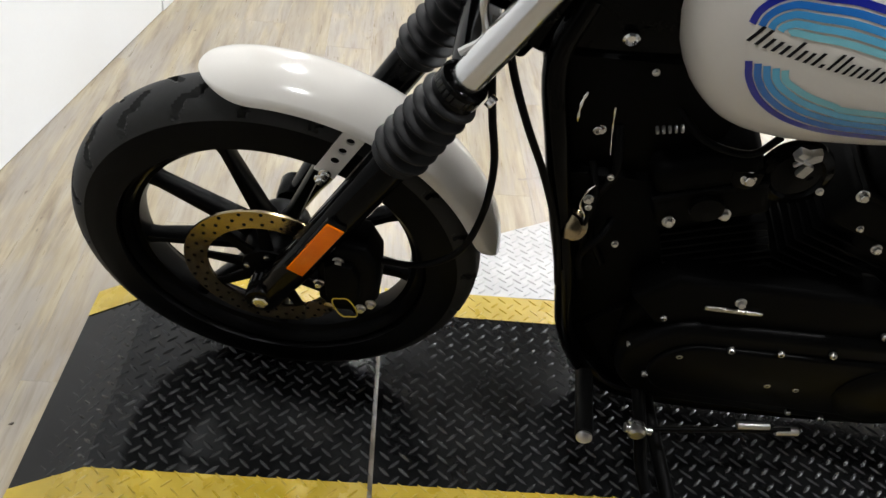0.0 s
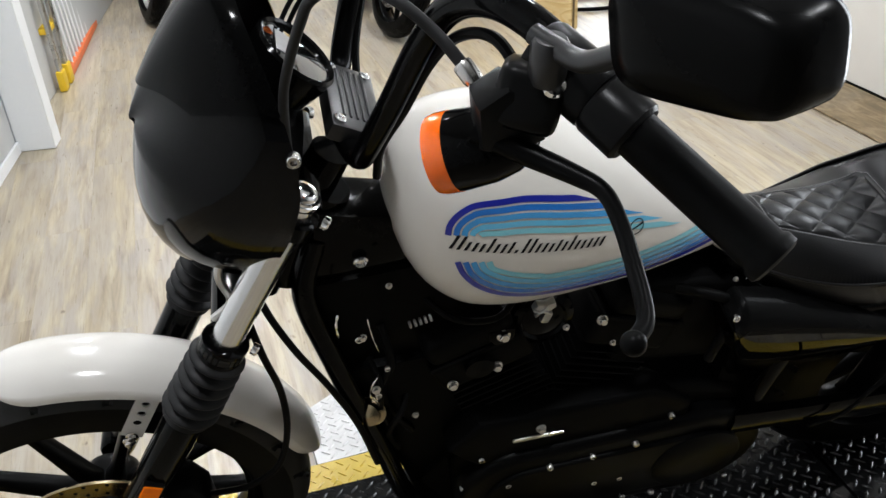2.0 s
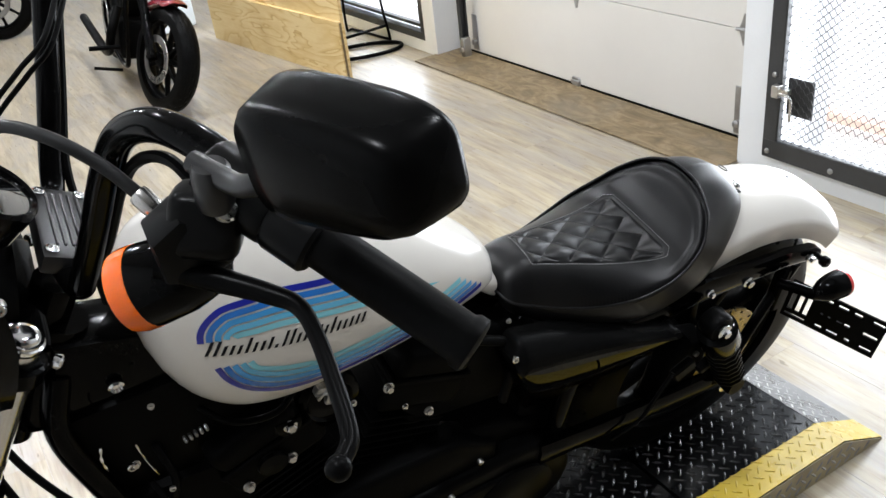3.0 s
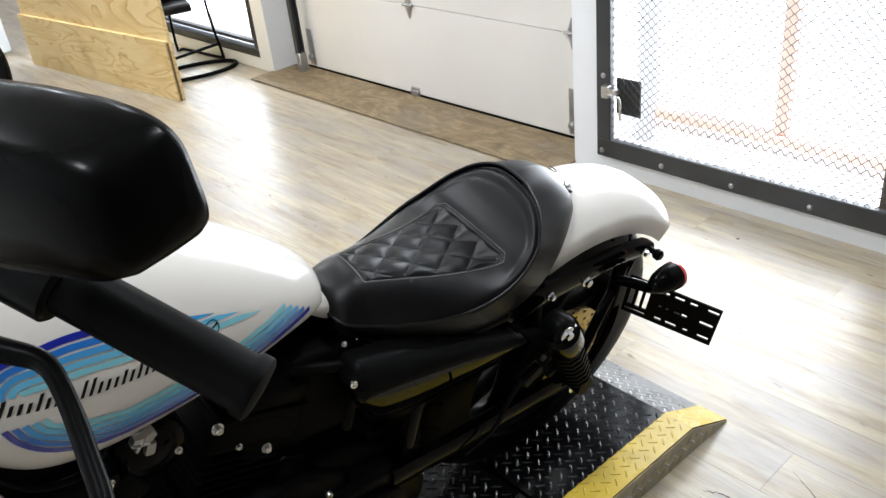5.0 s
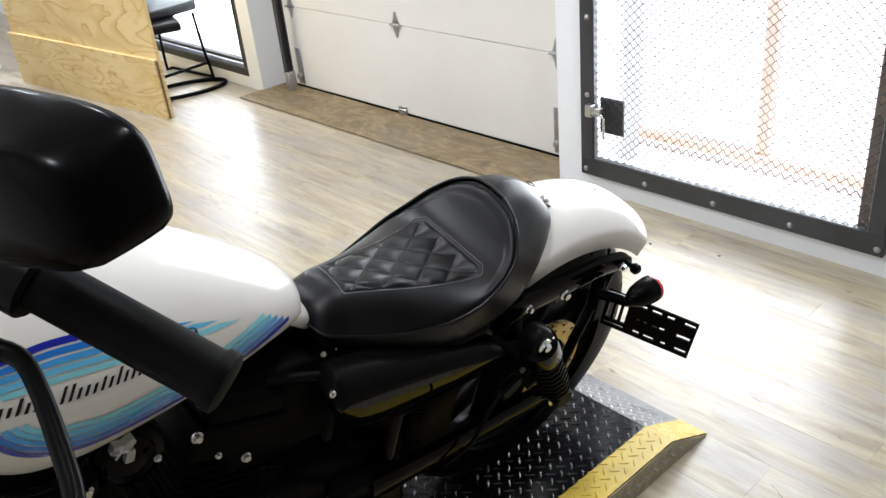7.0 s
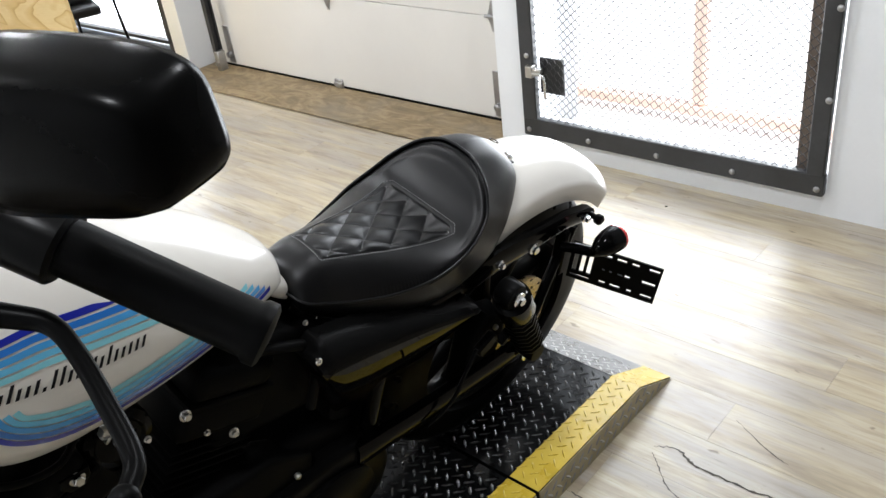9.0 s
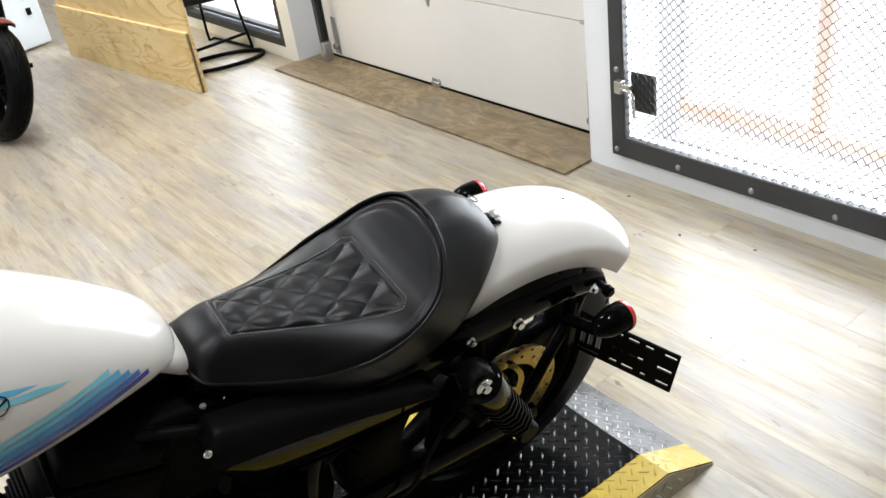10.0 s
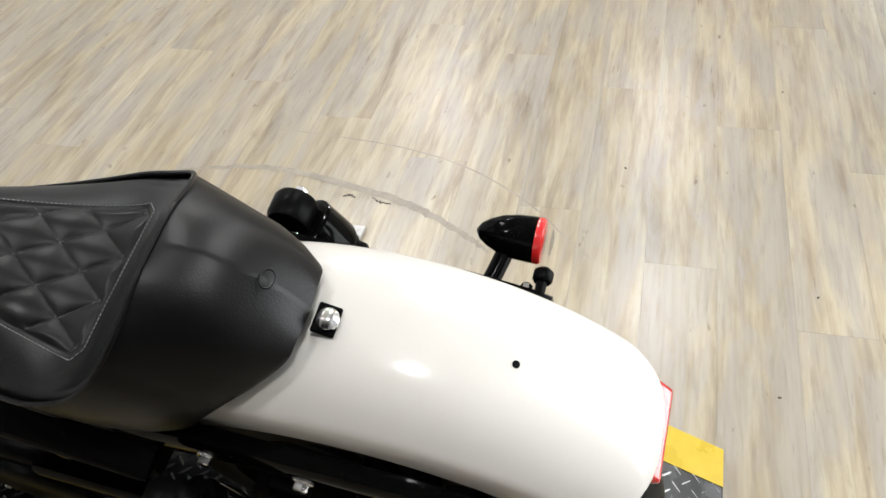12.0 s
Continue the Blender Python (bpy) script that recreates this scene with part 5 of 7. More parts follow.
# shocks
for side in (-1, 1):
    a, b = Vector((1.375, side * 0.172, 0.6)), Vector((1.508, side * 0.16, 0.345))
    bm = bmesh.new()
    add_lathe(bm, [(0.03, 0.02), (0.036, 0.024), (0.037, 0.07), (0.034, 0.078), (0.03, 0.08)], along(a, b), 26)
    sh = part("shock_absorber", bm, M["black_paint"], moto, "black coil-over rear shock")
    bm = bmesh.new()
    pts, n_turn = [], 8
    for k in range(n_turn * 10 + 1):
        u = k / (n_turn * 10)
        pts.append(along(a, b) @ Vector((0.0265 * math.cos(u * n_turn * 2 * math.pi), 0.0265 * math.sin(u * n_turn * 2 * math.pi), 0.082 + 0.158 * u)))
    add_tube(bm, pts, 0.0062, 8, 1)
    part("coil_spring", bm, M["black_metal"], sh)
    bm = bmesh.new()
    add_rod(bm, a, b, 0.012, 14)
    part("damper_rod", bm, M["black_paint"], sh)
    bm = bmesh.new()
    add_lathe(bm, [(0.024, -0.018), (0.027, -0.012), (0.027, 0.012), (0.024, 0.018)], Matrix.Translation(a) @ ACROSS, 22)
    part("shock_eye", bm, M["black_metal"], sh)
    bm = bmesh.new()
    add_lathe(bm, [(0.02, -0.018), (0.023, -0.012), (0.023, 0.012), (0.02, 0.018)], Matrix.Translation(b) @ ACROSS, 22)
    part("lower_eye", bm, M["black_metal"], sh)
    bm = bmesh.new()
    add_lathe(bm, [(0.012, 0), (0.0145, 0.002), (0.0145, 0.006), (0.01, 0.007)], along(a + Vector((0, side * 0.018, 0)), a + Vector((0, side, 0))), 20)
    add_bolt(bm, a + Vector((0, side * 0.022, 0)), (0, side, 0), 0.008, 0.011, False)
    part("shock_bolt", bm, M["chrome"], sh)

# swing arm
for side in (-1, 1):
    bm = bmesh.new()
    rings = []
    for x, z, h, w in ((1.06, 0.37, 0.06, 0.03), (1.2, 0.352, 0.05, 0.03), (1.4, 0.335, 0.046, 0.028), (1.5, 0.325, 0.056, 0.026), (1.56, 0.32, 0.04, 0.022)):
        y = side * 0.128
        rings.append([Vector((x, y + dy * w, z + dz * h)) for dy, dz in ((-0.5, -0.3), (-0.3, -0.5), (0.3, -0.5), (0.5, -0.3), (0.5, 0.3), (0.3, 0.5), (-0.3, 0.5), (-0.5, 0.3))])
    add_rings(bm, rings)
    part("swing_arm", bm, M["black_paint"], moto, "gloss black swing arm side")

# frame tubes
for side in (-1, 1):
    bm = bmesh.new()
    add_tube(bm, [(0.385, side * 0.03, 0.89), (0.362, side * 0.05, 0.81), (0.387, side * 0.07, 0.69), (0.413, side * 0.078, 0.58), (0.45, side * 0.084, 0.44), (0.478, side * 0.088, 0.31), (0.52, side * 0.09, 0.215), (0.585, side * 0.092, 0.148), (0.68, side * 0.092, 0.125), (0.9, side * 0.095, 0.125), (1.06, side * 0.1, 0.16), (1.1, side * 0.105, 0.3), (1.12, side * 0.11, 0.5), (1.15, side * 0.11, 0.62)], 0.0165, 14)
    part("frame_tube", bm, M["black_paint"], moto, "gloss black frame down tube")
    bm = bmesh.new()
    add_tube(bm, [(1.0, side * 0.035, 0.72), (1.06, side * 0.075, 0.665), (1.15, side * 0.105, 0.63), (1.33, side * 0.108, 0.615)], 0.0165, 14)
    part("seat_rail", bm, M["black_paint"], moto)
bm = bmesh.new()
add_tube(bm, [(0.39, 0, 0.9), (0.6, 0, 0.84), (0.8, 0, 0.76), (1.02, 0, 0.71), (1.2, 0, 0.66)], 0.022, 14)
add_rod(bm, (0.335, 0, 0.81), (0.41, 0, 0.95), 0.033, 22)
part("backbone", bm, M["black_paint"], moto)
bm = bmesh.new()
add_prism(bm, [(0.39, 0.94), (0.5, 0.91), (0.56, 0.87), (0.5, 0.8), (0.36, 0.79)], -0.04, 0.04, bevel=0.006)
neck = part("neck_cover", bm, M["black_paint"], moto)
bm = bmesh.new()
add_lathe(bm, [(0.009, 0), (0.0102, 0.003), (0.0102, 0.006), (0.0074, 0.008), (0.005, 0.004)], along((0.44, -0.043, 0.852), (0.44, -1, 0.8)), 20)
part("neck_screw", bm, M["chrome"], neck)

# ---- engine ----
CRANK = Vector((0.73, 0.0, 0.33))
bm = bmesh.new()
add_prism(bm, [(0.57, 0.23), (0.6, 0.19), (0.95, 0.17), (1.08, 0.2), (1.12, 0.3), (1.09, 0.42), (0.98, 0.47), (0.86, 0.49), (0.6, 0.46), (0.56, 0.36)], -0.1, 0.13, bevel=0.02, segs=3)
engine = part("engine_case", bm, M["engine_black"], moto, "wrinkle black engine case")
for name, tilt, top in (("front_cylinder", -22.5, 0.36), ("rear_cylinder", 22.5, 0.36)):
    m = pose(*CRANK, 0, tilt, 0)
    bm = bmesh.new()
    add_box(bm, (0.115, 0.12, 0.16), m @ pose(0, 0.0, 0.2), 0.012, 2)
    cyl = part(name, bm, M["engine_black"], engine)
    for k in range(9):
        bm = bmesh.new()
        s = 0.158 - 0.0015 * k
        add_box(bm, (s, s + 0.004, 0.0042), m @ pose(0, 0, 0.135 + k * 0.0155), 0.0016)
        part("cooling_fin", bm, M["engine_black"], cyl)
    bm = bmesh.new()
    add_box(bm, (0.155, 0.165, 0.07), m @ pose(0, 0, 0.315), 0.016, 3)
    add_box(bm, (0.14, 0.17, 0.055), m @ pose(0, 0, 0.378), 0.02, 3)
    add_box(bm, (0.15, 0.174, 0.012), m @ pose(0, 0, 0.35), 0.003)
    part("rocker_box", bm, M["engine_black"], engine)
bm = bmesh.new()
add_prism(bm, [(0.5, 0.25), (0.52, 0.13), (0.62, 0.05), (0.72, 0.05), (0.72, 0.3), (0.52, 0.33)], -0.07, 0.1, bevel=0.02, segs=3)
part("oil_filter_housing", bm, M["engine_black"], engine)
# chrome and steel fasteners on the left side of the engine
for x, z, r in ((0.634, 0.689, 0.012), (0.629, 0.615, 0.01), (0.561, 0.588, 0.01), (0.788, 0.681, 0.01), (0.857, 0.58, 0.009), (0.731, 0.68, 0.006), (0.43, 0.743, 0.007), (0.469, 0.84, 0.005), (0.444, 0.614, 0.008), (0.446, 0.552, 0.008), (0.503, 0.526, 0.006), (0.815, 0.618, 0.006), (1.028, 0.625, 0.006), (0.994, 0.72, 0.005)):
    bm = bmesh.new()
    add_bolt(bm, (x, -0.086, z), (0, -1, 0.25), r * 0.62, r * 0.9)
    part("head_bolt", bm, M["steel"], engine)
bm = bmesh.new()
add_prism(bm, [(0.612, 0.70), (0.652, 0.70), (0.652, 0.682), (0.642, 0.668), (0.622, 0.668), (0.612, 0.682)], -0.088, -0.07, bevel=0.004)
part("head_bracket", bm, M["black_metal"], engine)
# horn and its bright bracket between the cylinders
bm = bmesh.new()
add_lathe(bm, [(0.046, 0), (0.05, 0.006), (0.048, 0.014), (0.036, 0.02), (0.032, 0.016), (0.014, 0.02), (0.006, 0.022)], pose(0.70, -0.055, 0.685, 80, 0, 0), 32)
horn = part("horn", bm, M["black_paint"], moto, "round black horn between the cylinders")
bm = bmesh.new()
add_prism(bm, [(0.674, 0.734), (0.68, 0.746), (0.693, 0.742), (0.706, 0.747), (0.709, 0.736), (0.7, 0.728), (0.687, 0.731)], -0.09, -0.076, bevel=0.003)
for a in (20, 130):
    add_box(bm, (0.026, 0.008, 0.005), pose(0.686, -0.088, 0.732, 0, a, 0), 0.002)
add_box(bm, (0.014, 0.01, 0.022), pose(0.697, -0.084, 0.712, 0, 16, 0), 0.004, 2)
part("horn_bracket", bm, M["zinc"], horn, "bright cast bracket")
bm = bmesh.new()
add_lathe(bm, [(0.0, 0), (0.02, 0.001), (0.024, 0.004), (0.022, 0.01), (0.0, 0.012)], pose(0.60, -0.086, 0.628, 90, 0, 0), 22)
part("breather_cap", bm, M["black_metal"], engine)

# primary cover: long rounded case on the left, with its ring of screws
def stadium(x0, z0, r0, x1, z1, r1, n=18):
    out = []
    for k in range(n + 1):
        a = math.pi / 2 + math.pi * k / n
        out.append((x0 + r0 * math.cos(a), z0 + r0 * math.sin(a)))
    for k in range(n + 1):
        a = -math.pi / 2 + math.pi * k / n
        out.append((x1 + r1 * math.cos(a), z1 + r1 * math.sin(a)))
    return out


bm = bmesh.new()
add_prism(bm, stadium(0.68, 0.29, 0.115, 1.02, 0.285, 0.125), -0.135, -0.08, bevel=0.016, segs=4)
add_prism(bm, stadium(0.69, 0.29, 0.075, 1.0, 0.285, 0.082), -0.143, -0.13, bevel=0.006, segs=3)
prim = part("primary_cover", bm, M["black_metal"], moto, "satin black primary drive cover")
bm = bmesh.new()
add_lathe(bm, [(0.085, 0), (0.085, 0.006), (0.078, 0.011), (0.03, 0.013), (0.0, 0.013)], pose(1.01, -0.139, 0.285, 90, 0, 0), 48)
part("derby_cover", bm, M["black_metal"], prim)
for x, z in ((0.652, 0.335), (0.724, 0.365), (0.8, 0.371), (0.877, 0.382), (0.941, 0.424), (1.011, 0.398), (1.046, 0.345), (0.816, 0.276), (0.865, 0.272), (1.025, 0.227), (1.097, 0.184), (0.886, 0.193), (0.946, 0.183), (0.616, 0.268), (0.605, 0.411), (0.577, 0.327)):
    bm = bmesh.new()
    y = -0.136 if 0.6 < x and z < 0.39 else -0.12
    add_cap_screw(bm, (x, y, z), (0, -1, 0), 0.0058, 0.008)
    part("cover_screw", bm, M["steel"], prim)
bm = bmesh.new()
add_box(bm, (0.088, 0.004, 0.0085), pose(0.701, -0.1215, 0.444, 0, 1, 0), 0.002, 2)
part("engraved_bar", bm, M["steel"], engine, "narrow bright metal bar")
bm = bmesh.new()
add_bolt(bm, (0.704, -0.119, 0.465), (0, -1, 0.2), 0.006, 0.01)
part("case_bolt", bm, M["steel"], engine)
bm = bmesh.new()
add_prism(bm, [(0.55, 0.44), (0.6, 0.5), (0.9, 0.5), (0.98, 0.44), (0.98, 0.4), (0.6, 0.38)], -0.119, -0.06, bevel=0.012, segs=3)
part("case_ledge", bm, M["engine_black"], engine)
# oil lines and wiring in front of the engine
for pts, r, key in (([(0.46, -0.05, 0.72), (0.47, -0.075, 0.66), (0.455, -0.075, 0.6), (0.47, -0.07, 0.52), (0.5, -0.07, 0.46)], 0.006, "black_metal"), ([(0.44, -0.06, 0.66), (0.452, -0.082, 0.62), (0.45, -0.085, 0.56), (0.462, -0.082, 0.5)], 0.0045, "rubber"), ([(0.52, -0.04, 0.76), (0.56, -0.08, 0.74), (0.62, -0.085, 0.73), (0.66, -0.06, 0.74)], 0.005, "rubber"), ([(0.5, -0.05, 0.56), (0.48, -0.086, 0.54), (0.46, -0.086, 0.49), (0.475, -0.08, 0.43)], 0.0055, "rubber")):
    bm = bmesh.new()
    add_tube(bm, pts, r, 10)
    part("engine_hose", bm, M[key], engine)
for k in range(5):
    bm = bmesh.new()
    add_lathe(bm, [(0.0045, 0), (0.0055, 0.0008), (0.0055, 0.0028), (0.0045, 0.0036)], along((0.494 + k * 0.0072, -0.088, 0.754 + k * 0.0018), (0.694, -0.088, 0.804)), 12)
    part("spark_lead_rib", bm, M["zinc"], engine)
bm = bmesh.new()
add_lathe(bm, [(0.02, 0), (0.024, 0.004), (0.024, 0.035), (0.018, 0.04), (0.018, 0.05), (0.006, 0.055)], pose(0.45, -0.055, 0.535, 60, 0, -30), 24)
part("oil_sender", bm, M["disc"], engine, "bronze tinted sender")

# chrome tubes added as glints of wires in front of the engine, and clip screws
for pts, r in (([(0.398, -0.088, 0.754), (0.396, -0.09, 0.781), (0.4, -0.086, 0.8)], 0.0032), ([(0.447, -0.088, 0.645), (0.437, -0.09, 0.629), (0.435, -0.09, 0.604), (0.447, -0.088, 0.579), (0.449, -0.086, 0.538)], 0.0024), ([(0.452, -0.084, 0.70), (0.443, -0.088, 0.745), (0.438, -0.086, 0.781)], 0.0026)):
    bm = bmesh.new()
    add_tube(bm, pts, lambda t, r=r: r * (0.35 + 0.35 * math.sin(9 * t) ** 2), 8)
    part("wire_clip", bm, M["chrome"], engine)
for x, z, r in ((0.425, 0.743, 0.006), (0.447, 0.60, 0.005), (0.462, 0.662, 0.0045)):
    bm = bmesh.new()
    add_cap_screw(bm, (x, -0.086, z), (0, -1, 0.2), r, r)
    part("clip_screw", bm, M["steel"], engine)

# finned regulator, then plain black blocks added to darken the engine's see-through gaps
bm = bmesh.new()
add_box(bm, (0.06, 0.13, 0.2), pose(0.505, 0, 0.4, 0, -12, 0), 0.01, 2)
reg = part("regulator", bm, M["engine_black"], moto, "black finned regulator")
for k in range(7):
    bm = bmesh.new()
    add_box(bm, (0.02, 0.13, 0.006), pose(0.468 + k * -0.0045, 0, 0.33 + k * 0.024, 0, -12, 0), 0.001)
    part("regulator_fin", bm, M["engine_black"], reg)
bm = bmesh.new()
add_prism(bm, [(0.398, 0.62), (0.365, 0.82), (0.6, 0.83), (0.6, 0.62)], -0.05, 0.06, bevel=0.008)
part("coil_cover", bm, M["engine_black"], moto)
bm = bmesh.new()
add_prism(bm, [(0.51, 0.3), (0.58, 0.17), (0.66, 0.14), (0.7, 0.2), (0.6, 0.42)], -0.08, 0.08, bevel=0.008)
part("lower_brace", bm, M["engine_black"], moto)
bm = bmesh.new()
add_prism(bm, [(0.405, 0.64), (0.462, 0.42), (0.5, 0.27), (0.62, 0.27), (0.62, 0.64)], -0.066, 0.066, bevel=0.008)
part("front_cover", bm, M["engine_black"], moto)

# exhaust pipes on the right-hand side
bm = bmesh.new()
add_tube(bm, [(0.60, 0.06, 0.6), (0.5, 0.1, 0.58), (0.47, 0.15, 0.48), (0.52, 0.17, 0.36), (0.65, 0.18, 0.29), (0.9, 0.185, 0.28), (1.1, 0.19, 0.3)], 0.021, 14)
ex = part("exhaust", bm, M["black_metal"], moto, "black exhaust pipes and mufflers")
for z0, z1, x1 in ((0.2, 0.25, 1.55), (0.29, 0.33, 1.42)):
    bm = bmesh.new()
    add_lathe(bm, [(0.02, 0), (0.036, 0.04), (0.04, 0.08), (0.042, 0.48), (0.038, 0.5), (0.034, 0.49), (0.032, 0.4)], along((x1 - 0.5, 0.19, z0), (x1, 0.2, z1)), 26)
    part("muffler", bm, M["black_paint"], ex)

# left side cover
bm = bmesh.new()
def cover_section(x):
    """Top and foot of the cover, and the height of its rolled top, at x."""
    top = np.interp(x, [0.972, 0.99, 1.06, 1.2, 1.31, 1.326], [0.69, 0.712, 0.692, 0.642, 0.594, 0.58])
    foot = np.interp(x, [0.972, 0.98, 1.005, 1.03, 1.05, 1.08, 1.15, 1.225, 1.326], [0.675, 0.655, 0.58, 0.5, 0.468, 0.454, 0.462, 0.492, 0.572])
    return top, foot, min(0.046 - 0.075 * (x - 0.972), 0.7 * (top - foot))


roll_rings, face_rings = [], []
for i in range(49):
    x = 0.9725 + 0.353 * (i / 48) ** 1.25
    top, foot, r = cover_section(x)
    arc = [radians(11.25 * k) for k in range(9)]
    roll_rings.append([Vector((x, -0.112 - 0.042 * math.sin(a), top - r * (1 - math.cos(a)))) for a in arc] + [Vector((x, -0.146, top - r - 0.004)), Vector((x, -0.09, top - r - 0.004)), Vector((x, -0.09, top - 0.002))])
    drop = [k / 10 for k in range(11)]
    length = max(top - r - foot, 0.002)
    face_rings.append([Vector((x, -0.149 + 0.3 * length * k - 0.012 * math.sin(math.pi * k) * length / 0.2, top - r - length * k)) for k in drop] + [Vector((x, -0.07 + 0.1 * length, foot)), Vector((x, -0.09, top - r))])
add_rings(bm, face_rings)
sc = part("side_cover", bm, M["cover_gloss"], moto, "gloss black side cover", sharp=50)
bm = bmesh.new()
add_rings(bm, roll_rings)
part("cover_roll", bm, M["cover_satin"], sc, sharp=50)
for x, y, z, r in ((1.031, -0.066, 0.69, 0.0075), (1.018, -0.13, 0.645, 0.004), (0.972, -0.14, 0.70, 0.006)):
    bm = bmesh.new()
    add_cap_screw(bm, (x, y, z), (0, -1, 0.3), r, r)
    part("cover_screw", bm, M["chrome"], sc)
bm = bmesh.new()
add_tube(bm, [(0.9, -0.06, 0.7), (0.955, -0.095, 0.705), (0.985, -0.1, 0.685), (1.0, -0.1, 0.62), (0.99, -0.1, 0.54)], 0.0085, 10)
part("vent_hose", bm, M["rubber"], moto)
bm = bmesh.new()
add_box(bm, (0.3, 0.15, 0.19), pose(0.98, 0, 0.605, 0, 10, 0), 0.02, 3)
part("battery_box", bm, M["engine_black"], moto)
bm = bmesh.new()
add_prism(bm, [(1.04, 0.2), (1.15, 0.24), (1.17, 0.36), (1.16, 0.52), (1.04, 0.54)], -0.085, 0.09, bevel=0.012)
part("gearbox_end", bm, M["engine_black"], moto)
# passenger peg bracket and brake line near the swing arm
bm = bmesh.new()
add_box(bm, (0.05, 0.018, 0.03), pose(1.36, -0.15, 0.46, 0, -30, 0), 0.004)
add_tube(bm, [(1.33, -0.155, 0.47), (1.30, -0.16, 0.43), (1.27, -0.16, 0.37), (1.22, -0.15, 0.33)], 0.004, 8)
add_box(bm, (0.04, 0.02, 0.018), pose(1.42, -0.15, 0.44, 0, -30, 0), 0.004)
pegb = part("brake_line_clamp", bm, M["black_metal"], moto)

# foot controls and side stand
bm = bmesh.new()
add_rod(bm, (0.525, -0.13, 0.232), (0.512, -0.262, 0.27), 0.0145, 16, bevel=0.002)
peg = part("foot_peg", bm, M["rubber"], moto, "black rubber foot peg")
bm = bmesh.new()
add_lathe(bm, [(0.012, 0), (0.0125, 0.004), (0.008, 0.008), (0.002, 0.009)], along((0.512, -0.262, 0.27), (0.510, -0.28, 0.275)), 16)
part("peg_cap", bm, M["steel"], peg)
bm = bmesh.new()
add_rod(bm, (0.525, 0.13, 0.232), (0.512, 0.262, 0.27), 0.0145, 16, bevel=0.002)
part("foot_peg", bm, M["rubber"], moto, "black rubber foot peg")
bm = bmesh.new()
add_rod(bm, (0.62, -0.2, 0.19), (0.885, -0.172, 0.19), 0.0048, 10)
sh = part("shift_rod", bm, M["black_metal"], moto)
for a, b, r in (((0.79, -0.178, 0.198), (0.845, -0.174, 0.2), 0.0065), ((0.86, -0.175, 0.186), (0.9, -0.171, 0.186), 0.0075)):
    bm = bmesh.new()
    add_rod(bm, a, b, r, 12, bevel=0.001)
    part("rod_end", bm, M["steel"], sh)
bm = bmesh.new()
add_lathe(bm, [(0.011, 0), (0.015, 0.003), (0.015, 0.02), (0.011, 0.024)], along((0.62, -0.19, 0.19), (0.62, -0.3, 0.2)), 18)
add_rod(bm, (0.6, -0.2, 0.192), (0.645, -0.2, 0.188), 0.008, 12)
part("shift_pivot", bm, M["steel"], sh)
bm = bmesh.new()
add_tube(bm, [(0.66, -0.1, 0.13), (0.665, -0.14, 0.125), (0.68, -0.2, 0.108), (0.695, -0.27, 0.094), (0.70, -0.31, 0.092)], 0.0125, 12)
add_tube(bm, [(0.625, -0.13, 0.2), (0.632, -0.18, 0.175), (0.64, -0.235, 0.135), (0.652, -0.28, 0.118)], 0.011, 12)
add_lathe(bm, [(0.026, 0), (0.03, 0.003), (0.028, 0.007), (0.01, 0.009)], pose(0.702, -0.315, 0.0915, -15.7, 0, 0) @ pose(0, 0, -0.003), 20)
part("side_stand", bm, M["black_metal"], moto, "black side stand, folded down")

# ---- handlebar, cowl and controls ----
BAR_PTS = [(0.43, 0, 1.052), (0.438, -0.06, 1.053), (0.446, -0.092, 1.06), (0.454, -0.11, 1.088), (0.476, -0.14, 1.16), (0.5, -0.175, 1.245), (0.52, -0.21, 1.3), (0.545, -0.257, 1.327), (0.575, -0.31, 1.322), (0.605, -0.373, 1.296), (0.682, -0.48, 1.249)]
bm = bmesh.new()
pts = [(x, -y, z) for x, y, z in reversed(BAR_PTS[1:])] + BAR_PTS
add_tube(bm, pts, 0.0135, 18, 8)
bars = part("handlebar", bm, M["black_paint"], moto, "tall gloss black handlebar", STEER)
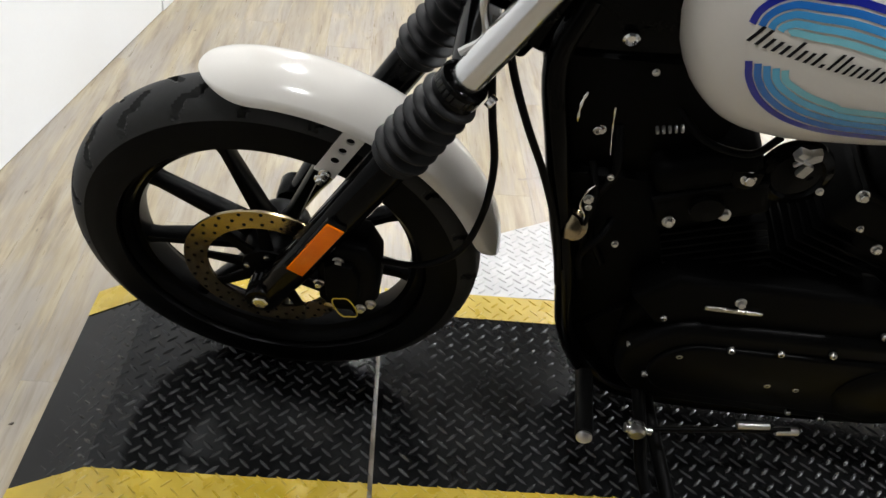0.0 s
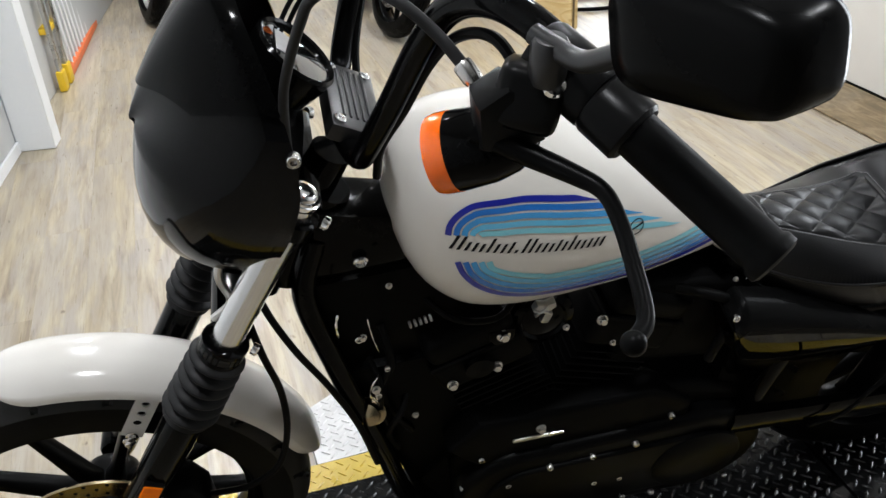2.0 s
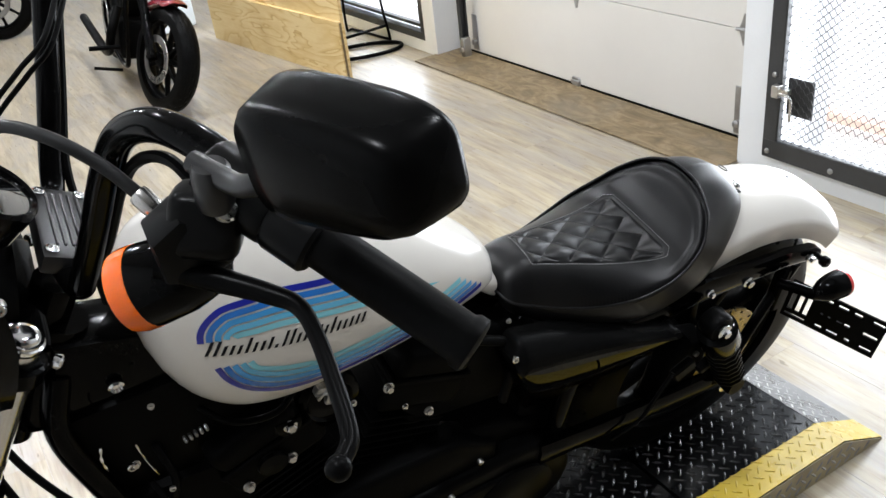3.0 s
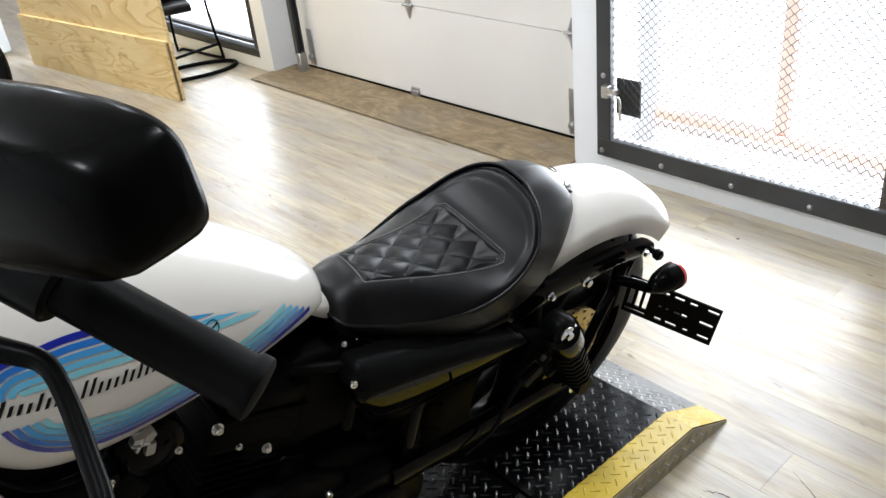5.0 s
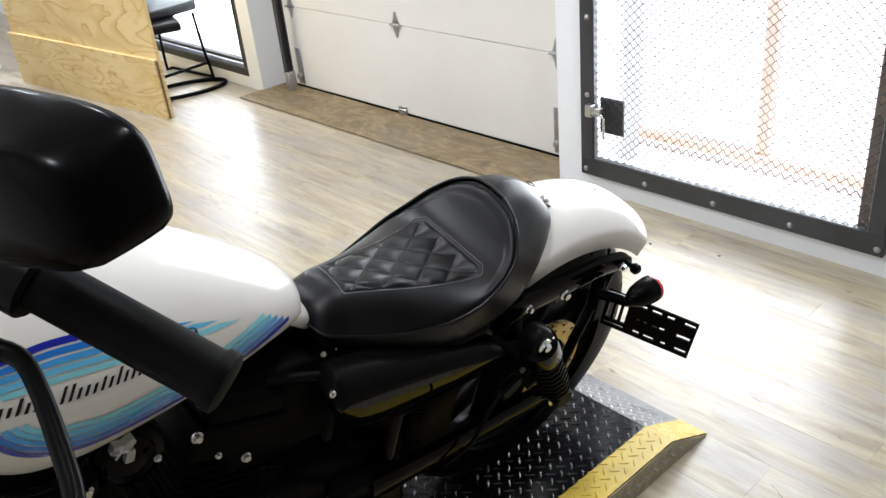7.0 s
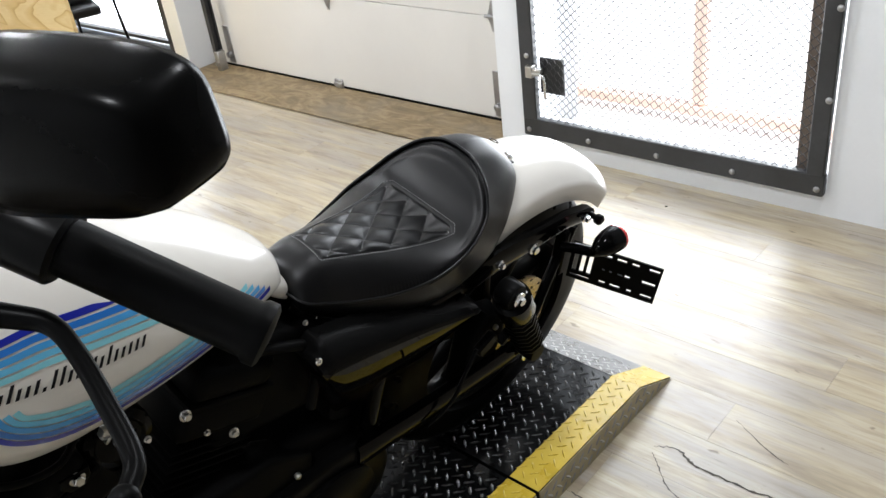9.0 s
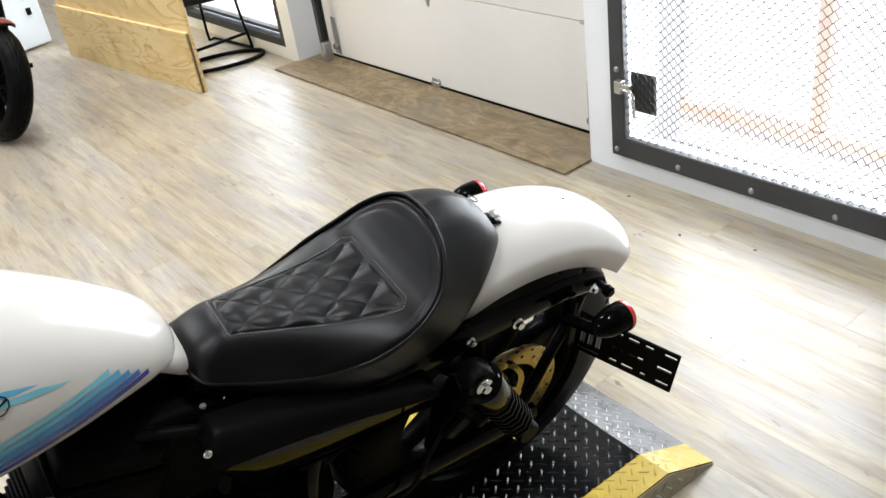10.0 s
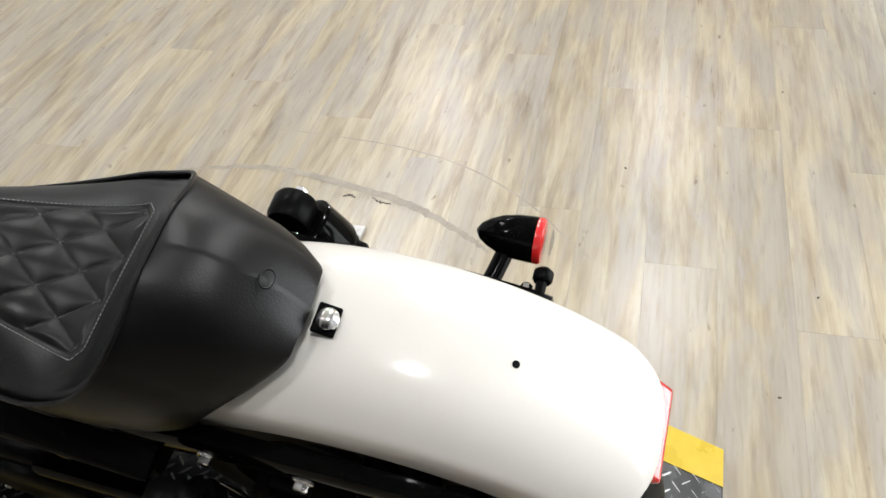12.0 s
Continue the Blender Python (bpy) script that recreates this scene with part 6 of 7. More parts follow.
for side in (-1, 1):
    bm = bmesh.new()
    a, b = Vector((0.604, side * 0.372, 1.297)), Vector((0.685, side * 0.484, 1.247))
    L = (b - a).length
    prof = [(0.0195, 0.0), (0.0205, 0.003), (0.0205, 0.009), (0.0182, 0.012), (0.0182, L - 0.012), (0.0205, L - 0.009), (0.0205, L - 0.002), (0.017, L), (0.004, L + 0.001)]
    add_lathe(bm, prof, along(a, b), 26)
    part("grip", bm, M["rubber"], bars, "black rubber grip")
    # lever perch, switch housing and lever
    bm = bmesh.new()
    add_box(bm, (0.05, 0.045, 0.048), pose(0.55, side * 0.338, 1.298, 20 * side, 8, 25 * side), 0.012, 3)
    add_lathe(bm, [(0.024, -0.03), (0.026, -0.026), (0.026, 0.026), (0.024, 0.03)], along((0.58, side * 0.335, 1.31), (0.61, side * 0.38, 1.296)), 22)
    add_lathe(bm, [(0.023, 0.0), (0.025, 0.004), (0.025, 0.034), (0.022, 0.037)], along((0.594, side * 0.358, 1.302), (0.685, side * 0.484, 1.247)), 22)
    hs = part("switch_housing", bm, M["plastic_black"], bars)
    bm = bmesh.new()
    add_prism(bm, [(0.508, 1.30), (0.53, 1.315), (0.56, 1.30), (0.562, 1.266), (0.535, 1.255), (0.512, 1.262)], -0.018, 0.018, pose(0, side * 0.336, 0) , 0.006, 2)
    part("lever_perch", bm, M["plastic_black"], bars)
    bm = bmesh.new()
    add_lathe(bm, [(0.0085, 0), (0.0095, 0.002), (0.008, 0.006), (0.002, 0.007)], along((0.561, side * 0.354, 1.315), (0.555, side * 0.46, 1.44)), 18)
    part("perch_screw", bm, M["chrome"], bars)
    bm = bmesh.new()
    lv = [(0.512, 0.335, 1.27), (0.545, 0.36, 1.262), (0.574, 0.388, 1.26), (0.588, 0.407, 1.259), (0.59, 0.435, 1.257), (0.587, 0.475, 1.252), (0.582, 0.512, 1.246), (0.57, 0.528, 1.246)]
    add_tube(bm, [(x, side * y, z) for x, y, z in lv], lambda t: 0.0115 - 0.0055 * math.sin(math.pi / 2 * min(1, t * 1.7)), 12)
    bmesh.ops.create_uvsphere(bm, u_segments=16, v_segments=10, radius=0.0085, matrix=pose(0.567, side * 0.531, 1.246))
    part("hand_lever", bm, M["black_metal"], bars, "black lever")
    # mirror
    c = Vector((0.608, side * 0.462, 1.412))
    u = Vector((0.075, side * 0.137, 0.042)).normalized()
    nn = Vector((0.88, -side * 0.47, 0.02))
    nn = (nn - u * nn.dot(u)).normalized()
    vv = nn.cross(u)
    mm = Matrix(((u.x, vv.x, nn.x, c.x), (u.y, vv.y, nn.y, c.y), (u.z, vv.z, nn.z, c.z), (0, 0, 0, 1)))
    if vv.z < 0:
        mm = mm @ Matrix.Diagonal((1, -1, 1, 1))

    def outline_at(k, scale, h):
        a = 2 * math.pi * k / 48
        cx, sx = math.cos(a), math.sin(a)
        x = 0.0655 * math.copysign(abs(cx) ** 0.42, cx)
        y = 0.038 * math.copysign(abs(sx) ** 0.5, sx)
        y *= 1.0 - (0.2 * (x / 0.066) + 0.1 * (x / 0.066) ** 2 if y > 0 else 0.04 * (x / 0.066))
        return mm @ Vector((x * scale, y * scale, h))

    bm = bmesh.new()
    add_rings(bm, [[outline_at(k, s, h) for k in range(48)] for s, h in ((0.2, -0.026), (0.6, -0.025), (0.84, -0.021), (0.92, -0.013), (0.96, 0.0), (0.985, 0.01), (1.0, 0.018), (0.985, 0.023), (0.95, 0.024), (0.945, 0.02))])
    mir = part("mirror", bm, M["mirror_shell"], bars, "black rear-view mirror", sharp=60)
    bm = bmesh.new()
    add_rings(bm, [[outline_at(k, s, h) for k in range(48)] for s, h in ((0.944, 0.0205), (0.94, 0.0222), (0.5, 0.0226))])
    part("mirror_glass", bm, M["mirror"], bars, "silvered mirror glass")
    bm = bmesh.new()
    add_tube(bm, [(0.549, side * 0.336, 1.347), (0.559, side * 0.354, 1.346), (0.57, side * 0.38, 1.35), (0.581, side * 0.412, 1.375), (0.592, side * 0.438, 1.4)], 0.0078, 12)
    add_lathe(bm, [(0.012, -0.018), (0.0135, -0.012), (0.0135, 0.012), (0.011, 0.016)], pose(0.557, side * 0.35, 1.335), 18)
    part("mirror_stem", bm, M["cap_satin"], bars)
    # front turn signal under the perch
    c = Vector((0.493, side * 0.313, 1.231))
    m = along(c + Vector((0.077, side * 0.03, 0.036)), c + Vector((0, 0, 0.002)))
    bm = bmesh.new()
    add_lathe(bm, [(0.006, 0.012), (0.017, 0.018), (0.025, 0.032), (0.03, 0.05), (0.032, 0.074), (0.032, 0.08)], m, 30)
    ts = part("turn_signal", bm, M["black_paint"], bars, "gloss black bullet turn signal with an amber lens")
    bm = bmesh.new()
    add_lathe(bm, [(0.0325, 0.079), (0.0325, 0.09), (0.031, 0.096), (0.019, 0.101), (0.004, 0.102)], m, 30)
    part("lens", bm, M["amber_lens"], bars, "amber lens")
    bm = bmesh.new()
    add_rod(bm, (0.552, side * 0.328, 1.272), (0.547, side * 0.325, 1.25), 0.009, 12)
    part("signal_mount", bm, M["black_metal"], bars)
    # wiring and hose along the bar
    bm = bmesh.new()
    add_tube(bm, [(0.56, side * 0.30, 1.28), (0.545, side * 0.255, 1.295), (0.525, side * 0.21, 1.272), (0.508, side * 0.17, 1.22), (0.488, side * 0.14, 1.15), (0.468, side * 0.105, 1.08), (0.465, side * 0.08, 1.02)], 0.0052, 8)
    part("bar_wiring", bm, M["rubber"], bars)
for pts, r, key in (([(0.526, -0.287, 1.272), (0.514, -0.272, 1.287), (0.496, -0.252, 1.305), (0.468, -0.231, 1.324), (0.437, -0.192, 1.319), (0.409, -0.163, 1.292), (0.398, -0.152, 1.266), (0.383, -0.132, 1.212), (0.373, -0.12, 1.161), (0.37, -0.11, 1.08)], 0.0052, "gaiter_rubber"), ([(0.37, 0.07, 1.12), (0.395, 0.088, 1.155), (0.42, 0.094, 1.18), (0.455, 0.1, 1.209), (0.49, 0.108, 1.238), (0.53, 0.18, 1.285), (0.545, 0.26, 1.295)], 0.003, "rubber"), ([(0.378, 0.076, 1.11), (0.402, 0.091, 1.147), (0.427, 0.096, 1.172), (0.462, 0.103, 1.2), (0.496, 0.112, 1.228), (0.537, 0.184, 1.276)], 0.003, "rubber")):
    bm = bmesh.new()
    add_tube(bm, pts, r, 10)
    part("control_cable", bm, M[key], bars, "grey-black control cable")
bm = bmesh.new()
add_lathe(bm, [(0.0075, 0), (0.0085, 0.003), (0.0085, 0.014), (0.0075, 0.018)], along((0.514, -0.272, 1.287), (0.528, -0.29, 1.27)), 14)
part("cable_ferrule", bm, M["steel"], bars)
# riser cap with four screws
bm = bmesh.new()
RISER = pose(0.446, 0, 1.064, 0, 27, 0)
add_box(bm, (0.066, 0.13, 0.024), RISER, 0.006, 2)
for k in range(5):
    add_box(bm, (0.0035, 0.096, 0.004), RISER @ pose(-0.016 + k * 0.008, 0.004, 0.0125), 0.001)
riser = part("riser_cap", bm, M["cap_satin"], bars, "black ribbed handlebar riser cap")
for x in (-0.023, 0.021):
    for y in (-0.052, 0.054):
        bm = bmesh.new()
        add_cap_screw(bm, RISER @ Vector((x, y, 0.011)), (0.45, 0, 0.89), 0.0072, 0.004)
        part("riser_screw", bm, M["chrome"], bars)
# speedometer
m = pose(0.392, -0.003, 1.142, 0, 42, 0)
bm = bmesh.new()
add_lathe(bm, [(0.03, -0.055), (0.046, -0.04), (0.05, -0.012), (0.051, 0.002), (0.048, 0.006), (0.044, 0.004), (0.043, 0.001)], m, 40)
gauge = part("speedometer", bm, M["black_paint"], moto, "round black speedometer with a glossy glass", STEER)
bm = bmesh.new()
add_lathe(bm, [(0.0435, 0.001), (0.04, 0.0022), (0.0, 0.0024)], m, 40)
part("gauge_glass", bm, M["gauge_glass"], gauge)
bm = bmesh.new()
add_box(bm, (0.02, 0.04, 0.0012), m @ pose(-0.018, 0, 0.003), 0.0004)
part("gauge_display", bm, M["zinc"], gauge, "grey display window")

# headlamp cowl: a hollow bullet shell open to the rear
CC = Vector((0.346, 0, 1.048))
CU, CF = Vector((0.27, 0, 0.963)), Vector((-0.963, 0, 0.27))


def cowl_point(phi, psi, grow=0.0):
    """phi runs round the rim from the top, psi from the rim (0) to the nose (1)."""
    c, s = math.cos(phi), math.sin(phi)
    up = 0.18 if c > 0 else 0.2
    a = psi * math.pi / 2
    g, f = math.cos(a) ** (0.74 + 2.0 * max(c, 0.0)), math.sin(a) ** 0.9
    w = 0.142 * (1 - 0.12 * max(c, 0.0) ** 2) * (1.0 if c > -0.2 else 1 - 0.16 * (abs(c) - 0.2))
    back = 0.03 * (1 - c * c) * (1 - psi) - 0.06 * max(c, 0.0) ** 1.4 * (1 - psi)
    x = math.copysign(abs(s) ** 0.86, s)
    z = math.copysign(abs(c) ** 0.95, c)
    return CC + CU * ((up + grow) * z * g - 0.012 * f) + Vector((0, (w + grow) * x * g, 0)) + CF * ((0.142 + grow) * f - back)


bm = bmesh.new()
N = 64
rings = [[cowl_point(2 * math.pi * k / N, q) for k in range(N)] for q in (0.0, 0.02, 0.06, 0.12, 0.2, 0.3, 0.4, 0.5, 0.6, 0.7, 0.8, 0.88, 0.94, 0.97)]
add_rings(bm, rings, True, False)
bm.faces.new([v for v in bm.verts][-N:])
bmesh.ops.recalc_face_normals(bm, faces=bm.faces)
thicken(bm, 0.0035)
cowl = part("headlamp_cowl", bm, M["cowl_black"], moto, "gloss black bullet headlamp cowl", STEER, sharp=60)
bm = bmesh.new()
rows = []
for k in range(33):
    phi = radians(-58 + 116 * k / 32)
    rows.append([cowl_point(phi, 0.004 + (0.56 - 0.2 * (abs(k - 16) / 16) ** 2.5) * j / 18, 0.0022) for j in range(19)])
add_rings(bm, rows, False, False)
thicken(bm, 0.002)
part("windscreen", bm, M["black_paint"], cowl, "dark smoked windscreen", sharp=60)
bm = bmesh.new()
add_lathe(bm, [(0.06, 0), (0.072, 0.02), (0.074, 0.05), (0.06, 0.07), (0.02, 0.08)], along(CC + CF * 0.03 - CU * 0.03, CC + CF * 0.2 - CU * 0.03) @ pose(0, 0, -0.07), 32)
part("headlamp", bm, M["black_metal"], cowl)
for p, w in (((0.36, -0.12, 1.05), (0, -1, 0)), ((0.375, -0.13, 1.10), (0, -1, 0.2))):
    bm = bmesh.new()
    add_cap_screw(bm, p, w, 0.008, 0.012)
    part("cowl_screw", bm, M["steel"], cowl)
bm = bmesh.new()
add_tube(bm, [(0.275, -0.085, 0.93), (0.268, -0.09, 0.90), (0.275, -0.088, 0.855), (0.25, -0.09, 0.83)], 0.005, 8)
part("cowl_stay", bm, M["steel"], cowl, "bright wire stay")
# brake hose and clutch cable below the fork
for pts, r in (([(0.29, -0.08, 0.80), (0.30, -0.09, 0.74), (0.314, -0.092, 0.66), (0.312, -0.095, 0.57), (0.29, -0.1, 0.49), (0.24, -0.1, 0.445), (0.18, -0.1, 0.44)], 0.0052), ([(0.30, -0.05, 0.84), (0.318, -0.07, 0.79), (0.345, -0.085, 0.73), (0.38, -0.09, 0.655), (0.415, -0.095, 0.56), (0.44, -0.1, 0.45)], 0.0052)):
    bm = bmesh.new()
    add_tube(bm, pts, r, 10)
    part("hose", bm, M["rubber"], moto, "black hose", STEER)

# ---- things in the background ----
ply = thing("plywood_panel", "upright pale plywood panel with a lower board screwed on", "panel", pose(2.287, 3.09, 0.0, 0, 0, 7.65))
bm = bmesh.new()
add_box(bm, (0.02, 1.55, 1.9), pose(0.03, 0.775, 0.95), 0.001)
part("upper_sheet", bm, M["plywood"], ply)
bm = bmesh.new()
add_box(bm, (0.02, 1.56, 0.32), pose(0.009, 0.78, 0.161), 0.001)
part("lower_board", bm, M["plywood"], ply)
bm = bmesh.new()
add_box(bm, (0.012, 0.006, 0.31), pose(0.012, -0.004, 0.158), 0.001)
part("edge_ply", bm, M["edge_ply"], ply, "dark edge of the plywood")

chair = thing("cantilever_chair", "black tubular cantilever chair behind the plywood panel", "chair", pose(2.575, 3.47, 0.0, 0, 0, -18))
bm = bmesh.new()
add_tube(bm, [(0.255 * math.cos(a), 0.13 * math.sin(a), 0.013) for a in [2 * math.pi * (k + 0.5) / 20 - math.pi for k in range(20)]] + [(-0.25, -0.02, 0.1), (-0.19, 0.02, 0.36)], 0.0115, 10, 3)
part("tube_frame", bm, M["black_metal"], chair)
bm = bmesh.new()
add_box(bm, (0.3, 0.36, 0.05), pose(-0.08, 0.1, 0.385), 0.02, 3)
part("seat", bm, M["leather"], chair)

stool = thing("visitor_chair", "black visitor chair with thin steel legs and armrest", "chair", pose(2.6, 3.74, 0.0, 0, 0, 6))
for x in (-0.2, 0.17):
    bm = bmesh.new()
    add_tube(bm, [(x, -0.2, 0.4), (x + 0.012, -0.21, 0.2), (x + 0.03, -0.22, 0.03), (x + 0.03, -0.2, 0.012), (x + 0.03, 0.0, 0.012), (x + 0.03, 0.2, 0.012), (x, 0.22, 0.03), (x, 0.2, 0.42)], 0.0085, 10)
    part("leg_loop", bm, M["black_metal"], stool)
bm = bmesh.new()
add_rod(bm, (-0.17, -0.215, 0.1), (0.2, -0.215, 0.1), 0.009, 10)
part("crossbar", bm, M["black_metal"], stool)
bm = bmesh.new()
add_box(bm, (0.44, 0.44, 0.055), pose(-0.02, 0.0, 0.44), 0.022, 3)
part("seat", bm, M["leather"], stool)
bm = bmesh.new()
add_tube(bm, [(0.18, -0.1, 0.43), (0.24, -0.15, 0.47), (0.245, -0.18, 0.55), (0.22, -0.16, 0.62), (0.2, 0.2, 0.62)], 0.013, 10)
part("armrest", bm, M["plastic_black"], stool)

cab = thing("water_cooler", "white enamel appliance with black knobs", "appliance", pose(1.92, 5.2, 0.0, 0, 0, 15))
bm = bmesh.new()
add_box(bm, (0.3, 0.3, 0.9), pose(0, 0, 0.46), 0.015, 3)
part("body", bm, M["appliance"], cab)
for z in (0.34, 0.24):
    bm = bmesh.new()
    add_box(bm, (0.03, 0.02, 0.045), pose(0.06, -0.155, z), 0.005, 2)
    part("knob", bm, M["plastic_black"], cab)

# stored step ladder and orange rack along the left wall
lad = thing("step_ladder", "folded yellow and aluminium step ladder leaning on the wall", "ladder", pose(-0.375, 3.34, 0, 0, 0, -8.7))
for y in (0.0, 0.12):
    for x in (-0.03, 0.05):
        bm = bmesh.new()
        add_box(bm, (0.018, 0.045, 1.5), pose(x - 0.02, y, 0.79), 0.002)
        rail_part = part("rail", bm, M["steel"], lad)
        bm = bmesh.new()
        add_box(bm, (0.035, 0.07, 0.1), pose(x - 0.02, y, 0.052), 0.008, 2)
        part("foot", bm, M["ladder_yellow"], rail_part)
for z in (0.3, 0.55, 0.8):
    bm = bmesh.new()
    add_box(bm, (0.09, 0.16, 0.03), pose(-0.01, 0.06, z), 0.004)
    part("step", bm, M["ladder_yellow"], lad)
rack = thing("brochure_rack", "low orange steel rack with upright white rods", "rack", pose(-0.33, 3.5, 0, 0, 0, -6))
bm = bmesh.new()
add_box(bm, (0.03, 1.1, 0.04), pose(0, 0.55, 0.022), 0.004)
part("base_rail", bm, M["orange_paint"], rack)
bm = bmesh.new()
add_box(bm, (0.025, 1.1, 0.03), pose(-0.02, 0.55, 0.52), 0.004)
part("top_rail", bm, M["orange_paint"], rack)
bm = bmesh.new()
add_box(bm, (0.03, 0.03, 0.6), pose(0, 1.09, 0.32), 0.004)
part("post", bm, M["ladder_yellow"], rack)
for k in range(12):
    bm = bmesh.new()
    add_rod(bm, (0, 0.06 + k * 0.088, 0.04), (-0.02, 0.06 + k * 0.088, 0.5), 0.005, 8)
    part("rod", bm, M["wall_white"], rack)
bm = bmesh.new()
add_box(bm, (0.006, 1.06, 0.44), pose(-0.028, 0.55, 0.27), 0.002)
part("back_panel", bm, M["wall_grey"], rack)

outlet = thing("wall_outlet", "wall outlet with a black adapter and a yellow-green cord", "outlet", LEFT @ pose(-0.01, 0.42, 0.34))
bm = bmesh.new()
add_box(bm, (0.006, 0.07, 0.11), pose(0.003, 0.12, 0.02), 0.002)
part("cover_plate", bm, M["wall_white"], outlet)
bm = bmesh.new()
add_box(bm, (0.03, 0.06, 0.085), pose(0.016, 0.0, 0.0, 18, 0, 0), 0.006, 2)
part("adapter", bm, M["plastic_black"], outlet)
bm = bmesh.new()
add_tube(bm, [(0.012, 0.12, 0.5), (0.012, 0.11, 0.2), (0.02, 0.1, 0.02), (0.03, 0.05, -0.02), (0.02, 0.05, -0.12), (0.02, 0.0, -0.22), (0.03, -0.1, -0.3), (0.03, -0.22, -0.335)], 0.004, 8)
part("cord", bm, M["cord"], outlet, "yellow-green cord")


def parked_motorcycle(name, label, m, wire, paint, scale=0.86, steer=0.0):
    """A parked motorcycle seen from its front wheel; x runs to its rear."""
    ob = thing(name, label, "motorcycle", m @ Matrix.Diagonal((scale, scale, scale, 1)), "parked motorcycles")
    ax, rx = Vector((0, 0, 0.33)), Vector((1.55, 0, 0.33))
    turned = Matrix.Translation((0.1, 0, 0.1)) @ Matrix.Rotation(radians(steer), 4, Vector((0.5, 0, 0.866))) @ Matrix.Translation((-0.1, 0, -0.1))
    for c, nm in ((ax, "front_wheel"), (rx, "rear_wheel")):
        bm = bmesh.new()
        rim(bm, c, 0.24, 0.07, 0.222)
        wh = part(nm, bm, M["chrome" if wire else "black_metal"], ob, m=turned if nm == "front_wheel" else None)
        bm = bmesh.new()
        tyre(bm, c, 0.33, 0.13, 0.242, 24, 96)
        part("tyre", bm, M["tyre_rubber"], wh)
        bm = bmesh.new()
        add_lathe(bm, [(0.02, -0.07), (0.045, -0.06), (0.035, 0.0), (0.045, 0.06), (0.02, 0.07)], Matrix.Translation(c) @ ACROSS, 20)
        part("hub", bm, M["chrome" if wire else "black_metal"], wh)
        if wire:
            for k in range(24):
                bm = bmesh.new()
                a = 2 * math.pi * k / 24
                b = a + (0.5 if k % 2 else -0.5)
                add_rod(bm, c + Vector((0.04 * math.cos(a), 0.05 * (1 if k % 4 < 2 else -1), 0.04 * math.sin(a))), c + Vector((0.225 * math.cos(b), 0, 0.225 * math.sin(b))), 0.0028, 6)
                part("wire_spoke", bm, M["chrome"], wh)
        else:
            for k in range(9):
                bm = bmesh.new()
                spoke(bm, c, radians(20 + 40 * k), 0.04, 0.226, 0.03, 0.02, depth=0.04)
                part("spoke", bm, M["black_metal"], wh)
        bm = bmesh.new()
        disc(bm, c, 0.075, 0.15, 0.105)
        part("brake_disc", bm, M["steel"], wh)
    d = Vector((math.sin(radians(30)), 0, math.cos(radians(30))))
    for y in (-0.1, 0.1):
        bm = bmesh.new()
        add_rod(bm, ax + Vector((0, y, 0)), ax + Vector((0, y, 0)) + d * 0.5, 0.03, 18)
        lg = part("fork_leg", bm, M["chrome" if wire else "black_paint"], ob, m=turned)
        bm = bmesh.new()
        add_rod(bm, ax + Vector((0, y, 0)) + d * 0.48, ax + Vector((0, y, 0)) + d * 0.85, 0.021, 16)
        part("fork_tube", bm, M["fork_tube"], lg)
    bm = bmesh.new()
    sweep = (-35, 75) if wire else (-14, 48)
    fender(bm, ax, 0.385 if wire else 0.375, 0.078, 0.03, radians(sweep[0]), radians(sweep[1]), radians(9), radians(9), 0.004, 2.6, 32, 16)
    part("front_fender", bm, M[paint], ob, m=turned)
    bm = bmesh.new()
    fender(bm, rx, 0.4, 0.1, 0.03, radians(-40), radians(75), 0, radians(9), 0.004, 2.6, 32, 16)
    part("rear_fender", bm, M[paint], ob)
    bm = bmesh.new()
    rings = []
    for x, w, zb, zt in ((0.5, 0.05, 0.86, 0.98), (0.56, 0.1, 0.82, 1.02), (0.7, 0.13, 0.8, 1.03), (0.85, 0.12, 0.79, 0.98), (0.98, 0.07, 0.78, 0.88)):
        rings.append([Vector((x, w * math.cos(a), (zb + zt) / 2 + (zt - zb) / 2 * math.sin(a))) for a in [2 * math.pi * k / 24 for k in range(24)]])
    add_rings(bm, rings)
    part("fuel_tank", bm, M[paint], ob)
    bm = bmesh.new()
    add_box(bm, (0.5, 0.24, 0.1), pose(1.22, 0, 0.72), 0.04, 3)
    part("seat", bm, M["leather"], ob)
    bm = bmesh.new()
    add_box(bm, (0.5, 0.26, 0.26), pose(0.8, 0, 0.34), 0.05, 3)
    for t in (-22, 22):
        add_box(bm, (0.15, 0.16, 0.36), pose(0.8, 0, 0.4, 0, t, 0) @ pose(0, 0, 0.16), 0.03, 2)
    part("engine", bm, M["engine_black"], ob)
    for y in (-0.09, 0.09):
        bm = bmesh.new()
        add_tube(bm, [(0.5, y * 0.4, 0.9), (0.46, y, 0.6), (0.52, y, 0.25), (0.66, y, 0.15), (1.1, y, 0.16)], 0.017, 10)
        part("frame_tube", bm, M["black_paint"], ob)
    bm = bmesh.new()
    add_tube(bm, [(0.65, 0.42, 1.08), (0.5, 0.25, 1.16), (0.45, 0.08, 1.02), (0.45, -0.08, 1.02), (0.5, -0.25, 1.16), (0.65, -0.42, 1.08)], 0.014, 10)
    part("handlebar", bm, M["black_paint"], ob, m=turned)
    bm = bmesh.new()
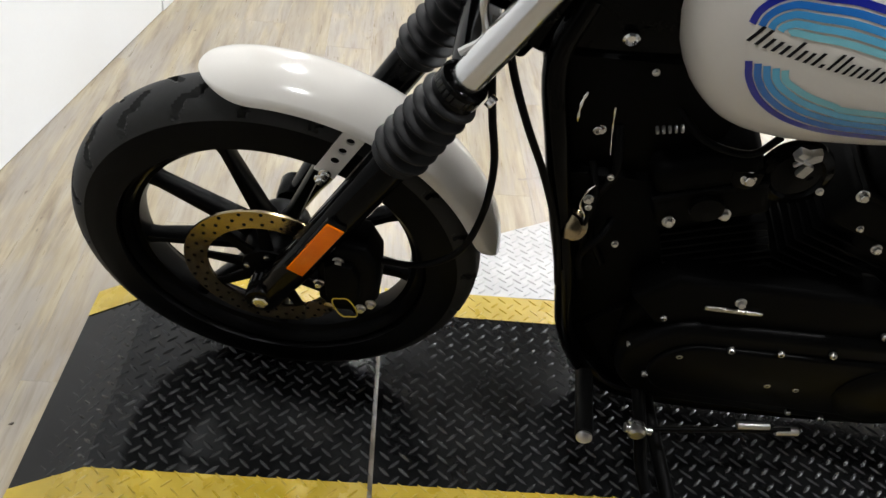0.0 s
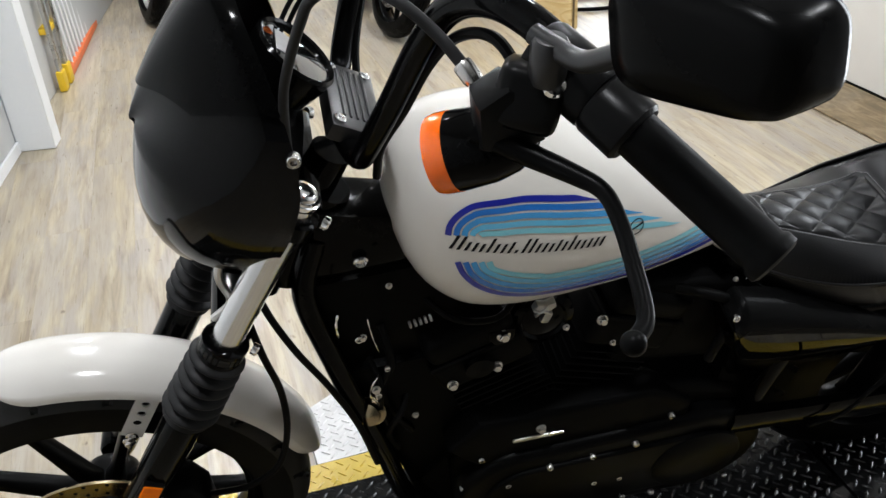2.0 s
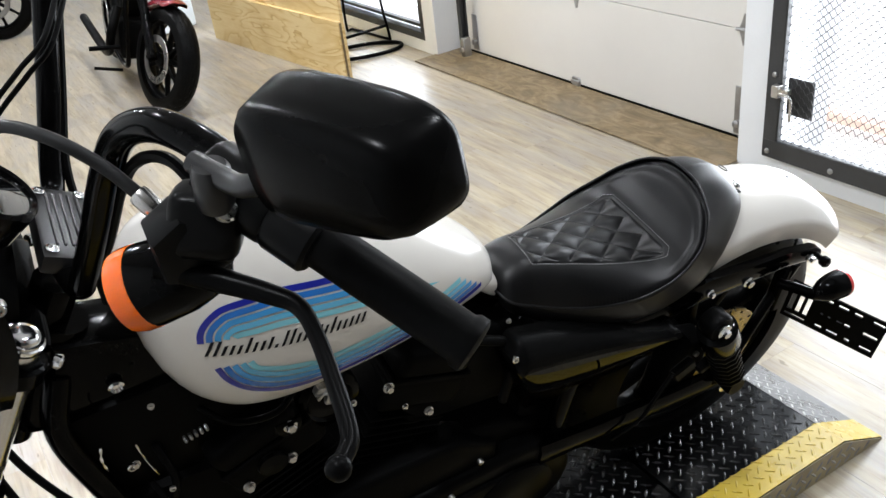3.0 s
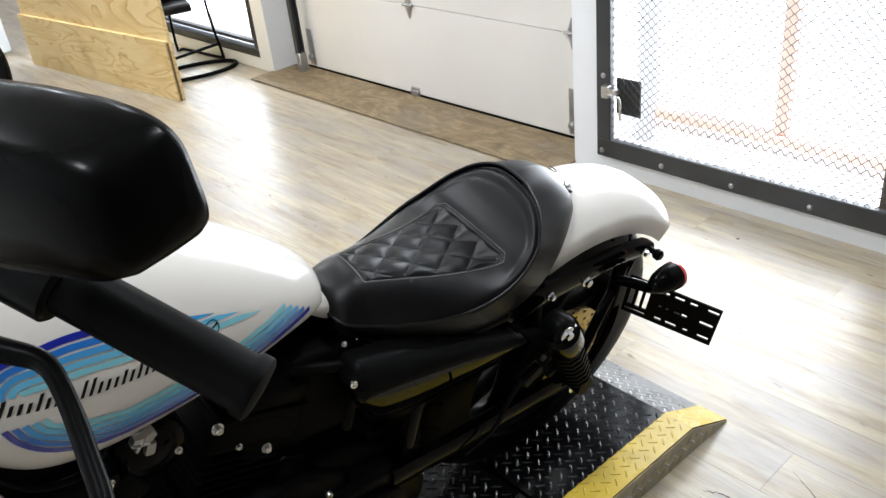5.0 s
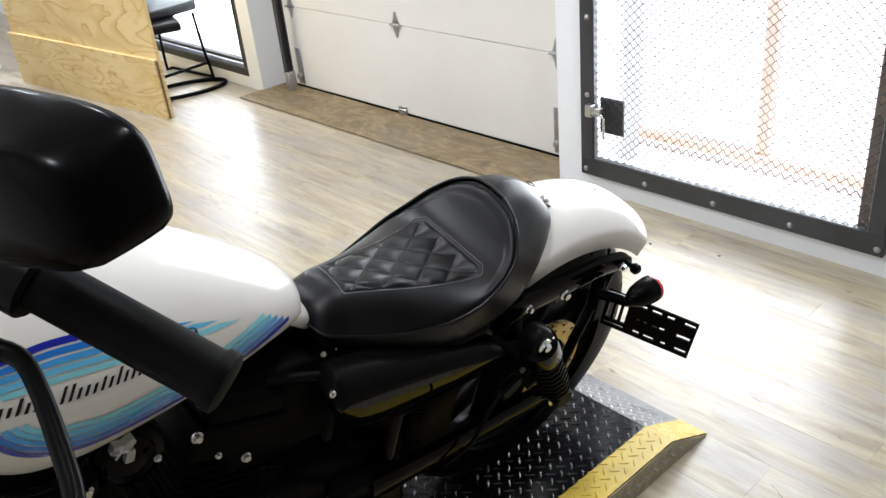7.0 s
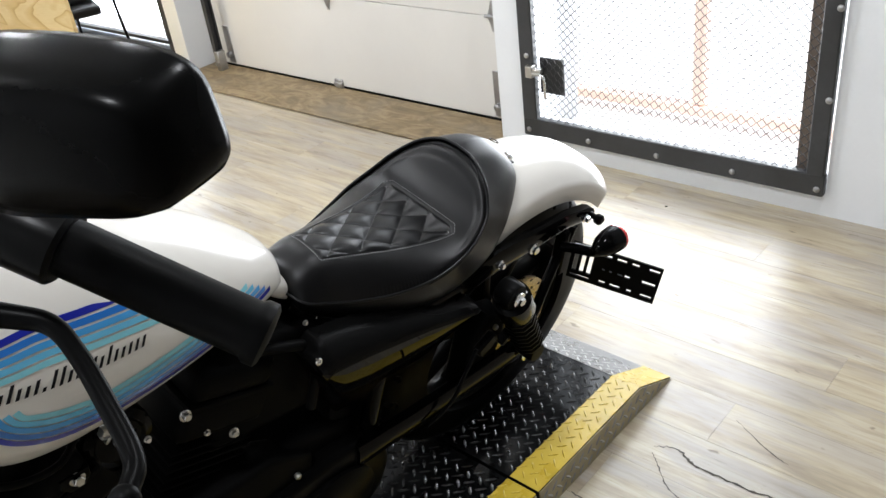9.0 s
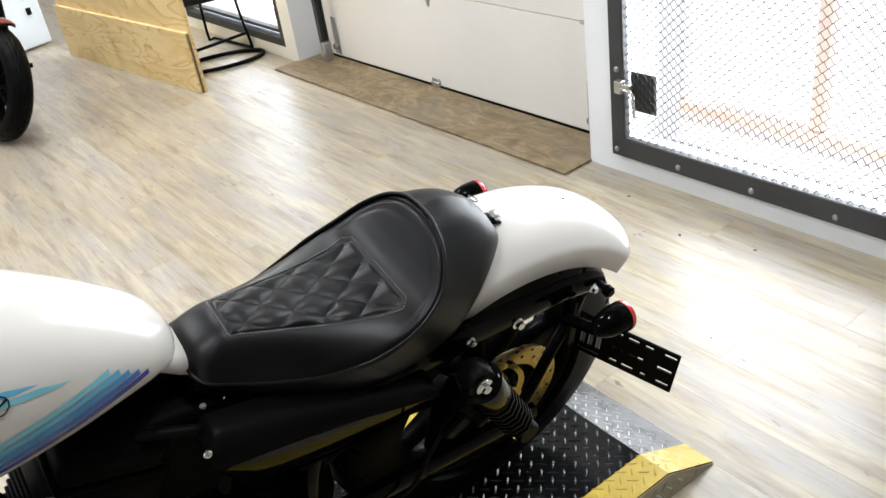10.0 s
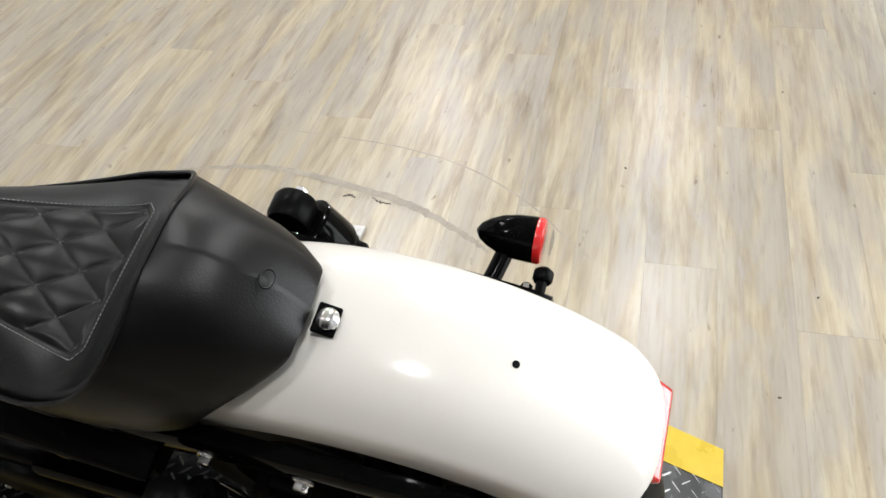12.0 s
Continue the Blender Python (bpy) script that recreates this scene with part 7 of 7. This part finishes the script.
    add_lathe(bm, [(0.04, 0.1), (0.09, 0.06), (0.095, 0.0), (0.085, -0.02), (0.0, -0.025)], pose(0.27, 0, 0.9, 0, 90, 0), 24)
    part("headlamp", bm, M["black_paint"], ob, m=turned)
    bm = bmesh.new()
    add_tube(bm, [(0.6, 0.12, 0.55), (0.55, 0.18, 0.4), (0.7, 0.19, 0.24), (1.1, 0.2, 0.24), (1.75, 0.21, 0.28)], 0.03, 12)
    part("exhaust", bm, M["chrome" if wire else "black_metal"], ob)
    for side in (-1, 1):
        bm = bmesh.new()
        add_rod(bm, (0.55, side * 0.14, 0.3), (0.53, side * 0.33, 0.3), 0.016, 12)
        part("foot_peg", bm, M["black_metal" if not wire else "chrome"], ob)
        bm = bmesh.new()
        add_rod(bm, (0.62, side * 0.12, 0.13), (0.62, side * 0.3, 0.15), 0.011, 10)
        part("lower_peg", bm, M["black_metal" if not wire else "chrome"], ob)
    return ob


parked_motorcycle("black_motorcycle", "parked black motorcycle with cast wheels and a dark red front fender", pose(1.335, 3.42, 0.012, 11, 0, 85), False, "maroon", 0.84, 18)
parked_motorcycle("red_motorcycle", "parked dark red cruiser motorcycle with chrome wire wheels", pose(0.095, 4.36, 0, 0, 0, 82), True, "maroon", 0.86, 22)
parked_motorcycle("touring_motorcycle", "dark red motorcycle parked behind the others", pose(0.949, 6.13, 0, 5, 0, 160), False, "maroon")

# tyre scuffs and cracks in the vinyl
def floor_mark(name, pts, width, material, label, rough=0.0):
    bm = bmesh.new()
    path = smooth_path([(x, y, 0.0008) for x, y in pts], 10)
    rows = []
    for i, p in enumerate(path):
        d = (path[min(i + 1, len(path) - 1)] - path[max(i - 1, 0)]).normalized()
        side = Vector((-d.y, d.x, 0))
        w = width * (0.35 + 0.65 * math.sin(math.pi * (i + 0.5) / len(path))) * (1 + rough * random.uniform(-1, 1))
        q = p + side * width * rough * random.uniform(-1, 1)
        rows.append([q - side * w / 2, q + side * w / 2])
    add_rings(bm, rows, False, False)
    return solid(name, bm, material, label, "floor mark")


SCUFF = surface("faint_rubber_scuff", (0.2, 0.175, 0.14), (0.36, 0.32, 0.26), (0.35, 0.5), 0, 20, 90, 0.05, 0.0004)
CRACK = surface("dirty_crack", (0.03, 0.024, 0.018), (0.08, 0.065, 0.05), (0.6, 0.8), 0, 20, 90, 0.1, 0.0006)
for pts, w in (([(0.55, 0.87), (0.677, 0.902), (0.828, 0.923), (1.001, 0.894), (1.185, 0.842), (1.306, 0.787), (1.409, 0.721), (1.451, 0.689)], 0.022), ([(0.78, 1.092), (0.942, 1.08), (1.161, 1.048), (1.347, 0.983), (1.513, 0.869), (1.613, 0.762), (1.679, 0.697)], 0.005)):
    floor_mark("tyre_scuff", pts, w, SCUFF, "faint curved tyre scuff on the plank floor", 0.15)
for pts, w in (([(1.71, -0.424), (1.731, -0.471), (1.709, -0.517), (1.703, -0.613), (1.712, -0.71), (1.726, -0.822), (1.728, -0.9)], 0.006), ([(1.487, -0.345), (1.481, -0.409), (1.453, -0.475)], 0.004), ([(1.89, -0.539), (1.839, -0.63), (1.818, -0.69)], 0.0025), ([(1.69, -0.43), (1.666, -0.456), (1.613, -0.513), (1.59, -0.591), (1.57, -0.614)], 0.0025), ([(1.055, 0.838), (1.075, 0.842), (1.09, 0.835)], 0.008), ([(1.13, 0.84), (1.16, 0.825), (1.185, 0.823)], 0.006)):
    floor_mark("floor_crack", pts, w, CRACK, "dark crack in the worn plank floor", 0.5)


def floor_chip(x, y, r):
    """A crumb of dirt on the planks."""
    bm = bmesh.new()
    add_lathe(bm, [(r, 0), (r * 0.9, r * 0.3), (r * 0.4, r * 0.5)], segs=9)
    for v in bm.verts:
        v.co.x *= 1 + 0.5 * math.sin(3 * math.atan2(v.co.y, v.co.x) + x * 40)
        v.co.y *= 0.7
    ob = solid("dirt_crumb", bm, CRACK, "small dark crumb of dirt on the plank floor", "dirt")
    tagged(ob, group="crumbs on the floor")
    ob.matrix_world = pose(x, y, 0.0006, 0, 0, x * 700)


for x, y, r in ((2.66, 0.319, 0.006), (2.725, 0.094, 0.005), (2.276, 0.375, 0.003), (2.299, -0.069, 0.003), (1.727, 1.035, 0.004), (2.142, 0.653, 0.0035), (2.112, 1.419, 0.003), (2.054, 0.38, 0.0035), (-0.468, -0.076, 0.004), (2.757, 0.612, 0.005)):
    floor_chip(x, y, r)

# ---- floor ----
PLANK_W, PLANK_L = 0.152, 1.22
floor = tagged(new("floor"), "weathered oak vinyl plank floor", "floor", kind="structure")
floor.empty_display_size = 0.1


def plank_mesh(w, l):
    bm = bmesh.new()
    add_box(bm, (w - 0.0002, l - 0.0002, 0.02), pose(0, 0, -0.01), 0.0003)
    return mesh_of("plank", bm, M["plank"])


plank = plank_mesh(PLANK_W, PLANK_L)
near, far = [], []
for i in range(-18, 26):
    x = i * PLANK_W + 0.043
    shift = (i * 0.437) % 1.0 * PLANK_L
    for j in range(-5, 9):
        y = j * PLANK_L + shift - 0.2
        if (WALL.inverted() @ Vector((x, y, 0))).x > 0.3:
            continue
        (near if -0.9 < x < 2.9 and -0.8 < y < 4.6 else far).append((x, y))
for x, y in near[:300]:
    ob = new("plank", plank)
    ob.parent = floor
    ob.location = (x, y, 0)
bm = bmesh.new()
for x, y in far + near[300:]:
    add_box(bm, (PLANK_W - 0.0006, PLANK_L - 0.0006, 0.02), pose(x, y, -0.01))
tagged(part("far_planks", bm, M["plank"], floor), kind="stuff")
bm = bmesh.new()
add_box(bm, (5.6, 15.6, 0.02), WALL @ pose(-2.7, 1.9, -0.032))
part("subfloor", bm, M["engine_black"], floor)
